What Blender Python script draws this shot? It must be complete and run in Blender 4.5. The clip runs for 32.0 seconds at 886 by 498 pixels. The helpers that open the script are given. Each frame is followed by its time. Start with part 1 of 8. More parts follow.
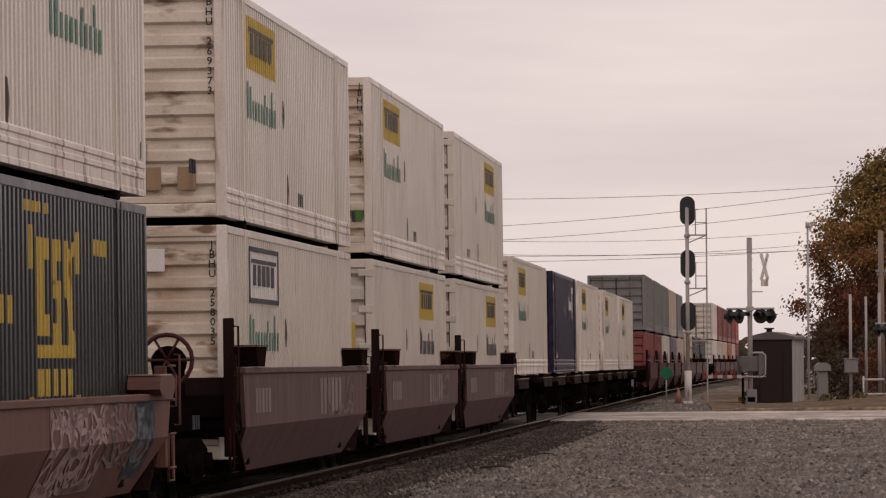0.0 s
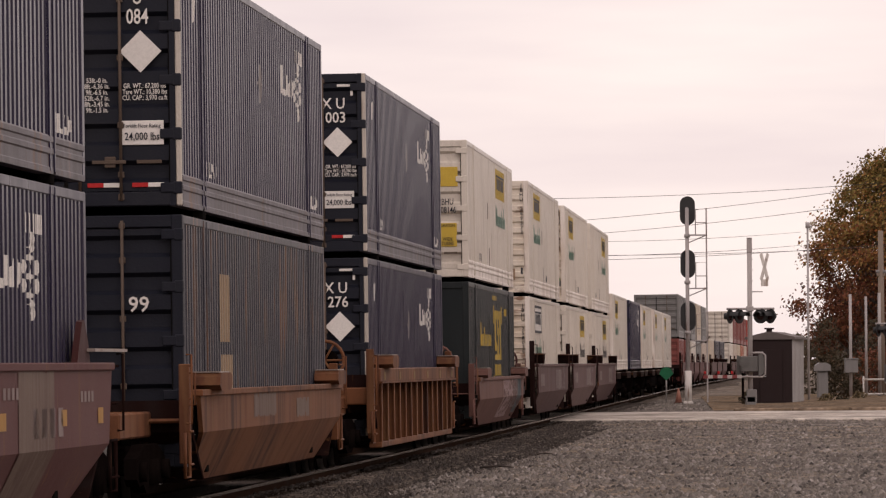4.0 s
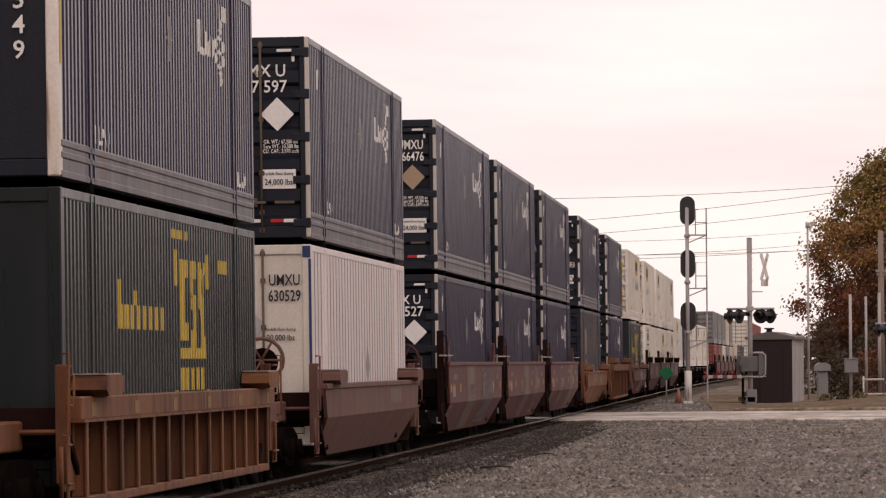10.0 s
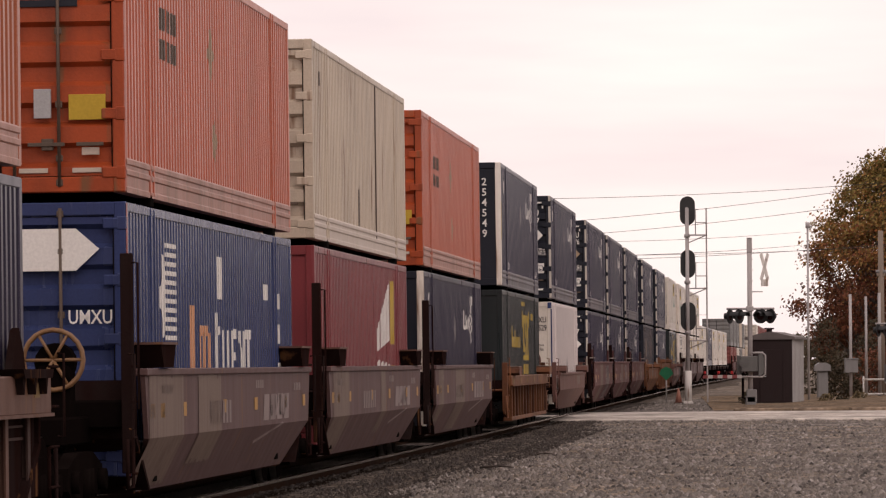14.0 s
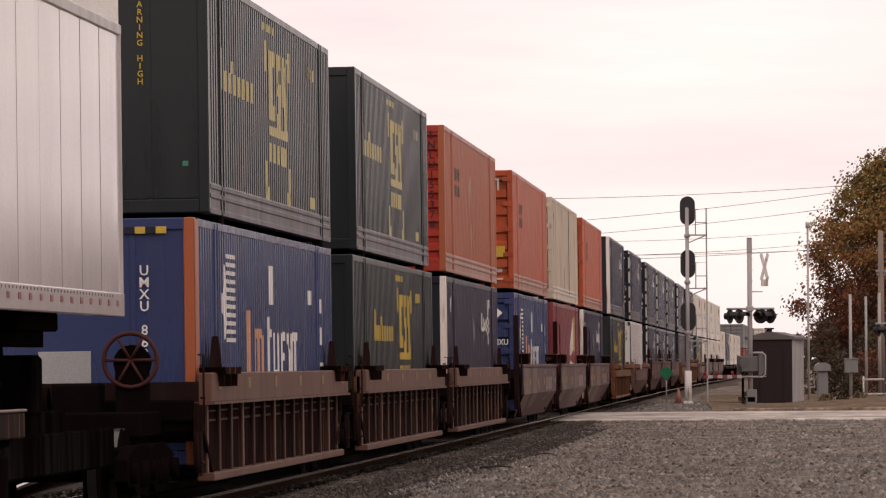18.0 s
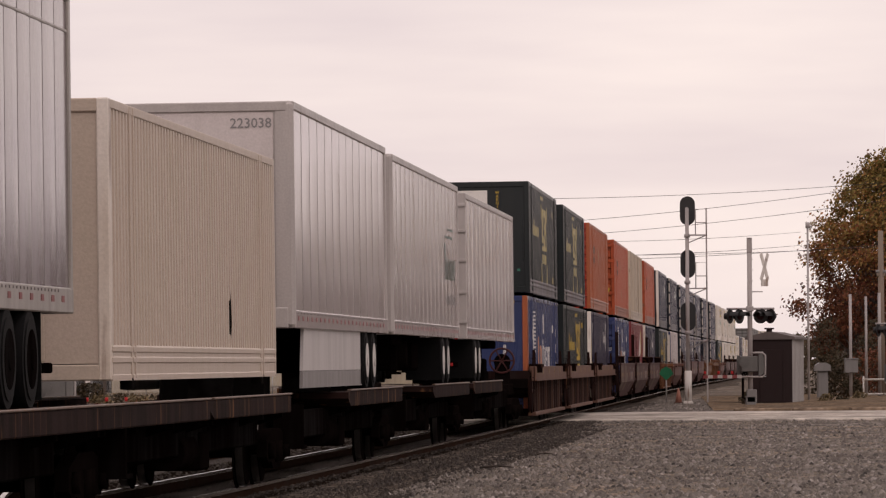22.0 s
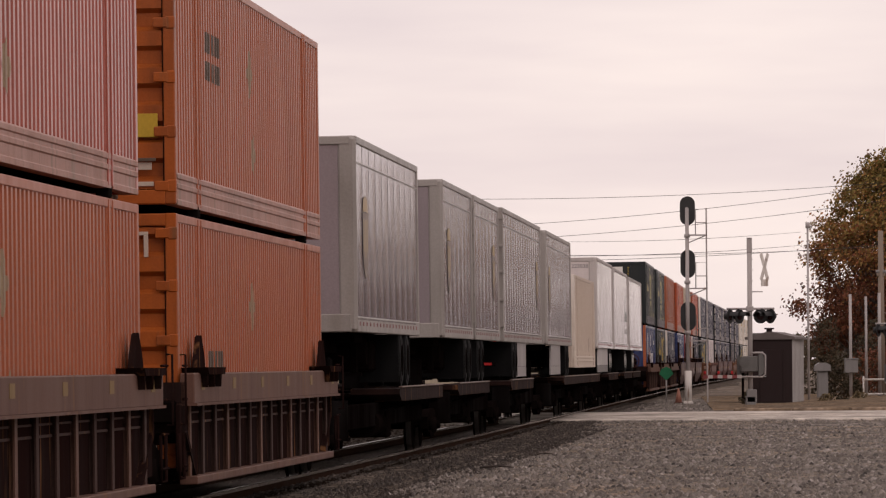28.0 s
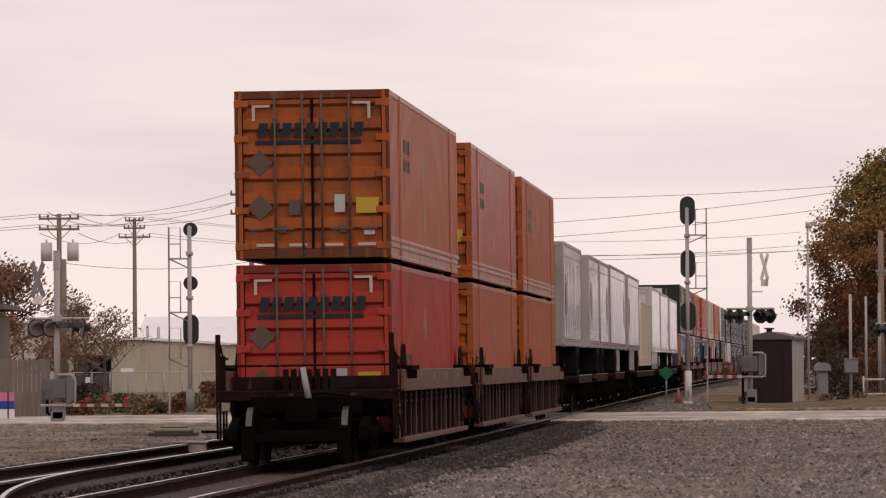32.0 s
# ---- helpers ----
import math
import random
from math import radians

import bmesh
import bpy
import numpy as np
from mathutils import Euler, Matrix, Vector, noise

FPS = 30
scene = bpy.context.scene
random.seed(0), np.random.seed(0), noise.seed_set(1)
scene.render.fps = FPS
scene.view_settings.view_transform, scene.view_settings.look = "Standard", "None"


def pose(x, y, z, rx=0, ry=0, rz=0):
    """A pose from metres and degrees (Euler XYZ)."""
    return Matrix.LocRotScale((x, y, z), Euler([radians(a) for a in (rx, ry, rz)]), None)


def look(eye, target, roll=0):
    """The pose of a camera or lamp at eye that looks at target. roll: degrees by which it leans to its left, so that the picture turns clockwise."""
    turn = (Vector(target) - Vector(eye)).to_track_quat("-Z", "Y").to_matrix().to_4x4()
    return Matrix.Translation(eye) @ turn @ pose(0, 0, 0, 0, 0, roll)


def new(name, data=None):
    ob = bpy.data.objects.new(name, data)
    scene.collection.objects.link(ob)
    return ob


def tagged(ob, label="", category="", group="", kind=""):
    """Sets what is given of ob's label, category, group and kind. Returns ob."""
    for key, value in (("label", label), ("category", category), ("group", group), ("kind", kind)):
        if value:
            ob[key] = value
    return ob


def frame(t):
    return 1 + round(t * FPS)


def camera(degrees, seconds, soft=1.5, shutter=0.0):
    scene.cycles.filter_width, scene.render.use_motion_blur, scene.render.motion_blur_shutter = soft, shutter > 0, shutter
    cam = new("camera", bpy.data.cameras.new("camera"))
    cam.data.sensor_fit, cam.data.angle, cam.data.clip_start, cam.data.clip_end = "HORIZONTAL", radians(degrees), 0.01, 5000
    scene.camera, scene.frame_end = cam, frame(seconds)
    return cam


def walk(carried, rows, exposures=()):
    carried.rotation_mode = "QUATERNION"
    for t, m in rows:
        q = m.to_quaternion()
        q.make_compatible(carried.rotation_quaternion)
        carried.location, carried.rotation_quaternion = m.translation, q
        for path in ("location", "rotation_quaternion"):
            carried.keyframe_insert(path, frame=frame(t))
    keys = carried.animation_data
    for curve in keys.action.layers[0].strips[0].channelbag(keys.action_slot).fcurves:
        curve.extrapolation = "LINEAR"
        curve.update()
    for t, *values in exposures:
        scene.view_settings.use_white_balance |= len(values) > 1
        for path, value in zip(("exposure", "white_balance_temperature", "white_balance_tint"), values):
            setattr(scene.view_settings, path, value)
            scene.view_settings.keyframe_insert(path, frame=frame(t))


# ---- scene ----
cam = camera(10.095, 32.0, soft=1.25)
EYE = Vector((0, 0, 1.592))
# the tripod stands still, tilted up a little and leaning slightly
TILT, LEAN = 1.3096, 0.4
CAM = look(EYE, EYE + Vector((0, math.cos(radians(TILT)), math.sin(radians(TILT)))), -LEAN)
walk(cam, [(0, CAM), (32, CAM)], exposures=[(0, -0.42, 7050, 21.5), (1.5, -0.24, 7050, 21.5), (3, -0.14, 7050, 21.5), (6, 0.07, 7050, 21.5), (10, 0.06, 7050, 21.5), (14, 0.06, 7050, 21.5), (18, 0.06, 7050, 21.5), (19, 0.04, 7050, 21.5), (21, -0.08, 7050, 21.5), (23, -0.24, 7050, 21.5), (26, -0.24, 7050, 21.5), (29, -0.14, 7050, 21.5), (30, -0.1, 7050, 21.5), (31, 0, 7050, 21.5), (32, -0.18, 7050, 21.5)])

# ---- world: an even, bright overcast with faint streaks ----
SUN_EL, SUN_AZ = radians(38), radians(160)
world = bpy.data.worlds.new("overcast")
scene.world = world
world.use_nodes = True
wn, wl = world.node_tree.nodes, world.node_tree.links
wn.clear()
w_out, w_bg = wn.new("ShaderNodeOutputWorld"), wn.new("ShaderNodeBackground")
w_sky = wn.new("ShaderNodeTexSky")
w_sky.sky_type, w_sky.sun_disc = "NISHITA", False
w_sky.sun_elevation, w_sky.sun_rotation = SUN_EL, SUN_AZ
w_tc, w_map, w_noise = wn.new("ShaderNodeTexCoord"), wn.new("ShaderNodeMapping"), wn.new("ShaderNodeTexNoise")
w_map.inputs["Scale"].default_value = (5.0, 5.0, 34.0)
w_map.inputs["Rotation"].default_value = (0, radians(4), 0)
w_noise.inputs["Scale"].default_value = 1.0
w_noise.inputs["Detail"].default_value = 5
w_ramp = wn.new("ShaderNodeValToRGB")
w_ramp.color_ramp.elements[0].position, w_ramp.color_ramp.elements[0].color = 0.36, (8.45, 7.95, 8.15, 1)
w_ramp.color_ramp.elements[1].position, w_ramp.color_ramp.elements[1].color = 0.62, (10.5, 10.0, 9.65, 1)
# overcast skies are brighter overhead than at the horizon
w_sep, w_zen, w_zcol = wn.new("ShaderNodeSeparateXYZ"), wn.new("ShaderNodeMapRange"), wn.new("ShaderNodeVectorMath")
w_zen.inputs[1].default_value, w_zen.inputs[2].default_value = 0.06, 0.9
w_zen.inputs[3].default_value, w_zen.inputs[4].default_value = 1.0, 1.1
w_zcol.operation = "SCALE"
w_mix = wn.new("ShaderNodeMix")
w_mix.data_type = "RGBA"
w_mix.inputs[0].default_value = 0.93
wl.new(w_tc.outputs["Generated"], w_map.inputs[0])
wl.new(w_map.outputs[0], w_noise.inputs[0])
wl.new(w_noise.outputs[0], w_ramp.inputs[0])
wl.new(w_tc.outputs["Generated"], w_sep.inputs[0])
wl.new(w_sep.outputs[2], w_zen.inputs[0])
wl.new(w_ramp.outputs[0], w_zcol.inputs[0])
wl.new(w_zen.outputs[0], w_zcol.inputs["Scale"])
wl.new(w_sky.outputs[0], w_mix.inputs[6])
wl.new(w_zcol.outputs[0], w_mix.inputs[7])
wl.new(w_mix.outputs[2], w_bg.inputs[0])
wl.new(w_bg.outputs[0], w_out.inputs[0])
w_bg.inputs[1].default_value = 0.1
sun = new("sun", bpy.data.lights.new("sun", "SUN"))
sun.data.energy, sun.data.angle, sun.data.color = 0.5, radians(30), (1.0, 0.93, 0.88)
sun.matrix_world = look((40 * math.sin(SUN_AZ), 40 * math.cos(SUN_AZ), 40 * math.tan(SUN_EL)), (0, 0, 0))


# ---- materials ----
def nodes_of(name):
    m = bpy.data.materials.new(name)
    m.use_nodes = True
    return m, m.node_tree.nodes, m.node_tree.links, m.node_tree.nodes["Principled BSDF"]


MATS = {}


def paint(name, col, rough=0.5, dirt=0.35, rust=0.0, metal=0.0, bump=0.15, spec=0.5, dirt_col=None, streak=(2.2, 2.2, 0.22), grain=35.0, wave=0.0):
    """Painted or bare surface: broad stains, run-down streaks, fine grain; each thing shifted by its own random number."""
    if name in MATS:
        return MATS[name]
    m, n, l, p = nodes_of(name)
    tc, info, vm = n.new("ShaderNodeTexCoord"), n.new("ShaderNodeObjectInfo"), n.new("ShaderNodeVectorMath")
    vm.operation = "MULTIPLY_ADD"
    vm.inputs[1].default_value = (37, 51, 13)
    comb = n.new("ShaderNodeCombineXYZ")
    for i in range(3):
        l.new(info.outputs["Random"], comb.inputs[i])
    l.new(comb.outputs[0], vm.inputs[0])
    l.new(tc.outputs["Object"], vm.inputs[2])
    mp = n.new("ShaderNodeMapping")
    mp.inputs["Scale"].default_value = streak
    l.new(vm.outputs[0], mp.inputs[0])
    s1, s2, s3 = n.new("ShaderNodeTexNoise"), n.new("ShaderNodeTexNoise"), n.new("ShaderNodeTexNoise")
    s1.inputs["Scale"].default_value, s1.inputs["Detail"].default_value = 1.6, 6
    s2.inputs["Scale"].default_value, s2.inputs["Detail"].default_value = 0.55, 5
    s3.inputs["Scale"].default_value, s3.inputs["Detail"].default_value = grain, 3
    l.new(mp.outputs[0], s1.inputs[0])
    l.new(vm.outputs[0], s2.inputs[0])
    l.new(vm.outputs[0], s3.inputs[0])
    mul = n.new("ShaderNodeMath")
    mul.operation = "MULTIPLY"
    l.new(s1.outputs[0], mul.inputs[0])
    l.new(s2.outputs[0], mul.inputs[1])
    r1 = n.new("ShaderNodeMapRange")
    r1.inputs[1].default_value, r1.inputs[2].default_value, r1.inputs[4].default_value = 0.2, 0.42, dirt
    l.new(mul.outputs[0], r1.inputs[0])
    mx = n.new("ShaderNodeMix")
    mx.data_type = "RGBA"
    mx.inputs[6].default_value = (*col, 1)
    dc = dirt_col or tuple(c * 0.45 + 0.02 for c in col)
    mx.inputs[7].default_value = (*dc, 1)
    l.new(r1.outputs[0], mx.inputs[0])
    # fine tone grain
    r2 = n.new("ShaderNodeMapRange")
    r2.inputs[1].default_value, r2.inputs[2].default_value, r2.inputs[3].default_value, r2.inputs[4].default_value = 0.3, 0.7, 0.93, 1.06
    l.new(s3.outputs[0], r2.inputs[0])
    sc = n.new("ShaderNodeVectorMath")
    sc.operation = "SCALE"
    l.new(mx.outputs[2], sc.inputs[0])
    l.new(r2.outputs[0], sc.inputs["Scale"])
    last = sc.outputs[0]
    if rust:
        r3 = n.new("ShaderNodeMapRange")
        r3.inputs[1].default_value, r3.inputs[2].default_value, r3.inputs[4].default_value = 0.62 - rust * 0.25, 0.72 - rust * 0.2, 0.9
        s4 = n.new("ShaderNodeTexNoise")
        s4.inputs["Scale"].default_value, s4.inputs["Detail"].default_value = 2.4, 8
        l.new(mp.outputs[0], s4.inputs[0])
        l.new(s4.outputs[0], r3.inputs[0])
        mx2 = n.new("ShaderNodeMix")
        mx2.data_type = "RGBA"
        mx2.inputs[7].default_value = (0.16, 0.075, 0.035, 1)
        l.new(last, mx2.inputs[6])
        l.new(r3.outputs[0], mx2.inputs[0])
        last = mx2.outputs[2]
    l.new(last, p.inputs["Base Color"])
    rr = n.new("ShaderNodeMapRange")
    rr.inputs[3].default_value, rr.inputs[4].default_value = max(0.05, rough - 0.1), min(1, rough + 0.12)
    l.new(s1.outputs[0], rr.inputs[0])
    l.new(rr.outputs[0], p.inputs["Roughness"])
    p.inputs["Metallic"].default_value = metal
    p.inputs["Specular IOR Level"].default_value = spec
    if wave:
        b = n.new("ShaderNodeBump")
        b.inputs["Strength"].default_value, b.inputs["Distance"].default_value = wave, 0.05
        l.new(s1.outputs[0], b.inputs["Height"])
        l.new(b.outputs[0], p.inputs["Normal"])
    elif bump:
        b = n.new("ShaderNodeBump")
        b.inputs["Strength"].default_value, b.inputs["Distance"].default_value = bump, 0.02
        l.new(s3.outputs[0], b.inputs["Height"])
        l.new(b.outputs[0], p.inputs["Normal"])
    MATS[name] = m
    return m


def plain(name, col, rough=0.5, metal=0.0):
    return paint(name, col, rough, dirt=0.2, metal=metal, bump=0.05, spec=0.15)


def ground_mat(name, cols, scale=9.0, big=0.22, bump=0.9, stretch=(1, 1, 1)):
    """Loose ground: three tones by stone-sized cells and wide patches."""
    m, n, l, p = nodes_of(name)
    tc, mp = n.new("ShaderNodeTexCoord"), n.new("ShaderNodeMapping")
    mp.inputs["Scale"].default_value = stretch
    l.new(tc.outputs["Object"], mp.inputs[0])
    v = n.new("ShaderNodeTexVoronoi")
    v.inputs["Scale"].default_value = scale
    f, g = n.new("ShaderNodeTexNoise"), n.new("ShaderNodeTexNoise")
    f.inputs["Scale"].default_value, f.inputs["Detail"].default_value = scale * 0.7, 6
    g.inputs["Scale"].default_value, g.inputs["Detail"].default_value = big, 7
    for t in (v, f, g):
        l.new(mp.outputs[0], t.inputs["Vector"])
    sepc = n.new("ShaderNodeSeparateColor")
    l.new(v.outputs["Color"], sepc.inputs[0])
    m1, m2, m3 = n.new("ShaderNodeMix"), n.new("ShaderNodeMix"), n.new("ShaderNodeMix")
    for q in (m1, m2, m3):
        q.data_type = "RGBA"
    m1.inputs[6].default_value, m1.inputs[7].default_value = (*cols[0], 1), (*cols[1], 1)
    l.new(sepc.outputs[0], m1.inputs[0])
    rg = n.new("ShaderNodeMapRange")
    rg.inputs[1].default_value, rg.inputs[2].default_value, rg.inputs[4].default_value = 0.44, 0.62, 0.85
    l.new(g.outputs[0], rg.inputs[0])
    m2.inputs[7].default_value = (*cols[2], 1)
    l.new(m1.outputs[2], m2.inputs[6])
    l.new(rg.outputs[0], m2.inputs[0])
    rf = n.new("ShaderNodeMapRange")
    rf.inputs[1].default_value, rf.inputs[2].default_value, rf.inputs[3].default_value, rf.inputs[4].default_value = 0.3, 0.7, 0.55, 1.4
    l.new(f.outputs[0], rf.inputs[0])
    # patches of damp, dust and wheel wear, metres across
    h, rh, mh = n.new("ShaderNodeTexNoise"), n.new("ShaderNodeMapRange"), n.new("ShaderNodeMath")
    h.inputs["Scale"].default_value, h.inputs["Detail"].default_value = big * 2.3, 8
    l.new(mp.outputs[0], h.inputs["Vector"])
    rh.inputs[1].default_value, rh.inputs[2].default_value, rh.inputs[3].default_value, rh.inputs[4].default_value = 0.34, 0.66, 0.62, 1.3
    l.new(h.outputs[0], rh.inputs[0])
    mh.operation = "MULTIPLY"
    l.new(rf.outputs[0], mh.inputs[0])
    l.new(rh.outputs[0], mh.inputs[1])
    sc = n.new("ShaderNodeVectorMath")
    sc.operation = "SCALE"
    l.new(m2.outputs[2], sc.inputs[0])
    l.new(mh.outputs[0], sc.inputs["Scale"])
    l.new(sc.outputs[0], p.inputs["Base Color"])
    p.inputs["Roughness"].default_value = 0.95
    p.inputs["Specular IOR Level"].default_value = 0.0
    ad = n.new("ShaderNodeMath")
    ad.operation = "SUBTRACT"
    l.new(f.outputs[0], ad.inputs[0])
    l.new(v.outputs["Distance"], ad.inputs[1])
    b = n.new("ShaderNodeBump")
    b.inputs["Strength"].default_value, b.inputs["Distance"].default_value = bump, 0.06
    l.new(ad.outputs[0], b.inputs["Height"])
    l.new(b.outputs[0], p.inputs["Normal"])
    return m


def glow(name, col, strength):
    m, n, l, p = nodes_of(name)
    p.inputs["Base Color"].default_value = (*col, 1)
    p.inputs["Emission Color"].default_value, p.inputs["Emission Strength"].default_value = (*col, 1), strength
    return m


SLATE = paint("slate_blue_paint", (0.0165, 0.0122, 0.036), 0.3, 0.35, dirt_col=(0.032, 0.027, 0.043), bump=0.0, spec=0.3)
SLATE_END = paint("navy_end_paint", (0.008, 0.0095, 0.017), 0.5, 0.3, spec=0.25)
GREEN = paint("dark_green_paint", (0.0125, 0.0165, 0.0175), 0.3, 0.3, dirt_col=(0.024, 0.027, 0.026), bump=0.0, spec=0.3)
GREYBLUE = paint("grey_blue_paint", (0.019, 0.018, 0.029), 0.4, 0.35, rust=0.25)
WHITE = paint("white_container_paint", (0.59, 0.535, 0.465), 0.3, 0.6, dirt_col=(0.42, 0.37, 0.315), bump=0.05)
WHITE_NOSE = paint("stained_white_nose", (0.66, 0.59, 0.5), 0.45, 0.8, rust=0.14, dirt_col=(0.36, 0.24, 0.14), streak=(0.8, 0.8, 2.2))
WHITE_WORN = paint("worn_white_paint", (0.72, 0.66, 0.6), 0.45, 0.5, rust=0.25, dirt_col=(0.38, 0.27, 0.17))
ALU = paint("ribbed_white_panel", (0.66, 0.58, 0.56), 0.4, 0.35, dirt_col=(0.46, 0.4, 0.38))
CREAM = paint("cream_paint", (0.47, 0.385, 0.32), 0.45, 0.35, dirt_col=(0.42, 0.36, 0.27))
BEIGE = paint("beige_paint", (0.5, 0.415, 0.32), 0.45, 0.4, rust=0.05)
ORANGE = paint("faded_orange_paint", (0.36, 0.1, 0.043), 0.36, 0.45, dirt_col=(0.26, 0.085, 0.045), bump=0.03, spec=0.25)
ORANGE_END = paint("orange_door_paint", (0.34, 0.08, 0.013), 0.42, 0.8, rust=0.12, dirt_col=(0.1, 0.028, 0.01), spec=0.3)
ORANGE_PALE = paint("sun_bleached_orange_paint", (0.45, 0.125, 0.072), 0.36, 0.5, dirt_col=(0.3, 0.085, 0.05), bump=0.03, spec=0.25)
ORANGE_RED = paint("red_orange_door_paint", (0.36, 0.062, 0.018), 0.42, 0.75, rust=0.1, dirt_col=(0.13, 0.025, 0.01), spec=0.3)
ORANGE_FRAME = paint("grimy_orange_frame", (0.13, 0.032, 0.012), 0.55, 0.6, rust=0.2, spec=0.2)
RED_FRAME = paint("grimy_red_frame", (0.17, 0.022, 0.014), 0.55, 0.6, rust=0.15, spec=0.2)
REDORANGE = paint("red_orange_paint", (0.36, 0.036, 0.02), 0.36, 0.45, bump=0.03, spec=0.25)
MAROON = paint("maroon_paint", (0.2, 0.04, 0.044), 0.3, 0.35, bump=0.03, spec=0.3)
BLUE = paint("royal_blue_paint", (0.034, 0.048, 0.125), 0.25, 0.3, bump=0.03, spec=0.25)
GREY_ISO = paint("grey_container_paint", (0.17, 0.165, 0.158), 0.5, 0.4)
RED_ISO = paint("brick_red_paint", (0.2, 0.045, 0.035), 0.5, 0.4)
RAILBAND = paint("pale_rail_paint", (0.1, 0.09, 0.102), 0.45, 0.7, rust=0.14, spec=0.3, dirt_col=(0.06, 0.05, 0.05))
RAILBAND_PINK = paint("faded_orange_rail_paint", (0.33, 0.14, 0.095), 0.45, 0.6, rust=0.16, dirt_col=(0.17, 0.07, 0.045))
DARKGAP = paint("dark_steel", (0.008, 0.007, 0.0065), 0.8, 0.3, spec=0.0)
DECAL_W = plain("white_lettering", (0.72, 0.69, 0.65), 0.5)
DECAL_Y = plain("yellow_lettering", (0.52, 0.36, 0.06), 0.5)
DECAL_PALE = plain("pale_yellow_lettering", (0.56, 0.48, 0.24), 0.5)
DECAL_G = plain("green_lettering", (0.05, 0.2, 0.14), 0.5)
DECAL_K = plain("black_lettering", (0.02, 0.022, 0.03), 0.5)
DECAL_R = plain("red_reflector", (0.45, 0.03, 0.03), 0.35)
DECAL_T = plain("tan_placard", (0.33, 0.24, 0.16), 0.5)
GALV = paint("galvanised_steel", (0.42, 0.42, 0.42), 0.45, 0.4, metal=0.6)
ROD = paint("dull_grey_rod", (0.1, 0.07, 0.052), 0.55, 0.4, spec=0.25)
WELL_BROWN = paint("brown_well_paint", (0.1, 0.056, 0.053), 0.65, 0.55, rust=0.06, dirt_col=(0.07, 0.037, 0.034), spec=0.18)
WELL_RED = paint("red_brown_well_paint", (0.098, 0.037, 0.035), 0.65, 0.6, rust=0.06, dirt_col=(0.14, 0.075, 0.068), spec=0.18)
WELL_TAN = paint("rusty_tan_well_paint", (0.165, 0.064, 0.028), 0.65, 0.95, rust=0.3, dirt_col=(0.045, 0.017, 0.011), spec=0.18)
WELL_PINK = paint("dusty_pink_brown_paint", (0.13, 0.062, 0.05), 0.65, 0.55, rust=0.1, dirt_col=(0.09, 0.045, 0.038), spec=0.18)
CHORD = paint("dusty_chord_paint", (0.12, 0.062, 0.046), 0.65, 0.5, rust=0.12, dirt_col=(0.07, 0.034, 0.026), spec=0.15)
# recess shade under the well cars' chords is put into this near-black colour
RIB_DARK = paint("shade_dark_rib_paint", (0.018, 0.0085, 0.0075), 0.75, 0.5, rust=0.03, spec=0.0)
# TRUCK, SPINE, DECK: shade beneath the cars is put into these dark colours
TRUCK = paint("shade_black_greasy_steel", (0.0055, 0.0038, 0.0035), 0.85, 0.4, dirt_col=(0.011, 0.008, 0.007), spec=0.0)
SPINE = paint("shade_dark_spine_paint", (0.0035, 0.0022, 0.002), 0.85, 0.5, spec=0.0)
DECK = paint("shaded_worn_deck_paint", (0.019, 0.009, 0.0075), 0.85, 0.85, rust=0.1, dirt_col=(0.008, 0.005, 0.0045), spec=0.06)
WHEEL = paint("worn_wheel_steel", (0.09, 0.085, 0.08), 0.35, 0.5, metal=0.8)
TRAILER = paint("trailer_white_panel", (0.56, 0.505, 0.495), 0.1, 0.4, spec=0.4, metal=0.0, dirt_col=(0.4, 0.36, 0.34), wave=0.05)
TRAILER_GREY = paint("silver_trailer_panel", (0.265, 0.224, 0.236), 0.1, 0.45, spec=0.42, metal=0.05, dirt_col=(0.19, 0.165, 0.168), wave=0.05)
TRAILER_SEAM = paint("grimy_panel_seam", (0.17, 0.15, 0.145), 0.5, 0.4, bump=0.0)
TRAILER_EDGE = paint("trailer_edge_metal", (0.31, 0.285, 0.265), 0.42, 0.6, metal=0.2, bump=0.02, dirt_col=(0.17, 0.15, 0.13))
TRAILER_EDGE_W = paint("white_trailer_edge", (0.42, 0.385, 0.37), 0.4, 0.4, bump=0.02)
TYRE = paint("tyre_rubber", (0.0045, 0.0045, 0.0048), 0.8, 0.3, spec=0.1)
RIM = paint("white_rim", (0.55, 0.53, 0.5), 0.4, 0.4)

GRAVEL = ground_mat("gravel_ground", ((0.07, 0.06, 0.054), (0.27, 0.24, 0.215), (0.27, 0.215, 0.165)), 8.0, 0.2, 1.0)
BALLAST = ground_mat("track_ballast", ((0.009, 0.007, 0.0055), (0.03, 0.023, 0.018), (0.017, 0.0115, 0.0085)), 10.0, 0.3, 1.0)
CONCRETE = ground_mat("pale_concrete", ((0.4, 0.36, 0.32), (0.46, 0.42, 0.38), (0.36, 0.32, 0.28)), 3.0, 0.15, 0.15)
DIRT = ground_mat("dry_dirt", ((0.075, 0.058, 0.045), (0.21, 0.165, 0.125), (0.2, 0.14, 0.09)), 6.0, 0.35)
RAIL_TOP = paint("polished_rail_head", (0.3, 0.26, 0.24), 0.17, 0.5, metal=0.95, bump=0.0)
SHOULDER = ground_mat("dusty_ballast_shoulder", ((0.045, 0.037, 0.031), (0.19, 0.165, 0.145), (0.105, 0.083, 0.066)), 8.0, 0.35, 1.0)
RAIL_SIDE = paint("rusty_rail_side", (0.03, 0.017, 0.012), 0.8, 0.5, spec=0.0)
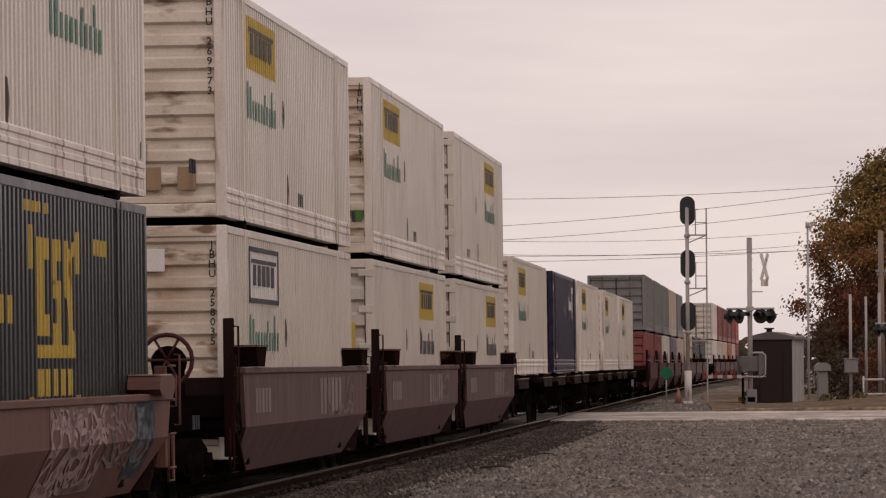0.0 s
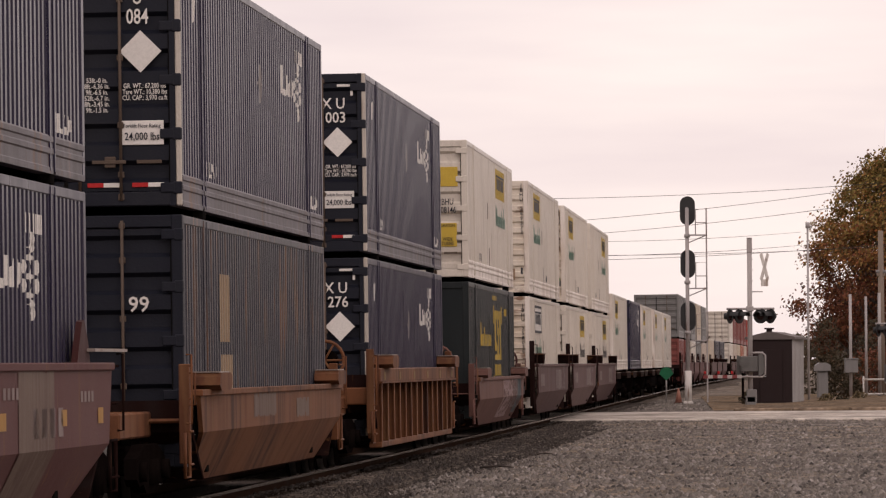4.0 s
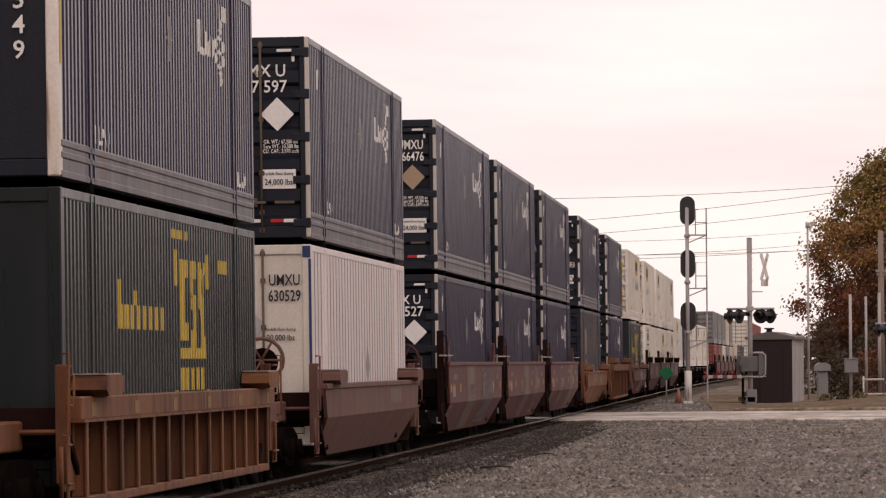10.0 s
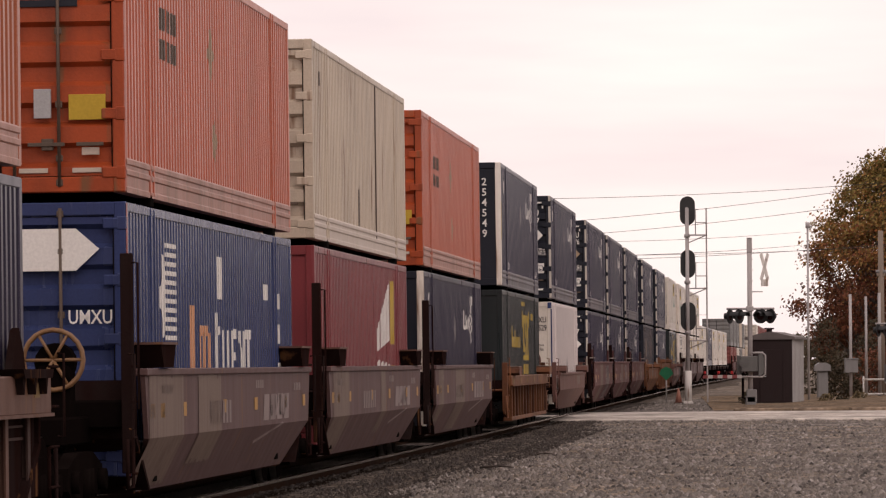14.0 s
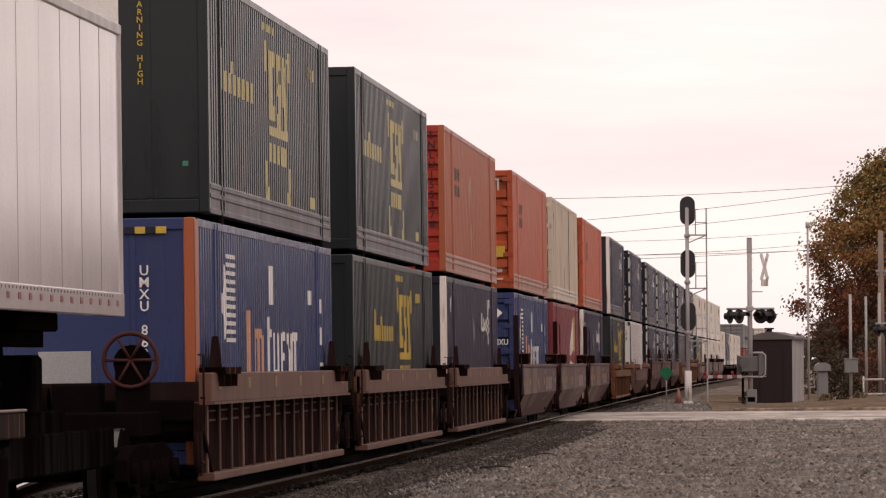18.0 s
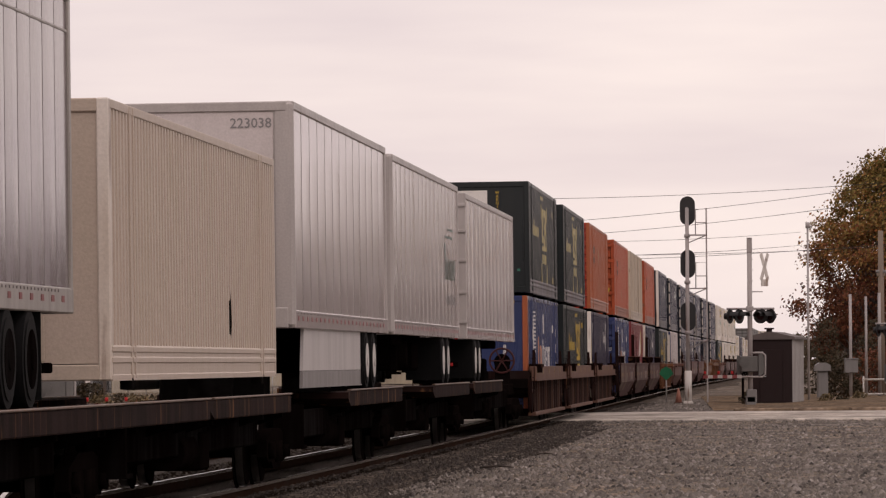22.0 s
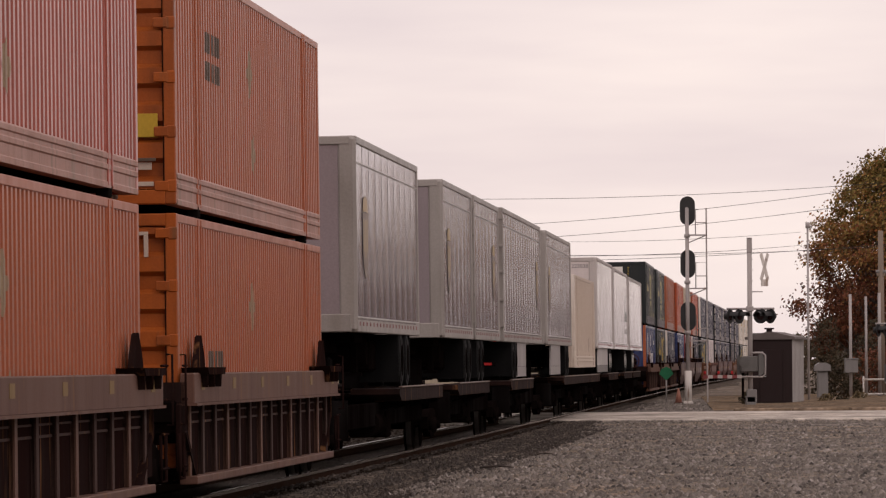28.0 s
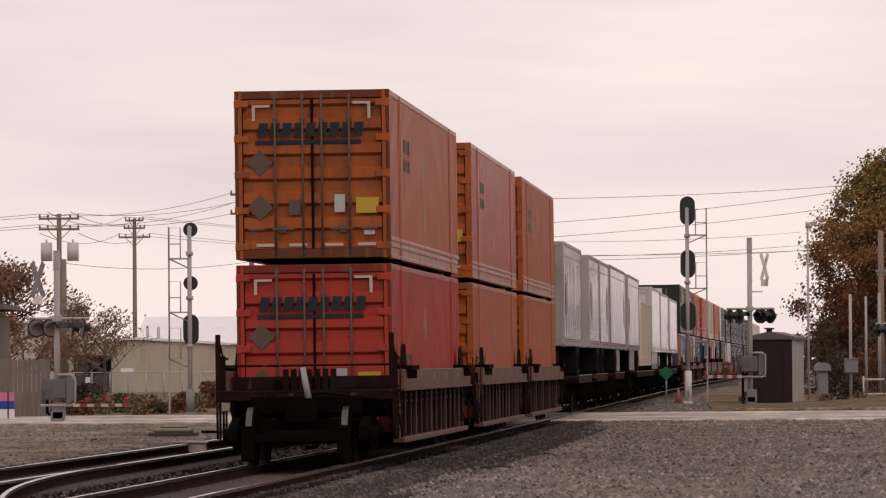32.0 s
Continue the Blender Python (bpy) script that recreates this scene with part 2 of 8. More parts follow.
TIE = paint("weathered_timber", (0.05, 0.036, 0.028), 0.85, 0.5, streak=(8, 0.6, 3))


# ---- mesh building ----
class Geo:
    """Collects faces of one mesh."""

    def __init__(self):
        self.v, self.f, self.s = [], [], []

    def face(self, pts, smooth=False):
        n = len(self.v)
        self.v += [tuple(p) for p in pts]
        self.f.append(tuple(range(n, n + len(pts))))
        self.s.append(smooth)
        return self

    def quad_x(self, x, y0, y1, z0, z1):
        return self.face([(x, y0, z0), (x, y1, z0), (x, y1, z1), (x, y0, z1)])

    def quad_y(self, y, x0, x1, z0, z1):
        """Faces backwards (-y)."""
        return self.face([(x0, y, z0), (x1, y, z0), (x1, y, z1), (x0, y, z1)])

    def box(self, x0, y0, z0, x1, y1, z1, b=0.0):
        if b <= 0:
            n = len(self.v)
            self.v += [(x, y, z) for z in (z0, z1) for y in (y0, y1) for x in (x0, x1)]
            for q in ((0, 2, 3, 1), (4, 5, 7, 6), (0, 1, 5, 4), (2, 6, 7, 3), (0, 4, 6, 2), (1, 3, 7, 5)):
                self.f.append(tuple(n + i for i in q))
                self.s.append(False)
            return self
        b = min(b, (x1 - x0) * 0.4, (y1 - y0) * 0.4, (z1 - z0) * 0.4)
        lo, hi = (x0, y0, z0), (x1, y1, z1)
        ids = {}
        n = len(self.v)
        for c in range(8):
            s = [(c >> k) & 1 for k in range(3)]
            for a in range(3):
                p = [(hi[k] if s[k] else lo[k]) if k == a else ((hi[k] - b) if s[k] else (lo[k] + b)) for k in range(3)]
                ids[c, a] = len(self.v)
                self.v.append(tuple(p))
        for a in range(3):
            u, w = (a + 1) % 3, (a + 2) % 3
            for s in (0, 1):
                cs = [(s << a) | (i << u) | (j << w) for i, j in ((0, 0), (1, 0), (1, 1), (0, 1))]
                q = [ids[c, a] for c in cs]
                self.f.append(tuple(q if s else q[::-1]))
                self.s.append(False)
            for i in (0, 1):
                for j in (0, 1):
                    c0 = (i << u) | (j << w)
                    c1 = c0 | (1 << a)
                    q = [ids[c0, u], ids[c1, u], ids[c1, w], ids[c0, w]]
                    self.f.append(tuple(q if (i ^ j) else q[::-1]))
                    self.s.append(False)
        for c in range(8):
            q = [ids[c, 0], ids[c, 1], ids[c, 2]]
            self.f.append(tuple(q if bin(c).count("1") % 2 else q[::-1]))
            self.s.append(False)
        return self

    def prism(self, prof, axis, a, b):
        """A closed outline of 2D points, swept along x, y or z from a to b."""
        def put(p, t):
            return {"x": (t, p[0], p[1]), "y": (p[0], t, p[1]), "z": (p[0], p[1], t)}[axis]
        n, k = len(self.v), len(prof)
        self.v += [put(p, a) for p in prof] + [put(p, b) for p in prof]
        self.f += [tuple(range(n, n + k))[::-1], tuple(range(n + k, n + 2 * k))]
        self.s += [False, False]
        for i in range(k):
            j = (i + 1) % k
            self.f.append((n + i, n + j, n + k + j, n + k + i))
            self.s.append(False)
        return self

    def rod(self, p0, p1, r, n=8, r1=None, caps=True):
        p0, p1 = Vector(p0), Vector(p1)
        r1 = r if r1 is None else r1
        d = (p1 - p0).normalized()
        u = d.orthogonal().normalized()
        w = d.cross(u)
        k = len(self.v)
        for p, q in ((p0, r), (p1, r1)):
            for i in range(n):
                a = 2 * math.pi * i / n
                self.v.append(tuple(p + (u * math.cos(a) + w * math.sin(a)) * q))
        for i in range(n):
            j = (i + 1) % n
            self.f.append((k + i, k + j, k + n + j, k + n + i))
            self.s.append(True)
        if caps:
            self.f += [tuple(range(k, k + n))[::-1], tuple(range(k + n, k + 2 * n))]
            self.s += [False, False]
        return self

    def pipe(self, pts, r, n=6):
        """A bent tube in one piece."""
        pts = [Vector(p) for p in pts]
        k = len(self.v)
        u = None
        for i, p in enumerate(pts):
            d = (pts[min(i + 1, len(pts) - 1)] - pts[max(i - 1, 0)]).normalized()
            u = d.orthogonal().normalized() if u is None else (u - d * u.dot(d)).normalized()
            w = d.cross(u)
            for j in range(n):
                a = 2 * math.pi * j / n
                self.v.append(tuple(p + (u * math.cos(a) + w * math.sin(a)) * r))
        for i in range(len(pts) - 1):
            for j in range(n):
                a, b = k + i * n + j, k + i * n + (j + 1) % n
                self.f.append((a, b, b + n, a + n))
                self.s.append(True)
        self.f += [tuple(range(k, k + n))[::-1], tuple(range(len(self.v) - n, len(self.v)))]
        self.s += [False, False]
        return self

    def ring(self, c, axis, r, t, n=20, m=6):
        """A torus."""
        k = len(self.v)
        for i in range(n):
            a = 2 * math.pi * i / n
            for j in range(m):
                b = 2 * math.pi * j / m
                q, h = r + t * math.cos(b), t * math.sin(b)
                p = {"x": (h, q * math.cos(a), q * math.sin(a)), "y": (q * math.cos(a), h, q * math.sin(a)), "z": (q * math.cos(a), q * math.sin(a), h)}[axis]
                self.v.append((c[0] + p[0], c[1] + p[1], c[2] + p[2]))
        for i in range(n):
            for j in range(m):
                i2, j2 = (i + 1) % n, (j + 1) % m
                self.f.append((k + i * m + j, k + i2 * m + j, k + i2 * m + j2, k + i * m + j2))
                self.s.append(True)
        return self

    def mesh(self, name, material):
        me = bpy.data.meshes.new(name)
        me.from_pydata(self.v, [], self.f)
        me.polygons.foreach_set("use_smooth", self.s)
        me.materials.append(material)
        me.update()
        return me


CACHE = {}


def part(name, geo, material, parent, label="", m=None, key=None):
    """One mesh object under a thing or a part. With a key the mesh is shared by alike parts; geo may then be a function."""
    if key is not None:
        k = (key, material.name)
        if k not in CACHE:
            CACHE[k] = (geo() if callable(geo) else geo).mesh(name, material)
        me = CACHE[k]
    else:
        me = (geo() if callable(geo) else geo).mesh(name, material)
    ob = new(name, me)
    ob.parent = parent
    if m is not None:
        ob.matrix_basis = m
    if label:
        tagged(ob, label)
    return ob


def thing(name, label, category, group="", m=None, kind=""):
    ob = new(name)
    ob.empty_display_size = 0.3
    if m is not None:
        ob.matrix_basis = m
    return tagged(ob, label, category, group, kind)


def solid(name, geo, material, label, category="", group="", kind="", m=None):
    ob = new(name, geo.mesh(name, material))
    if m is not None:
        ob.matrix_basis = m
    return tagged(ob, label, category, group, kind)


TEXTS = {}


def text_mesh(s, size, material, narrow=1.0):
    k = (s, size, material.name, narrow)
    if k not in TEXTS:
        cu = bpy.data.curves.new("lettering", "FONT")
        cu.body, cu.size, cu.align_x, cu.align_y, cu.resolution_u = s, size, "CENTER", "CENTER", 2
        cu.offset = size * 0.012
        ob = bpy.data.objects.new("lettering", cu)
        me = bpy.data.meshes.new_from_object(ob)
        me.name = "lettering"
        me.transform(Matrix.Diagonal((narrow, 1, 1, 1)))
        me.materials.clear()
        me.materials.append(material)
        bpy.data.objects.remove(ob)
        TEXTS[k] = me
    return TEXTS[k]


def lettering(s, size, material, parent, m, narrow=1.0):
    ob = new("lettering", text_mesh(s, size, material, narrow))
    ob.parent = parent
    ob.matrix_basis = m
    return ob


def stacked(s, size, material, parent, x, y, z, step):
    """Letters one below another on a face that looks backwards."""
    for i, c in enumerate(s):
        if c != " ":
            lettering(c, size, material, parent, pose(x, y, z - i * step, 90, 0, 0))


# ---- the line of the track ----
STEP = 2.0
S0, S1 = -620, 1200
HEAD = []
for i in range(int((S1 - S0) / STEP) + 1):
    u = min(max(S0 + i * STEP, -60), 300) / 100
    HEAD.append(0.0728513 - 0.0067124 * u + 0.0026618 * u * u)
HEAD = np.array(HEAD)
SG = S0 + STEP * np.arange(len(HEAD))
HM = (HEAD[1:] + HEAD[:-1]) / 2
LX = np.concatenate([[0], np.cumsum(STEP * np.sin(HM))])
LY = np.concatenate([[0], np.cumsum(STEP * np.cos(HM))])
LX += -2.74524 - np.interp(0, SG, LX)
LY += 75.0 - np.interp(0, SG, LY)
CANT = 0.375


def line(s, lat=0.0, z=0.0):
    h = float(np.interp(s, SG, HEAD))
    return Vector((float(np.interp(s, SG, LX)) + lat * math.cos(h), float(np.interp(s, SG, LY)) - lat * math.sin(h), z))


def s_at(y):
    return float(np.interp(y, LY, SG))


def rail_pose(s, z=0.0, cant=CANT):
    h = float(np.interp(s, SG, HEAD))
    p = line(s)
    return pose(p.x, p.y, z, 0, -cant, -math.degrees(h))


def gone(t):
    """Metres that the train still has to go until the last moment, as a negative number."""
    u = (t - 16) / 16
    return 16.87052 * (t - 32) + 0.130409 * 16 * (u * u - 1) - 0.085403 * 16 * (u ** 3 - u)


MOVING = []


def on_train(ob, s, z=0.0):
    MOVING.append((ob, s, z))
    return ob


# ---- containers ----
PER, OUT_X, IN_X = 0.236, 1.288, 1.254


def ridge_spans(y0, y1, start):
    """Stretches of the corrugated side between y0 and y1: (from, to, on the outer ridge?)."""
    k = math.floor((y0 - start) / PER)
    while start + k * PER < y1:
        for a, b, outer in ((0.0, 0.42, True), (0.48, 0.94, False), (0.94, 1.0, None)):
            p, q = max(y0, start + (k + a) * PER), min(y1, start + (k + b) * PER)
            if q - p > 0.004:
                yield p, q, outer
        k += 1


SLOPE = 0.06 * PER


def clip_strip(poly, a, b):
    for lim, sign in ((a, 1), (b, -1)):
        res = []
        for i, p in enumerate(poly):
            q = poly[(i + 1) % len(poly)]
            dp, dq = sign * (p[0] - lim), sign * (q[0] - lim)
            if dp >= 0:
                res.append(p)
            if dp * dq < 0:
                t = dp / (dp - dq)
                res.append((lim, p[1] + t * (q[1] - p[1])))
        poly = res
        if len(poly) < 3:
            return []
    return poly


def side_mark(name, polys, material, parent, L, flat=False, x=None, label=""):
    """Painted shapes (convex outlines in y, z) on the outer side, following its corrugation."""
    g = Geo()
    for poly in polys:
        ys = [p[0] for p in poly]
        if flat:
            g.face([(x, a, b) for a, b in poly])
            continue
        for a, b, outer in ridge_spans(min(ys), max(ys), -L / 2 + 0.16):
            c = clip_strip(poly, a, b)
            if c:
                if outer is None:
                    k0 = -L / 2 + 0.16 + PER * math.floor((a + 1e-6 + L / 2 - 0.16) / PER) + 0.94 * PER
                    g.face([(IN_X + (OUT_X - IN_X) * (p - k0) / SLOPE + 0.002, p - 0.004, q) for p, q in c])
                else:
                    g.face([((OUT_X if outer else IN_X) + 0.004, p, q) for p, q in c])
    if g.f:
        return part(name, g, material, parent, label)


def rect(y0, y1, z0, z1):
    return [(y0, z0), (y1, z0), (y1, z1), (y0, z1)]


def diamond(y, z, r):
    return [(y - r, z), (y, z - r), (y + r, z), (y, z + r)]


def corrugated(L, H, sign):
    g = Geo()
    y, end = -L / 2 + 0.16, L / 2 - 0.16
    prof = []
    while y < end:
        for a, x in ((0, OUT_X), (0.42, OUT_X), (0.48, IN_X), (0.94, IN_X)):
            if y + a * PER < end:
                prof.append((y + a * PER, x * sign))
        y += PER
    prof.append((end, OUT_X * sign))
    for (ya, xa), (yb, xb) in zip(prof, prof[1:]):
        q = [(xa, ya, 0.14), (xb, yb, 0.14), (xb, yb, H - 0.09), (xa, ya, H - 0.09)]
        g.face(q if sign > 0 else q[::-1])
    return g


def grooves(L, H, sign):
    """A flat side of wide planks with narrow grooves between."""
    g = Geo()
    y, end, prof = -L / 2 + 0.16, L / 2 - 0.16, []
    while y < end:
        for a, x in ((0, OUT_X), (0.37, OUT_X), (0.375, OUT_X - 0.05), (0.455, OUT_X - 0.05)):
            if y + a < end:
                prof.append((y + a, x * sign))
        y += 0.46
    prof.append((end, OUT_X * sign))
    for (ya, xa), (yb, xb) in zip(prof, prof[1:]):
        q = [(xa, ya, 0.14), (xb, yb, 0.14), (xb, yb, H - 0.09), (xa, ya, H - 0.09)]
        g.face(q if sign > 0 else q[::-1])
    return g


def ribbed_end(x0, x1, z0, z1, y, n, depth, flip=1):
    """A panel with horizontal pressed ribs, facing backwards."""
    g = Geo()
    step = (z1 - z0) / n
    prof = [(y, z0)]
    for i in range(n):
        b = z0 + i * step
        prof += [(y, b + step * 0.22), (y + depth, b + step * 0.34), (y + depth, b + step * 0.7), (y, b + step * 0.82)]
    prof.append((y, z1))
    for (ya, za), (yb, zb) in zip(prof, prof[1:]):
        q = [(x0, ya, za), (x1, ya, za), (x1, yb, zb), (x0, yb, zb)]
        g.face(q if flip > 0 else q[::-1])
    for xx in (x0, x1):
        g.face([(xx, p[0], p[1]) for p in prof] + [(xx, y + depth + 0.01, z1), (xx, y + depth + 0.01, z0)])
    return g


def rod_geo(x, yr, H):
    g = Geo().rod((x, yr - 0.005, 0.16), (x, yr - 0.005, H - 0.06), 0.018, 8)
    for zz in (0.2, 0.45, 1.0, 1.75, 2.4, H - 0.12):
        g.box(x - 0.035, yr - 0.012, zz - 0.035, x + 0.035, yr + 0.035, zz + 0.035, 0.008)
    return g


def lift_geo(yy, H, sg):
    """A lifting post: two flanges with a sunk web between."""
    g = Geo()
    for y0, y1, x in ((yy - 0.17, yy - 0.11, 1.305), (yy + 0.11, yy + 0.17, 1.305), (yy - 0.11, yy + 0.11, 1.2905)):
        g.box(min(sg * 1.16, sg * x), y0, 0.12, max(sg * 1.16, sg * x), y1, H - 0.02, 0.006 if x > 1.3 else 0)
    return g


def rail_section(sg):
    """The stepped outline of a container's bottom rail: flange, web, rib, groove and ledge."""
    pts = [(1.16, 0.095), (1.3, 0.095), (1.3, 0.15), (1.2895, 0.162), (1.2895, 0.268), (1.303, 0.282), (1.303, 0.325), (1.2895, 0.34), (1.2895, 0.378), (1.303, 0.39), (1.303, 0.435), (1.287, 0.455), (1.16, 0.455)]
    return pts if sg > 0 else [(-x, z) for x, z in pts][::-1]


def container(label, s, z, L, side, end, rear="door", rail=None, corner=None, H=2.9, group="containers on the train", post_d=0.17, grooved=False, rods=(0.16, 0.62), fine=True, header=None):
    """A corrugated steel container; its rear face looks back along the train. Returns the thing."""
    rail, corner = rail or side, corner or end
    c = thing("container", label, "container", group)
    for sg in (1, -1):
        part("side_panel", (lambda: grooves(L, H, sg)) if grooved else (lambda: corrugated(L, H, sg)), side, c, key=("corr", grooved, L, H, sg))
        part("top_rail", lambda: Geo().box(min(sg * 1.22, sg * 1.296), -L / 2 + 0.1, H - 0.1, max(sg * 1.22, sg * 1.296), L / 2 - 0.1, H - 0.005, 0.008), side, c, key=("toprail", L, H, sg))
        lim = 6.1 if L > 13 else L / 2 - 0.2
        xa, xb = sorted((sg * 1.16, sg * 1.299))
        part("bottom_rail", lambda: Geo().prism(rail_section(sg), "y", -lim + 0.06, lim - 0.06), rail, c, key=("botrail", L, sg))
        if L > 13:
            part("bottom_rail", lambda: Geo().prism(rail_section(sg), "y", -L / 2 + 0.08, -lim - 0.08), rail, c, key=("botraila", L, sg))
            part("bottom_rail", lambda: Geo().prism(rail_section(sg), "y", lim + 0.08, L / 2 - 0.08), rail, c, key=("botrailb", L, sg))
            for yy in (-6.0, 6.0):
                part("lifting_post", lambda: lift_geo(yy, H, sg), side, c, key=("lift", L, H, sg, yy))
                if sg > 0:
                    part("corner_casting", lambda: Geo().box(xa, yy - 0.1, 0.0, xb, yy + 0.1, 0.12, 0.01), DARKGAP, c, key=("cast", L, H, sg, yy))
        else:
            for yy in (-L / 2 + 0.1, L / 2 - 0.1):
                part("corner_casting", lambda: Geo().box(xa, yy - 0.1, 0.0, xb, yy + 0.1, 0.12, 0.01), DARKGAP, c, key=("cast", L, H, sg, yy))
        for e in (-1, 1):
            ya, yb = sorted((e * (L / 2 - 0.17), e * L / 2))
            xc, xd = sorted((sg * 1.17, sg * 1.295))
            if e < 0 and post_d < 0.17:
                part("corner_post", lambda: Geo().box(min(sg * 1.235, sg * 1.295), ya, 0.1, max(sg * 1.235, sg * 1.295), ya + post_d, H, 0.012), corner, c, key=("post", L, H, sg, e, post_d))
                part("post_web", lambda: Geo().box(min(sg * 1.17, sg * 1.29), ya + post_d, 0.1, max(sg * 1.17, sg * 1.29), yb, H).box(min(sg * 1.17, sg * 1.233), ya + 0.004, 0.1, max(sg * 1.17, sg * 1.233), ya + post_d, H), end, c, key=("postw", L, H, sg, e, post_d))
            else:
                part("corner_post", lambda: Geo().box(xc, ya, 0.1, xd, yb, H, 0.012), corner if e < 0 else side, c, key=("post", L, H, sg, e))
    part("roof", lambda: Geo().box(-1.23, -L / 2 + 0.05, H - 0.06, 1.23, L / 2 - 0.05, H - 0.02), side, c, key=("roof", L, H))
    part("floor", lambda: Geo().box(-1.17, -L / 2 + 0.1, 0.12, 1.17, L / 2 - 0.1, 0.22), DARKGAP, c, key=("floor", L))
    part("front_wall", lambda: Geo().box(-1.18, L / 2 - 0.07, 0.1, 1.18, L / 2 - 0.02, H - 0.02), side, c, key=("front", L, H))
    yr = -L / 2
    part("end_header", lambda: Geo().box(-1.18, yr, H - 0.14, 1.18, yr + 0.12, H - 0.002, 0.012), header or end, c, key=("head", L, H))
    part("end_sill", lambda: Geo().box(-1.18, yr, 0.1, 1.18, yr + 0.12, 0.26, 0.012), header or end, c, key=("sill", L, H))
    if rear == "door":
        for sg in (-1, 1):
            x0, x1 = sorted((sg * 0.02, sg * 1.16))
            d = part("door", lambda: ribbed_end(x0, x1, 0.27, H - 0.15, yr + 0.03, 6, 0.07), end, c, key=("door", L, H, sg))
            for xx in rods if fine else rods[1:]:
                part("locking_rod", lambda: rod_geo(sg * xx, yr, H), ROD, d, key=("rod", L, H, sg, xx))
            part("handle", lambda: Geo().box(min(sg * 0.3, sg * 0.68), yr - 0.035, 0.57, max(sg * 0.3, sg * 0.68), yr - 0.015, 0.61, 0.005).box(min(sg * 0.8, sg * 1.08), yr - 0.035, 0.57, max(sg * 0.8, sg * 1.08), yr - 0.015, 0.61, 0.005).box(sg * 0.5 - 0.06, yr - 0.02, 0.53, sg * 0.5 + 0.06, yr + 0.03, 0.65, 0.005), ROD, d, key=("hdl", L, H, sg))
            for zz in (0.3, 0.9, 1.5, 2.1, 2.68) if fine else ():
                part("hinge", lambda: Geo().box(min(sg * 1.06, sg * 1.225), yr - 0.014, -0.055, max(sg * 1.06, sg * 1.225), yr + 0.03, 0.055, 0.01).box(min(sg * 1.2, sg * 1.302), yr - 0.012, -0.07, max(sg * 1.2, sg * 1.302), yr + 0.055, 0.07, 0.012), end, d, m=Matrix.Translation((0, 0, min(zz, H - 0.2))), key=("hinge", L, sg))
            part("gasket", lambda: Geo().box(min(sg * 1.155, sg * 1.178), yr + 0.02, 0.27, max(sg * 1.155, sg * 1.178), yr + 0.04, H - 0.15).box(min(0, sg * 0.022), yr + 0.015, 0.27, max(0, sg * 0.022), yr + 0.04, H - 0.15), DARKGAP, d, key=("gask", L, H, sg))
    elif rear == "ribs":
        part("end_panel", lambda: ribbed_end(-1.18, 1.18, 0.27, H - 0.14, yr + 0.02, 9, 0.06), end, c, key=("nribs", L, H))
    else:
        part("end_panel", lambda: Geo().box(-1.18, yr + 0.03, 0.27, 1.18, yr + 0.08, H - 0.14), end, c, key=("nflat", L, H))
        for xx in (-0.62, 0.56):
            part("stiffener", lambda: Geo().box(xx, yr + 0.018, 0.3, xx + 0.06, yr + 0.034, H - 0.16), end, c, key=("nstiff", L, H, xx))
    on_train(c, s + L / 2, z)
    return c


def end_quad(name, parent, material, L, x0, x1, z0, z1, dy=0.0):
    return part(name, Geo().box(x0, -L / 2 - 0.012 + dy, z0, x1, -L / 2 + 0.012 + dy, z1, 0.004), material, parent)


def end_diamond(parent, material, L, x, z, r, dy=0.0):
    y = -L / 2 - 0.012 + dy
    return part("placard", Geo().prism([(x - r, z), (x, z - r), (x + r, z), (x, z + r)], "y", y, y + 0.014), material, parent)


def end_text(s, size, parent, material, L, x, z, dy=0.0, narrow=1.0):
    return lettering(s, size, material, parent, pose(x, -L / 2 - 0.016 + dy, z, 90, 0, 0), narrow)


def bars(n, y0, y1, z0, z1, fill=0.7):
    """A row of upright bars that stand for lettering."""
    w = (y1 - y0) / n
    return [rect(y0 + i * w, y0 + (i + fill) * w, z0, z1) for i in range(n)]


DIM_PLACARD = plain("weathered_placard", (0.3, 0.275, 0.265), 0.6)
YEL_TAB = plain("amber_reflector", (0.38, 0.2, 0.05), 0.5)


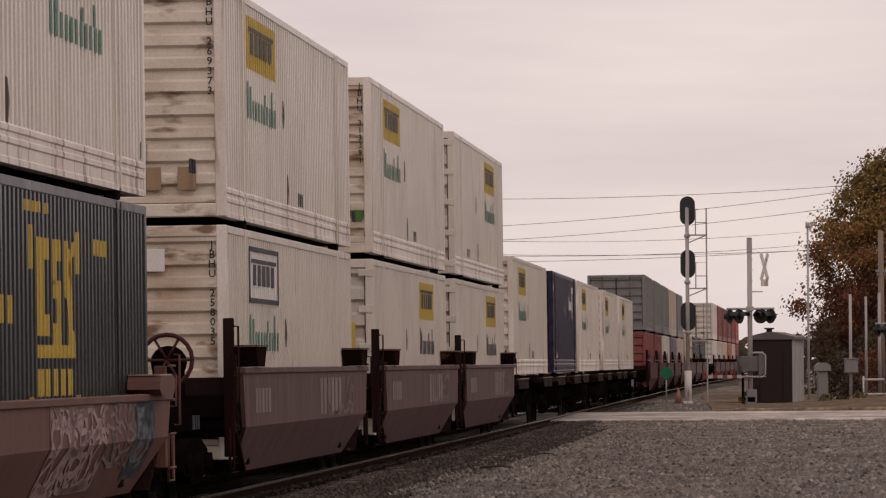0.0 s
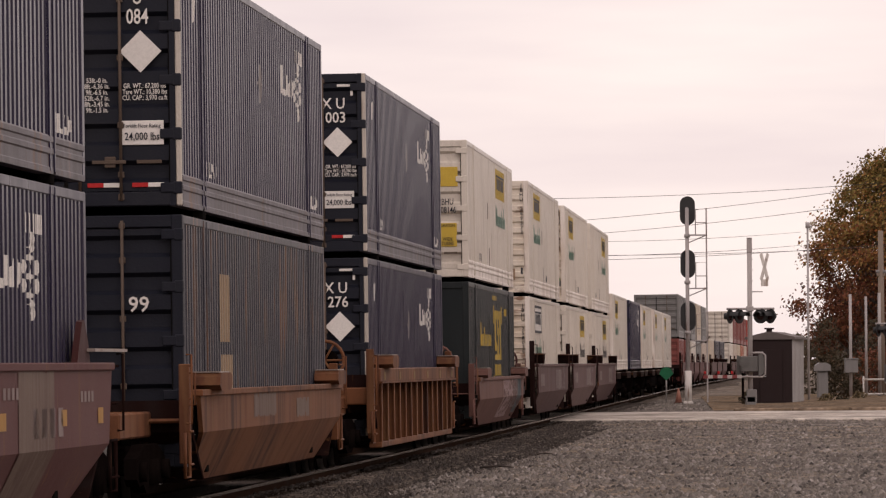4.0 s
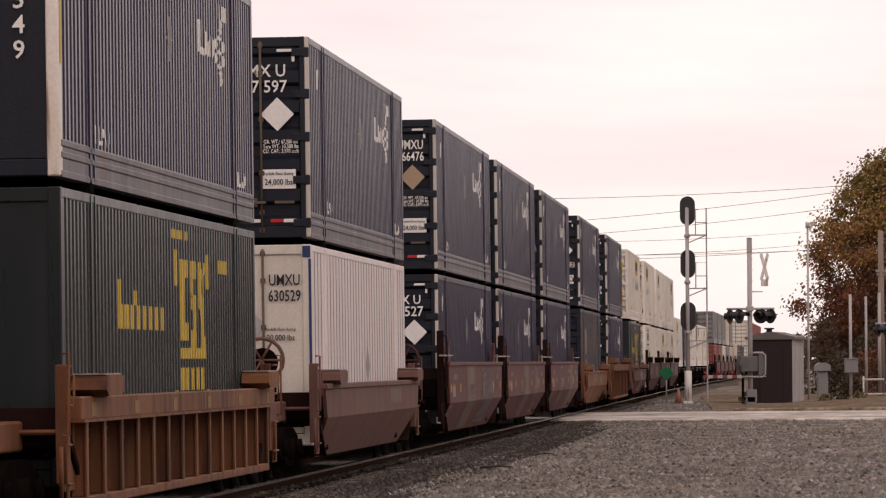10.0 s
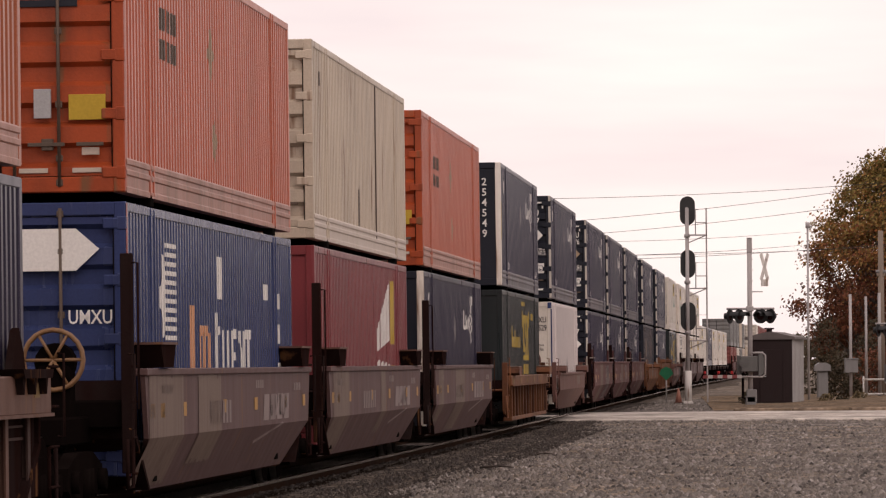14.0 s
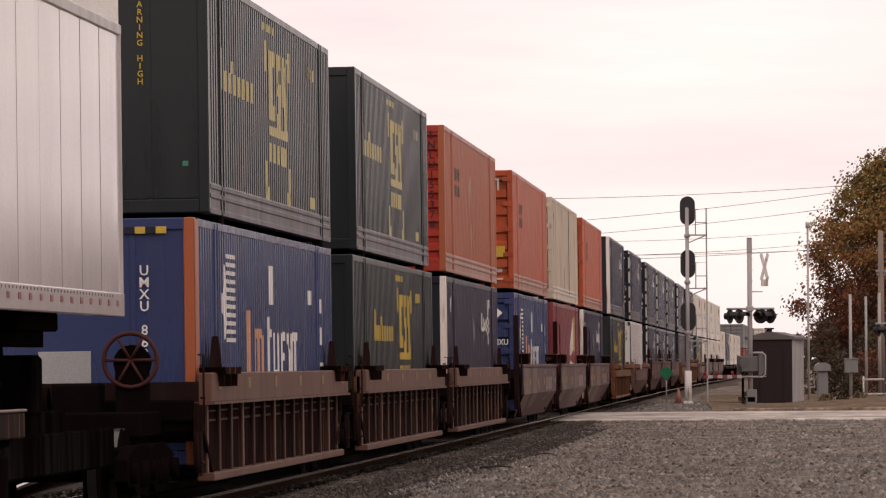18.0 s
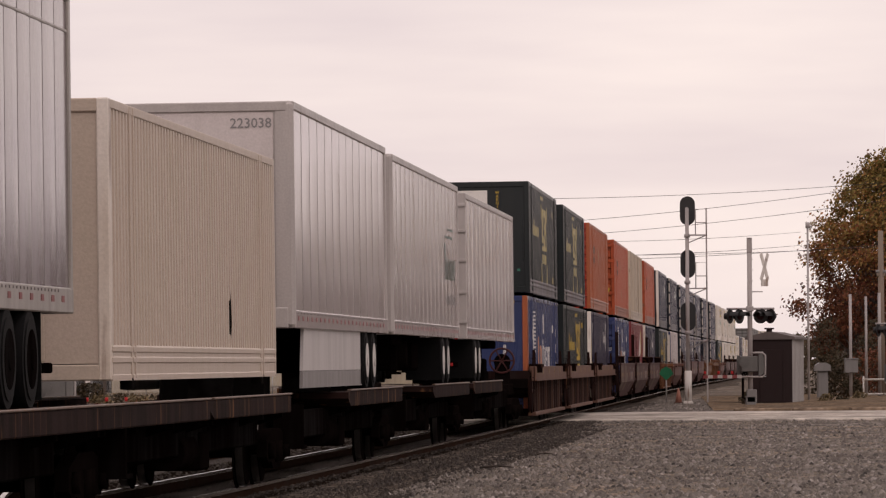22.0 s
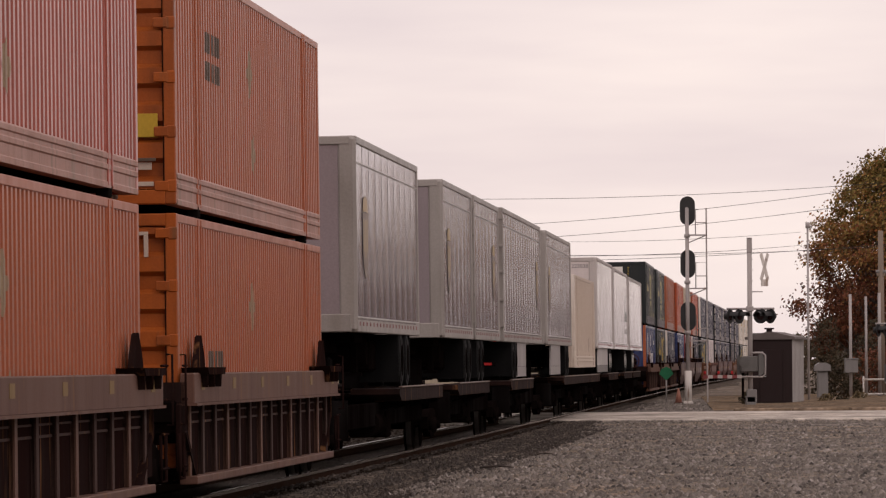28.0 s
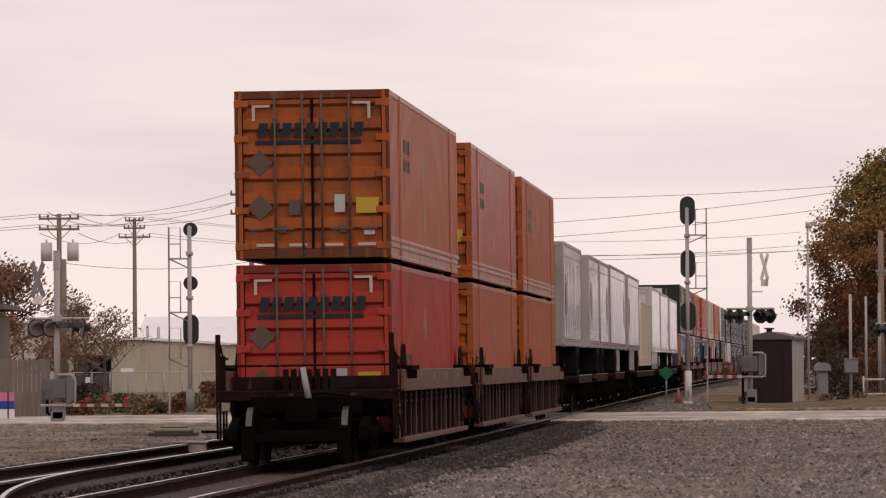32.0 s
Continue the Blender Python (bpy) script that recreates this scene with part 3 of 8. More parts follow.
def mark_slate(c, L):
    """White emblem shapes, reporting bars and placard of the slate-blue boxes."""
    y = 2.6
    up = [rect(y, y + 0.26, 1.2, 1.95), rect(y + 0.26, y + 0.62, 1.17, 1.34), rect(y + 0.6, y + 0.85, 1.22, 1.75), [(y + 0.9, 1.2), (y + 1.1, 1.7), (y + 1.25, 1.7), (y + 1.15, 1.2)], [(y + 1.3, 1.2), (y + 1.35, 1.7), (y + 1.6, 1.62), (y + 1.5, 1.2)]]
    for cy, cz in ((0, 0.34), (-0.38, 0.17), (0.38, 0.17), (0, 0), (-0.38, -0.17), (0.38, -0.17), (0, -0.34), (0.1, 0.68), (0.1, -0.66), (0.05, 0.52), (0.05, -0.5)):
        up.append([(y + 2.1 + cy - 0.17, 1.42 + cz), (y + 2.1 + cy, 1.42 + cz - 0.15), (y + 2.1 + cy + 0.17, 1.42 + cz), (y + 2.1 + cy, 1.42 + cz + 0.15)])
    up = [[(a, 2.37 + (b - 2.1) * 0.5) for a, b in q] for q in up]
    side_mark("emblem", up, DECAL_W, c, L)
    side_mark("placard", [diamond(0.1, 1.9, 0.25)], DIM_PLACARD, c, L)
    marks = bars(5, 4.4, 5.5, 2.42, 2.6, 0.35) + [[(-6.9, 2.45), (-6.75, 2.2), (-6.6, 2.55), (-6.75, 2.5)]]
    for y0 in (-5.75, 6.2):
        line = [rect(y0, y0 + 0.1, 0.5, 0.74), rect(y0 + 0.3, y0 + 0.4, 0.5, 0.74), rect(y0 + 0.4, y0 + 0.65, 0.5, 0.56), [(y0 + 0.72, 0.74), (y0 + 0.82, 0.74), (y0 + 1.02, 0.5), (y0 + 0.92, 0.5)], rect(y0 + 1.0, y0 + 1.1, 0.5, 0.74), rect(y0 + 1.22, y0 + 1.3, 0.55, 0.7)]
        marks += [[(y0 + (a - y0) * 0.8, 0.5 + (b - 0.5) * 0.75) for a, b in p] for p in line]
    side_mark("reporting_mark", marks, DECAL_W, c, L)


def mark_doors_slate(c, L, lines, plac, rating=True):
    dy = 0.02
    for i, (txt, sz) in enumerate(lines):
        wide = " " in txt
        end_text(txt, sz, c, DECAL_W, L, 0.63 if wide else 0.82, 2.42 - 0.22 * i, dy, 0.92 if wide else 0.7)
    end_diamond(c, plac, L, 0.85, 1.82, 0.235, dy)
    for x0, x1, z0, z1 in ((0.85, 1.1, 2.69, 2.73), (1.06, 1.1, 2.55, 2.69), (-1.05, -0.6, 2.66, 2.72)):
        end_quad("reflector", c, DECAL_W, L, x0, x1, z0, z1, dy)
    if rating:
        for i, (a, b) in enumerate((("53ft.-0 in.", ""), ("8ft.-6.36 in.", "GR. WT.: 67,200 lbs"), ("9ft.-6.5 in.", "Tare WT.: 10,380 lbs"), ("52ft.-6.7 in.", "CU. CAP.: 3,970 cu.ft"), ("8ft.-3.45 in.", ""), ("9ft.-1.5 in.", ""))):
            end_text(a, 0.078, c, DECAL_W, L, 0.36, 1.5 - 0.066 * i, dy, 0.8)
            if b:
                end_text(b, 0.078, c, DECAL_W, L, 0.895, 1.5 - 0.066 * i, dy, 0.74)
        end_quad("sign_plate", c, DECAL_W, L, 0.62, 1.1, 0.78, 1.05, dy)
        end_text("Forklift Floor Rating", 0.06, c, DECAL_K, L, 0.86, 0.99, dy - 0.01, 0.85)
        end_text("24,000 lbs", 0.12, c, DECAL_K, L, 0.86, 0.87, dy - 0.01, 0.8)
    for k, m in enumerate((DECAL_R, DECAL_W, DECAL_R, DECAL_W)):
        end_quad("reflector", c, m, L, 0.74 + 0.18 * (k % 2) - (0.5 if k > 1 else 0), 0.92 + 0.18 * (k % 2) - (0.5 if k > 1 else 0), 0.31, 0.36, dy)


def mark_yellow(c, L, y=1.4, low=False, ink=DECAL_Y):
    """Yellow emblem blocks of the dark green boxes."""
    w = y - 5.0 if L < 15 else y - 4.5
    # thin border posts, block shapes, a row of bars and the word beside them
    up = [rect(y, y + 0.14, 0.55, 0.95), rect(y + 2.85, y + 2.99, 0.55, 0.95), rect(y, y + 0.14, 2.1, 2.5), rect(y + 2.85, y + 2.99, 2.1, 2.5), rect(y, y + 0.35, 0.4, 0.62), rect(y + 2.65, y + 2.99, 0.4, 0.62)]
    up += [rect(y + 0.35, y + 0.8, 1.5, 2.4), rect(y + 0.8, y + 1.15, 2.2, 2.4), rect(y + 0.8, y + 1.15, 1.5, 1.7),
           rect(y + 1.3, y + 1.9, 2.2, 2.4), rect(y + 1.3, y + 1.55, 1.98, 2.2), rect(y + 1.3, y + 1.9, 1.85, 2.02), rect(y + 1.65, y + 1.9, 1.62, 1.85), rect(y + 1.3, y + 1.9, 1.42, 1.62),
           [(y + 2.0, 2.4), (y + 2.3, 1.42), (y + 2.68, 1.42), (y + 2.38, 2.4)], [(y + 2.35, 2.1), (y + 2.5, 2.4), (y + 2.7, 2.4), (y + 2.5, 1.95)], rect(y + 0.35, y + 2.68, 1.3, 1.42)]
    up += bars(5, y + 0.45, y + 2.6, 0.95, 1.2, 0.72)
    up += bars(8, w, w + 3.7, 1.6, 1.85, 0.66) + [rect(w, w + 0.25, 1.85, 2.1), rect(w + 1.2, w + 1.4, 1.85, 2.0)]
    up += bars(4, y - 0.2, y + 1.2, 2.62, 2.72, 0.7)
    side_mark("emblem", up, ink, c, L)
    side_mark("reporting_mark", bars(4, 4.2, 5.2, 2.3, 2.46) + bars(3, 4.6, 5.2, 0.5, 0.66), ink, c, L)


def mark_white(c, L, boxed=False, dy=0.0, low=False):
    def rect(y0, y1, z0, z1):
        return [(y0 + dy, z0), (y1 + dy, z0), (y1 + dy, z1), (y0 + dy, z1)]

    def bars(n, y0, y1, z0, z1, fill=0.7):
        w = (y1 - y0) / n
        return [rect(y0 + i * w, y0 + (i + fill) * w, z0, z1) for i in range(n)]

    side_mark("sign_panel", [rect(0.35, 3.8, 2.02, 2.68)], DECAL_W if boxed else DECAL_Y, c, L)
    if boxed:
        side_mark("sign_frame", [rect(0.35, 3.8, 2.64, 2.7), rect(0.35, 3.8, 2.0, 2.06), rect(0.35, 0.5, 2.0, 2.7), rect(3.65, 3.8, 2.0, 2.7)], DECAL_K, c, L, True, OUT_X + 0.009)
    side_mark("emblem", bars(5, 0.8, 3.4, 2.22, 2.48, 0.7) + [rect(0.6, 3.5, 2.5, 2.55)], DECAL_K, c, L, True, OUT_X + 0.009)
    side_mark("emblem", bars(11, 0.4, 3.9, 1.4, 1.64, 0.5) + [rect(0.4, 0.56, 1.64, 1.86), rect(0.72, 0.9, 1.62, 1.8), rect(2.4, 2.55, 1.64, 1.78), rect(3.2, 3.35, 1.64, 1.86)], DECAL_G if (not low or boxed) else DECAL_K, c, L, True, OUT_X + 0.006)
    side_mark("reporting_mark", bars(4, -5.4, -4.8, 0.5, 0.66) + bars(3, 6.5, 7.2, 0.48, 0.66), DECAL_K, c, L)
    side_mark("scuff", [[(-1.5, 1.6), (-1.35, 1.4), (-1.2, 1.62), (-1.35, 1.9)], [(-1.0, 0.62), (-0.85, 0.4), (-0.75, 0.65), (-0.88, 0.95)]], ROD, c, L)


def mark_orange(c, L, low=False):
    z = 1.15 if low else 1.95
    side_mark("emblem", bars(5, -5.2, -3.7, z, z + 0.24, 0.75) + bars(5, -5.2, -3.7, z - 0.32, z - 0.1, 0.75), ROD, c, L)
    side_mark("placard", [diamond(-0.6, 1.95, 0.3), diamond(-0.3, 0.95, 0.26)], DECAL_T, c, L)


def mark_orange_doors(c, L, big=True):
    dy = 0.02
    # the carrier's name is left as slanted dark shapes over an underline
    if big:
        for i in range(9):
            x = -0.92 + 0.2 * i
            part("emblem", Geo().prism([(x, 2.13), (x + 0.15, 2.13), (x + 0.19, 2.36), (x + 0.04, 2.36)], "y", -L / 2 + 0.004, -L / 2 + 0.016), DECAL_K, c)
        end_quad("emblem", c, DECAL_K, L, -0.95, 0.82, 2.0, 2.07, dy)
    for zz in (1.7, 0.95):
        end_diamond(c, ROD, L, -0.88, zz, 0.22, dy)
    end_quad("sign_plate", c, plain("yellow_sticker", (0.46, 0.3, 0.04)), L, 0.72, 1.1, 0.84, 1.1, dy)
    end_quad("document_box", c, GALV, L, 0.36, 0.54, 0.86, 1.16, dy)
    end_quad("document_box", c, ROD, L, -0.4, -0.2, 0.82, 1.08, dy)
    for x0, x1, z0, z1 in ((0.68, 0.98, 2.66, 2.7), (0.93, 0.98, 2.42, 2.66), (-1.0, -0.7, 2.62, 2.66), (-1.0, -0.95, 2.4, 2.62), (0.85, 1.03, 0.48, 0.56), (-0.95, -0.65, 0.3, 0.35), (0.75, 1.05, 0.3, 0.35), (-0.4, -0.1, 0.3, 0.35), (0.2, 0.5, 0.3, 0.35)):
        end_quad("reflector", c, CREAM, L, x0, x1, z0, z1, dy)


# ---- railway trucks and cars ----
def truck(parent, y):
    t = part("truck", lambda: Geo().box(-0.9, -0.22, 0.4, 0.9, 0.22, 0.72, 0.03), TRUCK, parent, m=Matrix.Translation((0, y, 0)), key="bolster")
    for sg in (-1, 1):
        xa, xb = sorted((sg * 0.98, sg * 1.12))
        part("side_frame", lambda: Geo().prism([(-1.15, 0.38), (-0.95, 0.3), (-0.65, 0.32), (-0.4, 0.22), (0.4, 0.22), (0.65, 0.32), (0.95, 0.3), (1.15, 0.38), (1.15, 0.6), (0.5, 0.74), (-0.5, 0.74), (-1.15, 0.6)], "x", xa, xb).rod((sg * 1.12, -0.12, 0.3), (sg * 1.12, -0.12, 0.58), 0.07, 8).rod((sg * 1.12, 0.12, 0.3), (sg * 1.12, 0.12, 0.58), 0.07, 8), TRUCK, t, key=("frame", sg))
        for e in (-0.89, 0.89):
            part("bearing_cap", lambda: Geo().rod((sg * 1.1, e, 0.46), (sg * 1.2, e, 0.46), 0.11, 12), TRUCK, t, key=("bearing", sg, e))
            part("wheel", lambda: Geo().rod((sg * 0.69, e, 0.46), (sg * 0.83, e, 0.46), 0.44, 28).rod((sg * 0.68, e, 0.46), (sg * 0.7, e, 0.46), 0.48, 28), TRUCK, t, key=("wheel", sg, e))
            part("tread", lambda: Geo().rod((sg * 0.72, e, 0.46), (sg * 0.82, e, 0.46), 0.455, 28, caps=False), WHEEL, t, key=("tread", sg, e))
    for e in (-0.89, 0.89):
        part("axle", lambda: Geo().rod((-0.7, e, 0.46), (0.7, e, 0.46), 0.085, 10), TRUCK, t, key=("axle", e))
    return t


def end_fittings(u, yb, sgn, mat, wheel=False, tall=2.3, posts=True, iron=None):
    """Posts, grab irons and steps on the end of a well car; sgn -1: rear end."""
    iron = iron or TRUCK
    for sx in (-1, 1):
        if posts:
            part("end_post", lambda: Geo().box(min(sx * 1.3, sx * 1.42), yb - 0.05, 0.5, max(sx * 1.3, sx * 1.42), yb + 0.08, tall, 0.01), mat, u, key=("epost", yb, sx, tall))
        if posts and sx > 0:
            part("grab_iron", lambda: Geo().pipe([(sx * 1.44, yb + sgn * 0.2, 1.15), (sx * 1.5, yb + sgn * 0.2, 1.15), (sx * 1.5, yb + sgn * 0.2, tall - 0.1), (sx * 1.44, yb + sgn * 0.2, tall - 0.1)], 0.014), mat, u, key=("grab", yb, sgn, sx, tall))
        if sx > 0 or wheel:
            part("grab_iron", lambda: Geo().pipe([(sx * 1.44, yb + sgn * 0.5, 0.95), (sx * 1.5, yb + sgn * 0.5, 0.95), (sx * 1.5, yb + sgn * 0.5, 1.7), (sx * 1.44, yb + sgn * 0.5, 1.7)], 0.014), mat, u, key=("grab2", yb, sgn, sx))
        part("stirrup_step", lambda: Geo().pipe([(sx * 1.42, yb + sgn * 0.1, 0.85), (sx * 1.42, yb + sgn * 0.1, 0.36), (sx * 1.42, yb + sgn * 0.5, 0.36), (sx * 1.42, yb + sgn * 0.5, 0.85)], 0.02), mat, u, key=("step", yb, sgn, sx))
        for k in range(4 if sx > 0 else 0):
            part("ladder_rung", lambda: Geo().rod((sx * 1.46, yb - 0.1, 0), (sx * 1.46, yb + 0.42 * sgn, 0), 0.014, 6), mat, u, m=Matrix.Translation((0, 0, 0.5 + 0.36 * k)), key=("lrung", yb, sgn, sx))
    part("air_hose", lambda: Geo().pipe([(0.5, yb + sgn * 0.3, 0.8), (0.55, yb + sgn * 0.7, 0.5), (0.5, yb + sgn * 1.1, 0.42), (0.45, yb + sgn * 1.4, 0.7)], 0.03), TRUCK, u, key=("hose", yb, sgn))
    part("valve_box", lambda: Geo().box(-0.2, yb + sgn * 0.35 - 0.2, 1.05, 0.35, yb + sgn * 0.35 + 0.2, 1.4, 0.03).rod((-0.6, yb + sgn * 0.4, 1.2), (-0.25, yb + sgn * 0.4, 1.2), 0.16, 12), TRUCK, u, key=("valve", yb, sgn))
    if wheel:
        part("brake_wheel", lambda: brake_geo(yb + sgn * 0.75), iron, u, key=("bwheel", yb, sgn))
        part("brake_housing", lambda: Geo().rod((0.72, yb + sgn * 0.7, 1.62), (0.72, yb + sgn * 0.45, 1.62), 0.2, 16).box(0.54, yb + sgn * 0.6 - 0.12, 1.0, 0.9, yb + sgn * 0.6 + 0.12, 1.6, 0.02), TRUCK, u, key=("bhouse", yb, sgn))


def brake_geo(y):
    g = Geo().ring((0.72, y, 1.65), "y", 0.3, 0.026)
    for k in range(6):
        a = k * math.pi / 3
        g.rod((0.72, y, 1.65), (0.72 + 0.3 * math.cos(a), y, 1.65 + 0.3 * math.sin(a)), 0.018, 6)
    return g


PALE_EDGE = paint("worn_pale_edge", (0.3, 0.25, 0.22), 0.5, 0.5, rust=0.2)
TAN_TAB = plain("dusty_yellow_tab", (0.2, 0.125, 0.05), 0.6)
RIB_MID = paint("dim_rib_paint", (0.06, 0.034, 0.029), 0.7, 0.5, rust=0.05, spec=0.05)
BRASS = paint("rusty_brass_brown_paint", (0.2, 0.1, 0.04), 0.5, 0.6, rust=0.25)
RIB_RED = paint("dark_red_guide_paint", (0.05, 0.012, 0.011), 0.6, 0.4, spec=0.2)


def well(s, L, style, mat, single=False, rear_truck=False, top=1.54, wheel=False, group="well cars", gap=(1.6, 1.6), patches=(), post=0.6):
    """One platform of a well car, its well lying under a box that begins at s and is L long."""
    hl = L / 2 + 0.22
    kinds = {"smooth": "well car with plain plated sides, dusty brown paint", "ribbed": "well car with upright ribs under a heavy top chord"}
    u = thing("well_car", kinds[style], "rail car", group)
    ch = 0.22 if single else 0.34
    k = (style, L, top, ch)
    for sg in (1, -1):
        if style == "smooth":
            def plate():
                g = Geo()
                a, b, c0 = hl, hl - 0.25, hl - 1.25
                o, i = [], []
                for d, lst in ((0.0, o), (0.05, i)):
                    lst += [((1.5 - d) * sg, -a, top), ((1.5 - d) * sg, a, top), ((1.5 - d) * sg, b, 0.84), ((1.22 - d) * sg, c0, 0.28), ((1.22 - d) * sg, -c0, 0.28), ((1.5 - d) * sg, -b, 0.84)]
                for q in ((0, 5, 2, 1), (5, 4, 3, 2)):
                    fo = [o[n] for n in q]
                    g.face(fo if sg > 0 else fo[::-1])
                    fi = [i[n] for n in q][::-1]
                    g.face(fi if sg > 0 else fi[::-1])
                for n in range(6):
                    m = (n + 1) % 6
                    g.face([o[n], o[m], i[m], i[n]])
                return g
            part("side_wall", plate, mat, u, key=("plate", sg) + k)
            part("top_chord", lambda: Geo().box(min(sg * 1.4, sg * 1.53), -hl, top - 0.06, max(sg * 1.4, sg * 1.53), hl, top + 0.015, 0.01), mat, u, key=("tch", sg) + k)
        else:
            part("top_chord", lambda: Geo().box(min(sg * 1.34, sg * 1.5), -hl, top - ch, max(sg * 1.34, sg * 1.5), hl, top, 0.015).box(min(sg * 1.3, sg * 1.53), -hl, top - ch - 0.02, max(sg * 1.3, sg * 1.53), hl, top - ch + 0.01), mat, u, key=("rtch", sg) + k)
            # web coloured far darker than the car, for the shade between its ribs
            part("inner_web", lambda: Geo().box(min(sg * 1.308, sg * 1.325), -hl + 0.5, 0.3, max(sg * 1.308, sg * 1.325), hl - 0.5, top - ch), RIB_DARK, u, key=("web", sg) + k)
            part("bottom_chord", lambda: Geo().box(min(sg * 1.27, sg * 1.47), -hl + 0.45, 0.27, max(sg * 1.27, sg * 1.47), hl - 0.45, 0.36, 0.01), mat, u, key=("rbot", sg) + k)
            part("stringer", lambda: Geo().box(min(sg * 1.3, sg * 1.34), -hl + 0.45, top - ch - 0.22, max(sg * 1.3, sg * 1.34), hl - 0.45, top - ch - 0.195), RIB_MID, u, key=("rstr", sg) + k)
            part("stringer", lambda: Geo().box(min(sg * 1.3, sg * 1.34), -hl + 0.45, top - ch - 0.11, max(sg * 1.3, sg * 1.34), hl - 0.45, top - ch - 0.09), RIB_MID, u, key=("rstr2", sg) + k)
            n, deep = 14, 1.475 if single else 1.385
            if sg < 0:
                def far_ribs():
                    g = Geo()
                    for r in range(n):
                        yy = -hl + 0.55 + r * (2 * hl - 1.1) / (n - 1)
                        g.box(-deep, yy - 0.05, 0.36, -1.3, yy + 0.05, top - ch - 0.02)
                    return g
                tagged(part("rib", far_ribs, mat, u, key=("farribs",) + k), kind="stuff")
            for r in range(n if sg > 0 else 0):
                yy = -hl + 0.55 + r * (2 * hl - 1.1) / (n - 1)
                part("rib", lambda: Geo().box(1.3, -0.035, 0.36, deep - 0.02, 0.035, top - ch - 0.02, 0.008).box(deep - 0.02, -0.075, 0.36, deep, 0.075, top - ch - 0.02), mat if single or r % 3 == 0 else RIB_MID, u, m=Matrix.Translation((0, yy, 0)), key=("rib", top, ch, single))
            # added plates close the well's ends; the near-black ones carry the shade there
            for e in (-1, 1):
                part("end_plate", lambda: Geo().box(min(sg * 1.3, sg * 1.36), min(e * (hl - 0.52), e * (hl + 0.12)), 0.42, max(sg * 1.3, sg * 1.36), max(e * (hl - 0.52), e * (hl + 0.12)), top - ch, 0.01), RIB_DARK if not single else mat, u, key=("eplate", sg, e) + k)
        for e in (-1, 1):
            # container guides that stand on the chord
            yy = e * (hl - 1.3)
            xi, xo = (1.3, 1.58) if sg > 0 else (-1.58, -1.3)
            if mat is WELL_BROWN:
                part("guide", lambda: Geo().prism([(yy - 0.38, top + 0.02), (yy + 0.38, top + 0.02), (yy + 0.6, top + 0.26), (yy - 0.6, top + 0.26)], "x", xi, xo), RIB_DARK, u, key=("guideh", sg, e) + k)
                part("guide_lip", lambda: Geo().box(xi, yy - 0.62, top + 0.26, xo + 0.02, yy + 0.62, top + 0.285), CHORD, u, key=("guidel", sg, e) + k)
            elif single:
                part("guide", lambda: Geo().prism([(yy - 0.45, top + 0.0), (yy + 0.45, top + 0.0), (yy + 0.6, top + 0.06), (yy + 0.6, top + 0.17), (yy + 0.45, top + 0.2), (yy - 0.45, top + 0.2), (yy - 0.55, top + 0.15), (yy - 0.6, top + 0.06)], "x", xi - 0.06 * (sg < 0), xo + 0.06 * (sg > 0)), mat, u, key=("guideb", sg, e) + k)
                part("guide_lip", lambda: Geo().box(xi, yy - 0.48, top + 0.2, xo + 0.04, yy + 0.48, top + 0.215), PALE_EDGE, u, key=("guidel", sg, e) + k)
            else:
                part("guide", lambda: Geo().prism([(yy - 0.42, top), (yy + 0.42, top), (yy + 0.3, top + 0.2), (yy + 0.06, top + 0.42), (yy - 0.08, top + 0.4), (yy - 0.3, top + 0.16)], "x", min(sg * 1.36, sg * 1.42), max(sg * 1.36, sg * 1.42)), RIB_RED if mat is WELL_RED else RIB_DARK, u, key=("guidet", sg, e) + k)
                if mat is WELL_RED:
                    part("walkway_edge", lambda: Geo().box(min(sg * 1.4, sg * 1.5), e * hl - 1.1, top + 0.12, max(sg * 1.4, sg * 1.5), e * hl + 1.1, top + 0.15), PALE_EDGE, u, key=("wedge", sg, e) + k)
                else:
                    part("guide_shelf", lambda: Geo().prism([(yy - 0.75, top - 0.02), (yy + 0.75, top - 0.02), (yy + 0.85, top + 0.06), (yy - 0.85, top + 0.06)], "x", xi, xo + 0.02 * sg).prism([(yy - 0.7, top - 0.02), (yy - 0.62, top - 0.16), (yy - 0.55, top - 0.02)], "x", min(sg * 1.5, sg * 1.57), max(sg * 1.5, sg * 1.57)).prism([(yy - 0.08, top - 0.02), (yy, top - 0.16), (yy + 0.08, top - 0.02)], "x", min(sg * 1.5, sg * 1.57), max(sg * 1.5, sg * 1.57)).prism([(yy + 0.55, top - 0.02), (yy + 0.62, top - 0.16), (yy + 0.7, top - 0.02)], "x", min(sg * 1.5, sg * 1.57), max(sg * 1.5, sg * 1.57)), RIB_DARK, u, key=("gshelf", sg, e) + k)
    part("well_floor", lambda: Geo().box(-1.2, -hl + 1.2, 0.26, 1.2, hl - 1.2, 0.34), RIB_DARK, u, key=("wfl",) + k)
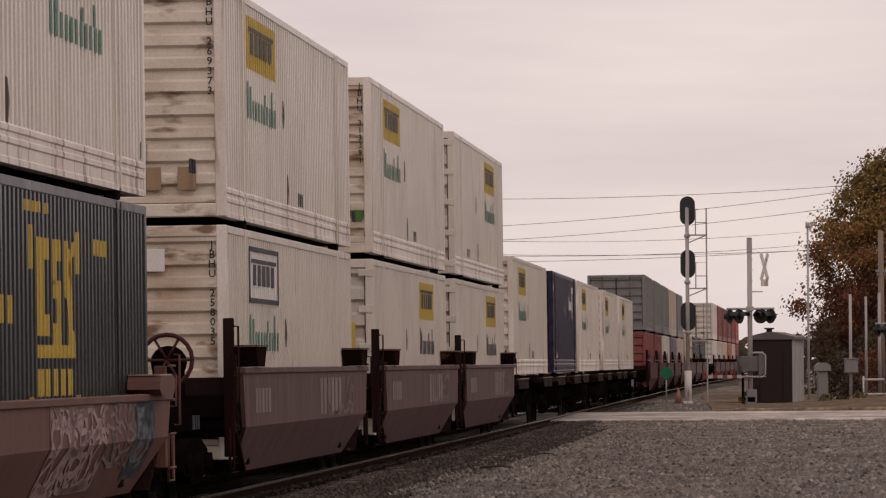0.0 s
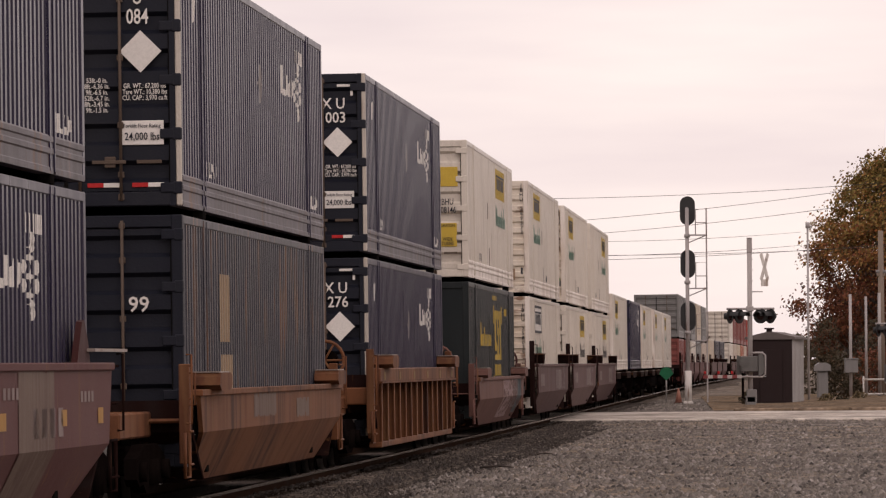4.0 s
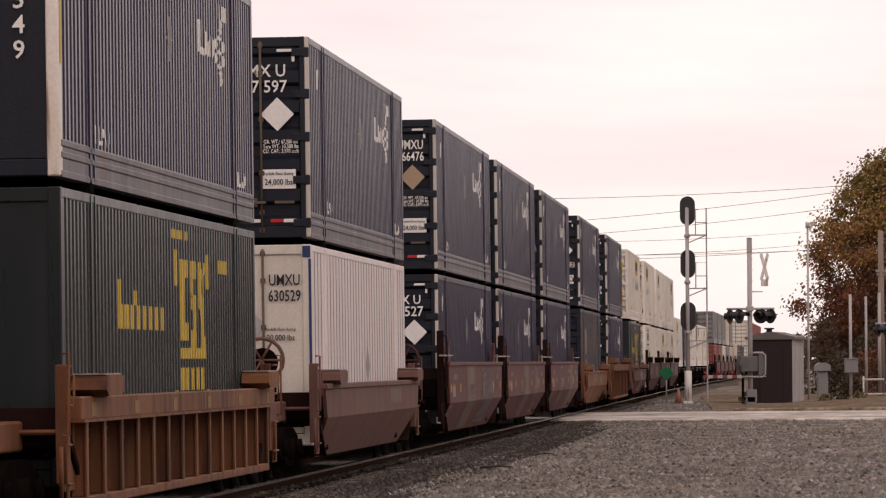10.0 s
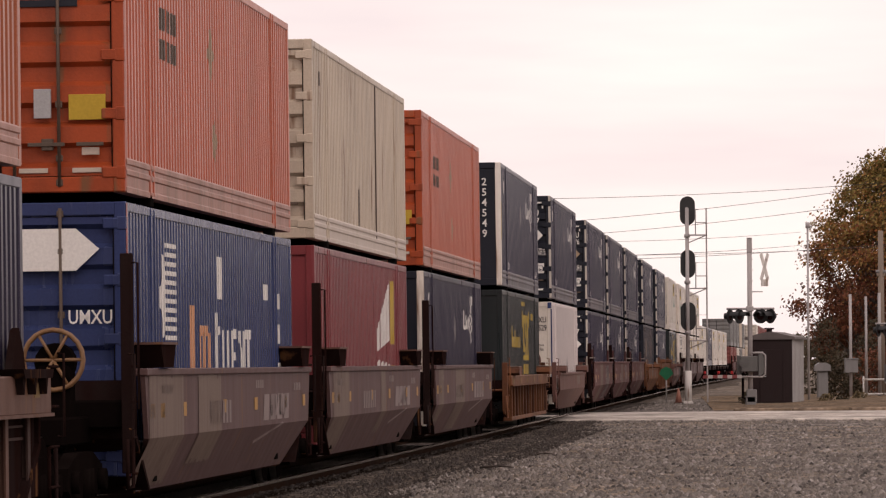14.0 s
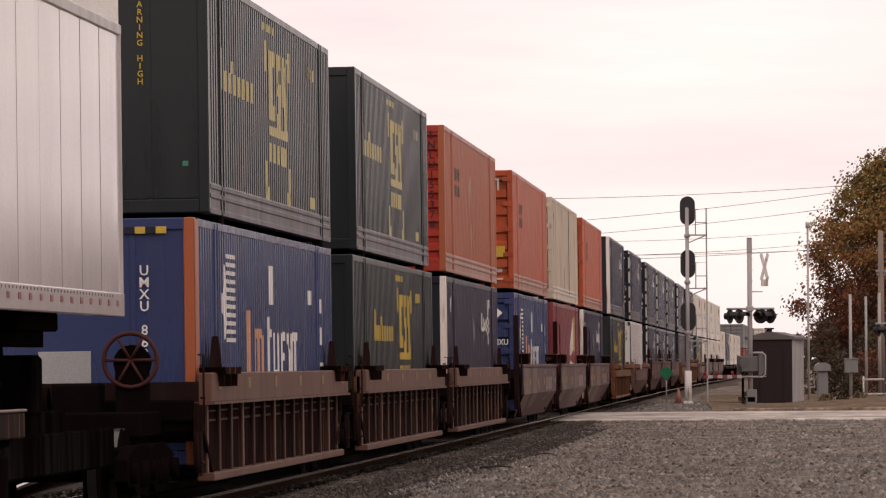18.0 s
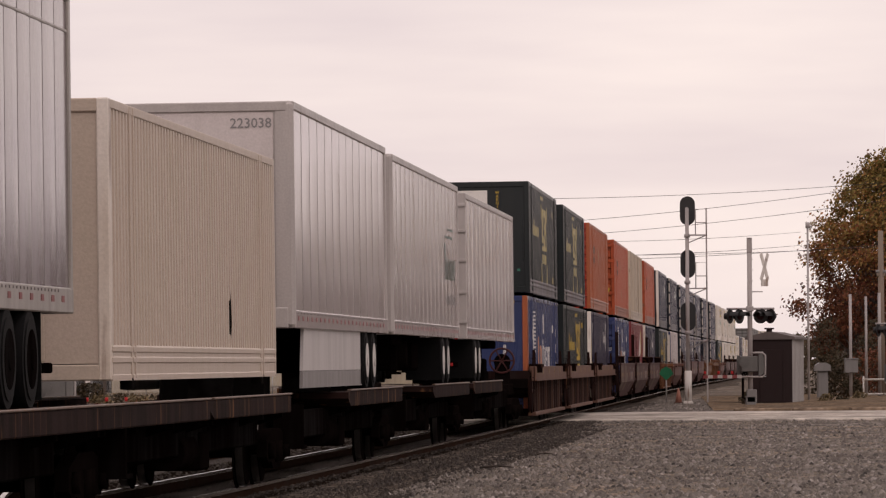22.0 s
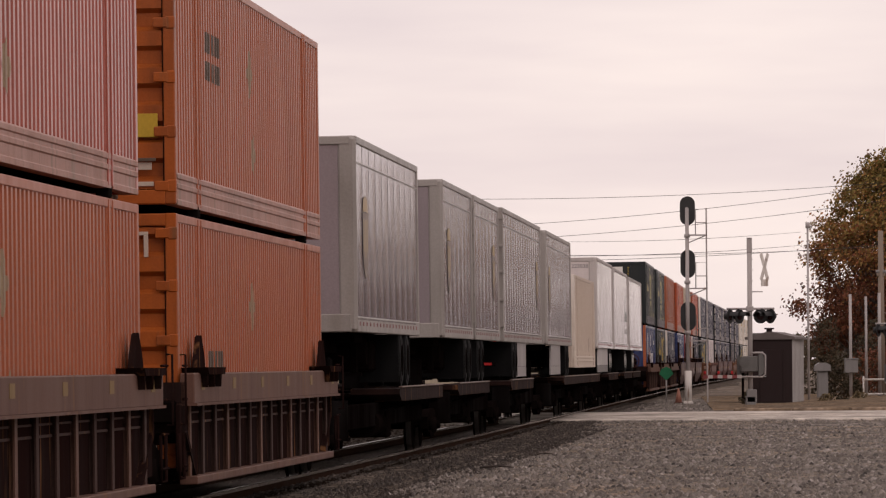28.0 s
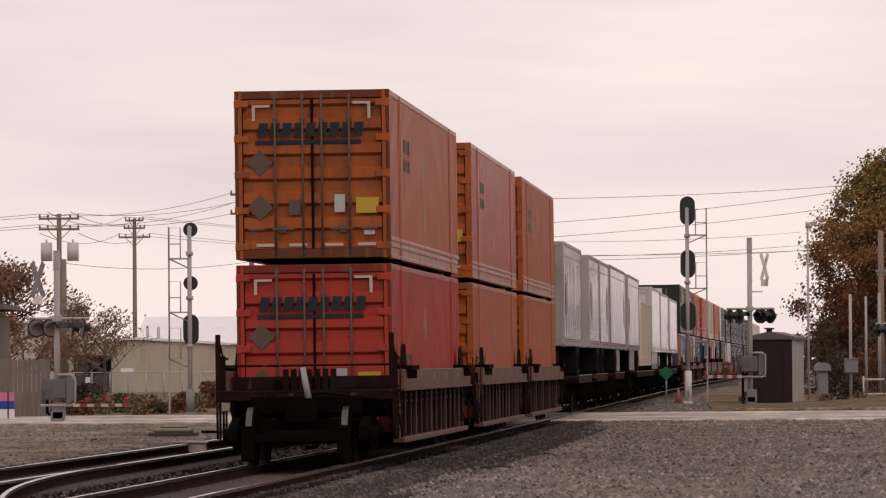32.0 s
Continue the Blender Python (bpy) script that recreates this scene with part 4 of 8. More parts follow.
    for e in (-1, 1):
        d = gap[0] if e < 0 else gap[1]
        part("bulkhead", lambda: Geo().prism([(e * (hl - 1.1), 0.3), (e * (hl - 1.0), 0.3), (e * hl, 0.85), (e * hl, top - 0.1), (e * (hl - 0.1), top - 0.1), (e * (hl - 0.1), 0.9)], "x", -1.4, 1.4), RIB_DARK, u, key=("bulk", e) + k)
        part("end_platform", lambda: Geo().box(-0.85, min(e * hl, e * (hl + d)), 0.8, 0.95, max(e * hl, e * (hl + d)), 1.08, 0.02).box(-1.3, min(e * (hl - 0.05), e * (hl + 0.2)), 0.95, 1.3, max(e * (hl - 0.05), e * (hl + 0.2)), top - 0.3, 0.02), mat if single else TRUCK, u, key=("plat", e, d) + k)
        part("brake_pipe", lambda: Geo().rod((0.8, e * hl, 0.7), (0.8, e * (hl + d), 0.7), 0.03), TRUCK, u, key=("bp", e, d, L))
        end_fittings(u, e * (hl + 0.25), e, mat if single else RIB_DARK, wheel and e < 0, top + (0.3 if single else post), single or (style == "smooth" and e < 0), mat if single else BRASS if mat is WELL_BROWN and post > 1 else RIB_RED)
    truck(u, hl + (gap[1] if not single else 1.3))
    if single or rear_truck:
        truck(u, -hl - (gap[0] - 0.3 if not single else 1.3))
    if style == "ribbed":
        for k in range(6):
            part("reflector", lambda: Geo().box(1.5, -0.15, top - 0.19, 1.504, 0.15, top - 0.06), TAN_TAB, u, m=Matrix.Translation((0, -hl + 0.8 + k * (2 * hl - 1.6) / 5, 0)), key=("rtab", top))
    for name, polys, pm in patches:
        g = Geo()
        for q in plate_marks(polys):
            g.face(q)
        tagged(part(name, g, pm, u), kind="stuff" if len(g.f) > 6 else "")
    on_train(u, s + L / 2)
    return u


def plate_marks(polys, bend=0.84):
    """Splits flat shapes (y, z) at the plate's bend."""
    up, down = [], []
    for poly in polys:
        flip = [(b, a) for a, b in poly]
        hi, lo = clip_strip(flip, bend, 9), clip_strip(flip, -9, bend)
        if hi:
            up.append([(1.506, a, b) for b, a in hi])
        if lo:
            down.append([(1.506 - (bend - b) * 0.5 + 0.004, a, b) for b, a in lo])
    return up + down


def well_marks(L, top, seed):
    res = [("reflector", [rect(y, y + 0.34, 1.04, 1.19) for y in (-7.9, -7.1, -5.3, -1.6, 1.6, 5.0, 7.3)], YEL_TAB)]
    b = []
    for y, n, w, z in ((-7.0, 4, 1.0, 1.28), (-2.9, 7, 2.2, 0.92), (1.8, 4, 0.9, 1.3), (3.4, 4, 1.9, 0.95), (6.2, 4, 0.9, 1.25)):
        b += bars(n, y, y + w, z, z + (0.26 if w > 1.5 else 0.1), 0.6)
    if seed < 7:
        # a slanted row of four worn blocks over a wedge
        y = (2.55, 2.85, 2.3)[seed]
        b += [[(y + 0.78 * k, 0.9), (y + 0.62 + 0.78 * k, 0.9), (y + 0.72 + 0.78 * k, 1.22), (y + 0.14 + 0.78 * k, 1.22)] for k in range(4)] + [[(y - 0.4, 0.66), (y - 0.3, 0.62), (y + 2.4, 0.84), (y + 2.2, 0.86)]]
    else:
        b += [rect(-8.0, -7.68, 0.74, 0.8), rect(-8.0, -7.92, 0.62, 0.8), rect(-8.0, -7.68, 0.6, 0.66), rect(-7.5, -7.2, 0.74, 0.8), rect(-7.28, -7.2, 0.48, 0.8), rect(-7.5, -7.2, 0.46, 0.52)]
    res.append(("lettering", b, paint("faded_white_lettering", (0.2, 0.145, 0.135), 0.6, 0.7, dirt_col=(0.1, 0.06, 0.055))))
    return res


def graffiti(seed, y0, y1, z0, z1, n, material, width=0.045):
    """Sprayed loops and strokes on the plated side."""
    rnd = random.Random(seed)
    polys = []
    for i in range(n):
        y, z = rnd.uniform(y0, y1), rnd.uniform(z0, z1)
        a = rnd.uniform(0, 6.28)
        for k in range(rnd.randint(5, 12)):
            a += rnd.uniform(-0.9, 0.9)
            q = (min(max(y + 0.28 * math.cos(a), y0), y1), min(max(z + 0.13 * math.sin(a), z0), z1))
            d = Vector((q[0] - y, q[1] - z))
            if d.length > 0.02:
                w = Vector((-d.y, d.x)).normalized() * width
                polys.append([(y - w.x, z - w.y), (q[0] - w.x, q[1] - w.y), (q[0] + w.x, q[1] + w.y), (y + w.x, z + w.y)])
            y, z = q
    return ("graffiti", polys, material)


def repaint(y0, y1, z0=0.86, z1=1.5):
    """A faded patch of other paint, run down in ragged strips."""
    n = max(4, int((y1 - y0) / 0.13))
    w = (y1 - y0) / n
    return ("repainted_patch", [rect(y0 + i * w, y0 + (i + 1) * w, z0 + 0.16 * max(0, noise.noise((i * 0.8, y0, 2))), z1 - 0.1 * max(0, noise.noise((i * 0.5, y0, 8)))) for i in range(n)], paint("faded_tan_repaint", (0.15, 0.105, 0.082), 0.6, 0.8, dirt_col=(0.1, 0.06, 0.05), spec=0.15, streak=(6, 6, 0.4)))


DECK_EDGE = paint("worn_bright_deck_edge", (0.16, 0.11, 0.085), 0.55, 0.7, rust=0.2, dirt_col=(0.05, 0.03, 0.022))


def spine(s0, s1, wheels_at, hitch_at, hw=4.7, group="spine cars"):
    """One platform of a skeleton car from s0 to s1 with a wheel deck and a hitch."""
    c, hl = (s0 + s1) / 2, (s1 - s0) / 2
    u = thing("spine_car", "dark rusty skeleton rail car with a wheel deck", "rail car", group)
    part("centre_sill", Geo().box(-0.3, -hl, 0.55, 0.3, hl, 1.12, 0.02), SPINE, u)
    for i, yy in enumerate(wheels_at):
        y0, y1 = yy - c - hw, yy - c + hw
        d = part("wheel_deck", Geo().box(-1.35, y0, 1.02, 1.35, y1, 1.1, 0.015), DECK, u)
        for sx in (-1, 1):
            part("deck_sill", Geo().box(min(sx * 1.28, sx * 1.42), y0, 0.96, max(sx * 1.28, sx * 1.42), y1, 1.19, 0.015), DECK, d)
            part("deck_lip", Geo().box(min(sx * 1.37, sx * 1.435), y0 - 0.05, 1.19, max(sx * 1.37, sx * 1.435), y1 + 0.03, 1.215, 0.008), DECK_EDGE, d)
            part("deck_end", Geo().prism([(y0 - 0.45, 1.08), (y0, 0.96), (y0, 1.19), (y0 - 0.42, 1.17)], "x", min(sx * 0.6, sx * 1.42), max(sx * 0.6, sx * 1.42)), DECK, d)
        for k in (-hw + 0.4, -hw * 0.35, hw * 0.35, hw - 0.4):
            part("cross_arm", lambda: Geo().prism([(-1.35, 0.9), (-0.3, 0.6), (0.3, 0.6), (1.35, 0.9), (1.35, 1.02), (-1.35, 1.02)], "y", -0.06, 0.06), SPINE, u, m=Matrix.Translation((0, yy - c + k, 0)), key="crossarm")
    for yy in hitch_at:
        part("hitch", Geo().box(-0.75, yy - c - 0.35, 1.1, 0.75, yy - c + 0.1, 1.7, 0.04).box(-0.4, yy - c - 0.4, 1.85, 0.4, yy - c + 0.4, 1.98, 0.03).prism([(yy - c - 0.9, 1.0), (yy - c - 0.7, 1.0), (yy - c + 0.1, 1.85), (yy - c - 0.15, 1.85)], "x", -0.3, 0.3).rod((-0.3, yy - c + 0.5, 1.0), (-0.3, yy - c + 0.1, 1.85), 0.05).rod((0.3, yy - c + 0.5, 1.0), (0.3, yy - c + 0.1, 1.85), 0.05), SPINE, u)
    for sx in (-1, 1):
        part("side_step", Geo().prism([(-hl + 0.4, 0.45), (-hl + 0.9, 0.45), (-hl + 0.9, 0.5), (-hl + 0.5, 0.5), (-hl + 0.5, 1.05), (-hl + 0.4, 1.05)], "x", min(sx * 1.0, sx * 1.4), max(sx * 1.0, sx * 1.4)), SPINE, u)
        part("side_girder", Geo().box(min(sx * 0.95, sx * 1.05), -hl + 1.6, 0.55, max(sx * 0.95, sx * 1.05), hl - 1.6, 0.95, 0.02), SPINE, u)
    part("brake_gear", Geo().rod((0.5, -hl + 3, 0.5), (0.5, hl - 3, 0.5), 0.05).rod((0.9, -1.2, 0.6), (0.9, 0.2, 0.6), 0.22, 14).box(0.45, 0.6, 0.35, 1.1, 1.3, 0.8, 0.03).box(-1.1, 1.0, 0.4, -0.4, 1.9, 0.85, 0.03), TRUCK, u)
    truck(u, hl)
    on_train(u, c)
    return u


# ---- road trailers ----
DULL_RED = plain("dull_red_reflector", (0.2, 0.045, 0.045), 0.4)
GOLD = plain("faded_gold_shield", (0.42, 0.31, 0.17), 0.4)
SKIRT = paint("dusty_skirt_panel", (0.3, 0.275, 0.27), 0.4, 0.4)
SKIRT_W = paint("white_skirt_panel", (0.5, 0.47, 0.46), 0.4, 0.4)
SKIRT_LOW = paint("grey_skirt_flap", (0.2, 0.185, 0.18), 0.5, 0.4)
FADED_BROWN = plain("faded_brown_shield", (0.22, 0.17, 0.14), 0.4)
FADED_GREEN = plain("faded_green_letters", (0.09, 0.14, 0.12), 0.4)
FADED_GREY = plain("faded_grey_letters", (0.24, 0.23, 0.23), 0.4)


def bowed(w, z0, z1, n=6):
    """A thin upright sheet that bows out by a few millimetres across its width."""
    g = Geo()
    ys = [-w / 2 + 0.004 + (w - 0.008) * i / n for i in range(n + 1)]
    xs = [0.008 - 0.005 * (2 * y / w) ** 2 for y in ys]
    k = len(g.v)
    for x, y in zip(xs, ys):
        g.v += [(x, y, z0), (x, y, z1)]
    for i in range(n):
        g.f.append((k + 2 * i, k + 2 * i + 2, k + 2 * i + 3, k + 2 * i + 1))
        g.s.append(True)
    for y, x in ((ys[0], xs[0]), (ys[-1], xs[-1])):
        g.face([(-0.004, y, z0), (x, y, z0), (x, y, z1), (-0.004, y, z1)])
    return g


def trailer(label, s, L, skin, nose_back=True, z0=2.08, top=5.05, panels=13, band=False, skirt=False, wheels_far=True, mark=None, axle=3.3, group="road trailers on the train"):
    """A box trailer riding on the deck (z 1.2). nose_back: its nose looks back along the train."""
    base = 1.2
    edge = TRAILER_EDGE if skin is TRAILER_GREY else TRAILER_EDGE_W
    t = thing("trailer", label, "trailer", group)
    b0, b1, hl = z0 - base, top - base, L / 2
    for sg in (1, -1):
        part("side_wall", Geo().box(min(sg * 1.22, sg * 1.268), -hl + 0.12, b0 + 0.22, max(sg * 1.22, sg * 1.268), hl - 0.06, b1 - 0.1), skin, t)
        part("top_rail", Geo().box(min(sg * 1.2, sg * 1.298), -hl + 0.1, b1 - 0.12, max(sg * 1.2, sg * 1.298), hl, b1, 0.015), edge, t)
        part("bottom_rail", Geo().box(min(sg * 1.16, sg * 1.3), -hl + 0.05, b0, max(sg * 1.16, sg * 1.3), hl, b0 + 0.24, 0.012), edge if band else skin, t)
        if sg > 0:
            g = Geo()
            n = int(L / 0.62)
            for i in range(n):
                y = -hl + 0.3 + i * 0.62
                g.box(1.3, y, b0 + 0.1, 1.305, y + 0.16, b0 + 0.16)
            tagged(part("reflector_strip", g, DULL_RED, t), kind="stuff")
            g = Geo()
            for i in range(n * 3):
                y = -hl + 0.12 + i * 0.2
                if y < hl - 0.1:
                    g.box(1.3, y, b0 + 0.19, 1.308, y + 0.025, b0 + 0.215)
            tagged(part("rivet", g, TRAILER_SEAM, t), kind="stuff")
        step = (L - 0.3) / panels
        for i in range(panels if sg > 0 else 0):
            # sheets stretched over the posts: each bows out a little and stands at its own slight angle
            y = -hl + 0.15 + (i + 0.5) * step
            tilt = 0.35 * noise.noise((i * 1.7, L, s * 0.1))
            part("panel", lambda: bowed(step, b0 + 0.24, b1 - 0.12), skin, t, m=pose(1.27, y, 0, 0, 0, tilt), key=("panel", round(step, 3), b0, b1))
            if i:
                part("panel_seam", lambda: Geo().box(1.266, -0.005, b0 + 0.24, 1.2755, 0.005, b1 - 0.12), TRAILER_SEAM, t, m=Matrix.Translation((0, y - step / 2, 0)), key=("seam", b0, b1))
        if band:
            part("upper_rail", Geo().box(min(sg * 1.26, sg * 1.284), -hl + 0.1, b1 - 0.42, max(sg * 1.26, sg * 1.284), hl, b1 - 0.39, 0.006), edge, t)
    part("roof", Geo().box(-1.22, -hl + 0.06, b1 - 0.05, 1.22, hl, b1 - 0.01), skin, t)
    part("floor", Geo().box(-1.2, -hl + 0.06, b0 + 0.05, 1.2, hl, b0 + 0.2), DARKGAP, t)
    for e in (-1, 1):
        for sg in (-1, 1):
            part("corner_post", Geo().box(min(sg * 1.0, sg * 1.297), min(e * (hl - 0.14), e * hl), b0, max(sg * 1.0, sg * 1.297), max(e * (hl - 0.14), e * hl), b1, 0.05 if nose_back == (e < 0) else 0.015), edge, t)
    part("front_wall" if nose_back else "rear_frame", Geo().box(-1.02, -hl + 0.02, b0 + 0.04, 1.02, -hl + 0.09, b1 - 0.02, 0.01), skin if nose_back else edge, t)
    part("end_wall", Geo().box(-1.02, hl - 0.08, b0 + 0.04, 1.02, hl - 0.01, b1 - 0.02), skin, t)
    yr = -hl
    if nose_back:
        part("gladhand_panel", Geo().box(-0.62, yr - 0.02, b0 + 0.3, -0.1, yr + 0.03, b0 + 0.9, 0.02).box(-0.5, yr - 0.06, b0 + 0.4, -0.38, yr, b0 + 0.52, 0.01).box(-0.32, yr - 0.06, b0 + 0.4, -0.2, yr, b0 + 0.52, 0.01), GALV, t)
        part("nose_rail", Geo().box(-1.2, yr - 0.015, b0, 1.2, yr + 0.05, b0 + 0.28, 0.015), edge, t)
        part("nose_rail", Geo().box(-1.2, yr - 0.01, b1 - 0.14, 1.2, yr + 0.05, b1 - 0.005, 0.015), edge, t)
    else:
        for sg in (-1, 1):
            d = part("door", Geo().box(min(sg * 0.01, sg * 1.1), yr - 0.005, b0 + 0.2, max(sg * 0.01, sg * 1.1), yr + 0.04, b1 - 0.12, 0.01), skin, t)
            for zz in (b0 + 0.35, b0 + 0.95, b0 + 1.6, b0 + 2.2, b1 - 0.25):
                part("hinge", Geo().box(min(sg * 0.95, sg * 1.31), yr - 0.035, zz - 0.035, max(sg * 0.95, sg * 1.31), yr + 0.02, zz + 0.03, 0.008), edge, d)
            part("locking_rod", Geo().rod((sg * 0.3, yr - 0.03, b0 + 0.1), (sg * 0.3, yr - 0.03, b1 - 0.06), 0.02), GALV, d)
            for k, zz in enumerate((b0 + 0.05, b0 + 0.2)):
                part("tail_lamp", Geo().rod((sg * 1.08, yr - 0.02, zz), (sg * 1.08, yr + 0.03, zz), 0.055, 12), DECAL_R, t)
    if mark == "shield":
        y = -hl + 1.25 if nose_back else hl - 2.3
        side_mark("emblem", [[(y, 2.75), (y, 2.1), (y + 0.2, 1.85), (y + 0.45, 1.7), (y + 0.7, 1.85), (y + 0.9, 2.1), (y + 0.9, 2.75)]], FADED_BROWN, t, L, True, 1.2855)
        side_mark("emblem", [[(y, 2.77), (y + 0.9, 2.77), (y + 0.8, 2.96), (y + 0.45, 3.02), (y + 0.1, 2.96)], rect(y + 0.1, y + 0.24, 2.15, 2.65), rect(y + 0.38, y + 0.52, 2.05, 2.65), rect(y + 0.66, y + 0.8, 2.15, 2.65)], GOLD, t, L, True, 1.2865)
    if mark == "lease":
        side_mark("emblem", bars(9, 4.3, 7.2, 2.0, 2.4, 0.42) + [rect(4.3, 4.5, 2.4, 2.7), rect(4.4, 6.4, 2.8, 2.84), rect(5.2, 6.6, 2.95, 2.99)], FADED_GREEN, t, L, True, 1.2865)
        side_mark("emblem", bars(15, 4.5, 7.3, 1.52, 1.7, 0.4), FADED_GREY, t, L, True, 1.2865)
    if mark == "number":
        lettering("223038", 0.19, FADED_GREY, t, pose(0.72, yr + 0.012, b1 - 0.3, 90, 0, 0))
    # running gear, in near-black that holds the shade under the trailer
    far = hl - axle if wheels_far else -hl + axle
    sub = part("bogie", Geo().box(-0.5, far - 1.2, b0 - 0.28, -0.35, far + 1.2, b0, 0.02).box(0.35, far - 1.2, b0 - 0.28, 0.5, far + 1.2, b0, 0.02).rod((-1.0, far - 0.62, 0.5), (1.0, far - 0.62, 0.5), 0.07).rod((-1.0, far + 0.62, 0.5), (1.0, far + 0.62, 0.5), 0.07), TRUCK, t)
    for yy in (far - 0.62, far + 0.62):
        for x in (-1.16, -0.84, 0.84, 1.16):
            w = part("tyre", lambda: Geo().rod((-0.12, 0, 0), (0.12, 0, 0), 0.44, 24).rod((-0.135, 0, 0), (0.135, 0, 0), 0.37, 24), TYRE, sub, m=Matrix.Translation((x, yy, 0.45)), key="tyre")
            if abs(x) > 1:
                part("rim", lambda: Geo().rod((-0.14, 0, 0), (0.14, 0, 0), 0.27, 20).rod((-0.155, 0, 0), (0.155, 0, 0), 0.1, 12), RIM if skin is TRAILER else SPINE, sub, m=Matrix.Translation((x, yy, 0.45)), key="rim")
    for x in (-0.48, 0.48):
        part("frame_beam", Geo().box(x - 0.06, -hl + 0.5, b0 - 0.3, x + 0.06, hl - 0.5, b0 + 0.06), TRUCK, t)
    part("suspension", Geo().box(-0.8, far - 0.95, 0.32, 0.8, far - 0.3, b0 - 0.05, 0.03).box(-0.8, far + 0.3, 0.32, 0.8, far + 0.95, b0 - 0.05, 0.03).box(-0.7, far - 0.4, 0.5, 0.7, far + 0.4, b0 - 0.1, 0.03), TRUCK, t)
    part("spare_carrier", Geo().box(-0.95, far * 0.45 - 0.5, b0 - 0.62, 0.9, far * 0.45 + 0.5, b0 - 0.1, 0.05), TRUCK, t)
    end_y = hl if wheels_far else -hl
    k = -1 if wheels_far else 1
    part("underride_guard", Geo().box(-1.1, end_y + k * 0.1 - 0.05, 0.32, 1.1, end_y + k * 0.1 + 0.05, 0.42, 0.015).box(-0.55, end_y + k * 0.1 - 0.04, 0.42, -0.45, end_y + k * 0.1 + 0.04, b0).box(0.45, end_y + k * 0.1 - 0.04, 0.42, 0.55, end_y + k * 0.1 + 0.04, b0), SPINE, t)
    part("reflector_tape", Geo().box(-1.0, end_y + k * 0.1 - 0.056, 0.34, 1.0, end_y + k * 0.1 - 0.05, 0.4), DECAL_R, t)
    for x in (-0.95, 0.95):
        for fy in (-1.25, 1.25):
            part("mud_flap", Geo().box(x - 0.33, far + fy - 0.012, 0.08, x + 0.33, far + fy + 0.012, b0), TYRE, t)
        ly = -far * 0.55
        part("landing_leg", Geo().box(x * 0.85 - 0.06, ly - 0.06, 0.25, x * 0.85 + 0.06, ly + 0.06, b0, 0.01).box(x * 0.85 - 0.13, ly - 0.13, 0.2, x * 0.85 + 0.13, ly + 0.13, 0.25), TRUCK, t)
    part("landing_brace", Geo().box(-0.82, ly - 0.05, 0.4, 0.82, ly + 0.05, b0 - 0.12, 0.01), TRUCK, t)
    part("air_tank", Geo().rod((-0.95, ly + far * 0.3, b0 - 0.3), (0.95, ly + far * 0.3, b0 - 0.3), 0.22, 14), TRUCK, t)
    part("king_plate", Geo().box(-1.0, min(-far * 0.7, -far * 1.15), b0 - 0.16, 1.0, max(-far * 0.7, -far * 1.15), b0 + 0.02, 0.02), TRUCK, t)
    if skirt:
        a, b = skirt
        for sx in (-1, 1):
            xa, xb = sorted((sx * 1.2, sx * 1.245))
            k = part("side_skirt", Geo().prism([(a, b0 - 0.58), (b, b0 - 0.58), (b, b0), (a + 0.18, b0)], "x", xa, xb), SKIRT if skin is TRAILER_GREY else SKIRT_W, t)
            part("skirt_flap", Geo().prism([(a - 0.06, b0 - 0.82), (b, b0 - 0.82), (b, b0 - 0.585), (a, b0 - 0.585)], "x", xa, xb), SKIRT if skin is TRAILER_GREY else SKIRT_LOW, k)
    on_train(t, s + L / 2, base)
    return t


# ---- the train, from its last car forward ----
L53, L48, L40 = 16.15, 14.63, 12.19
LOW = 0.36
HIGH = LOW + 2.9


def orange_box(s, z, end=ORANGE_END, side=ORANGE, doors=True, low=False, frame_paint=None, label="faded orange corrugated container with pressed steel doors"):
    c = container(label, s, z, L53, side, end, "door" if doors else "ribs", side if side is REDORANGE else RAILBAND_PINK, frame_paint or end, post_d=0.085 if frame_paint else 0.17, header=frame_paint)
    mark_orange(c, L53, low)
    if doors:
        mark_orange_doors(c, L53)
    return c


def slate_box(s, z, lines, plac, rating=True, L=L53, nose=None):
    lab = "slate blue corrugated container with white emblem shapes"
    if nose:
        c = container(lab + " and pale corner posts", s, z, L, SLATE, SLATE_END, "flat", RAILBAND, WHITE_WORN)
        mark_slate(c, L)
        stacked(nose[0], 0.24, DECAL_W, c, 0.6, -L / 2 - 0.002, 2.45, 0.235)
        stacked(nose[1], 0.24, DECAL_W, c, 0.92, -L / 2 - 0.002, 2.45, 0.235)
        side_mark("sign_plate", [rect(-L / 2 + 0.02, -L / 2 + 0.15, 1.15, 2.0)], DECAL_Y, c, L, True, 1.299)
        return c
    c = container(lab, s, z, L, SLATE, SLATE_END, "door", RAILBAND, paint("pale_worn_post", (0.5, 0.45, 0.39), 0.5, 0.5, rust=0.16), post_d=0.085)
    mark_slate(c, L)
    mark_doors_slate(c, L, lines, plac, rating)
    return c


def green_box(s, z, L=L53, low=False, side=GREEN, end=GREEN, rear="flat"):
    c = container("dark green corrugated container with yellow emblem blocks", s, z, L, side, end, rear, RAILBAND if not low else side, end)
    mark_yellow(c, L, -1.1 if L < 15 else 0.3, low, DECAL_Y if low else DECAL_PALE)
    return c


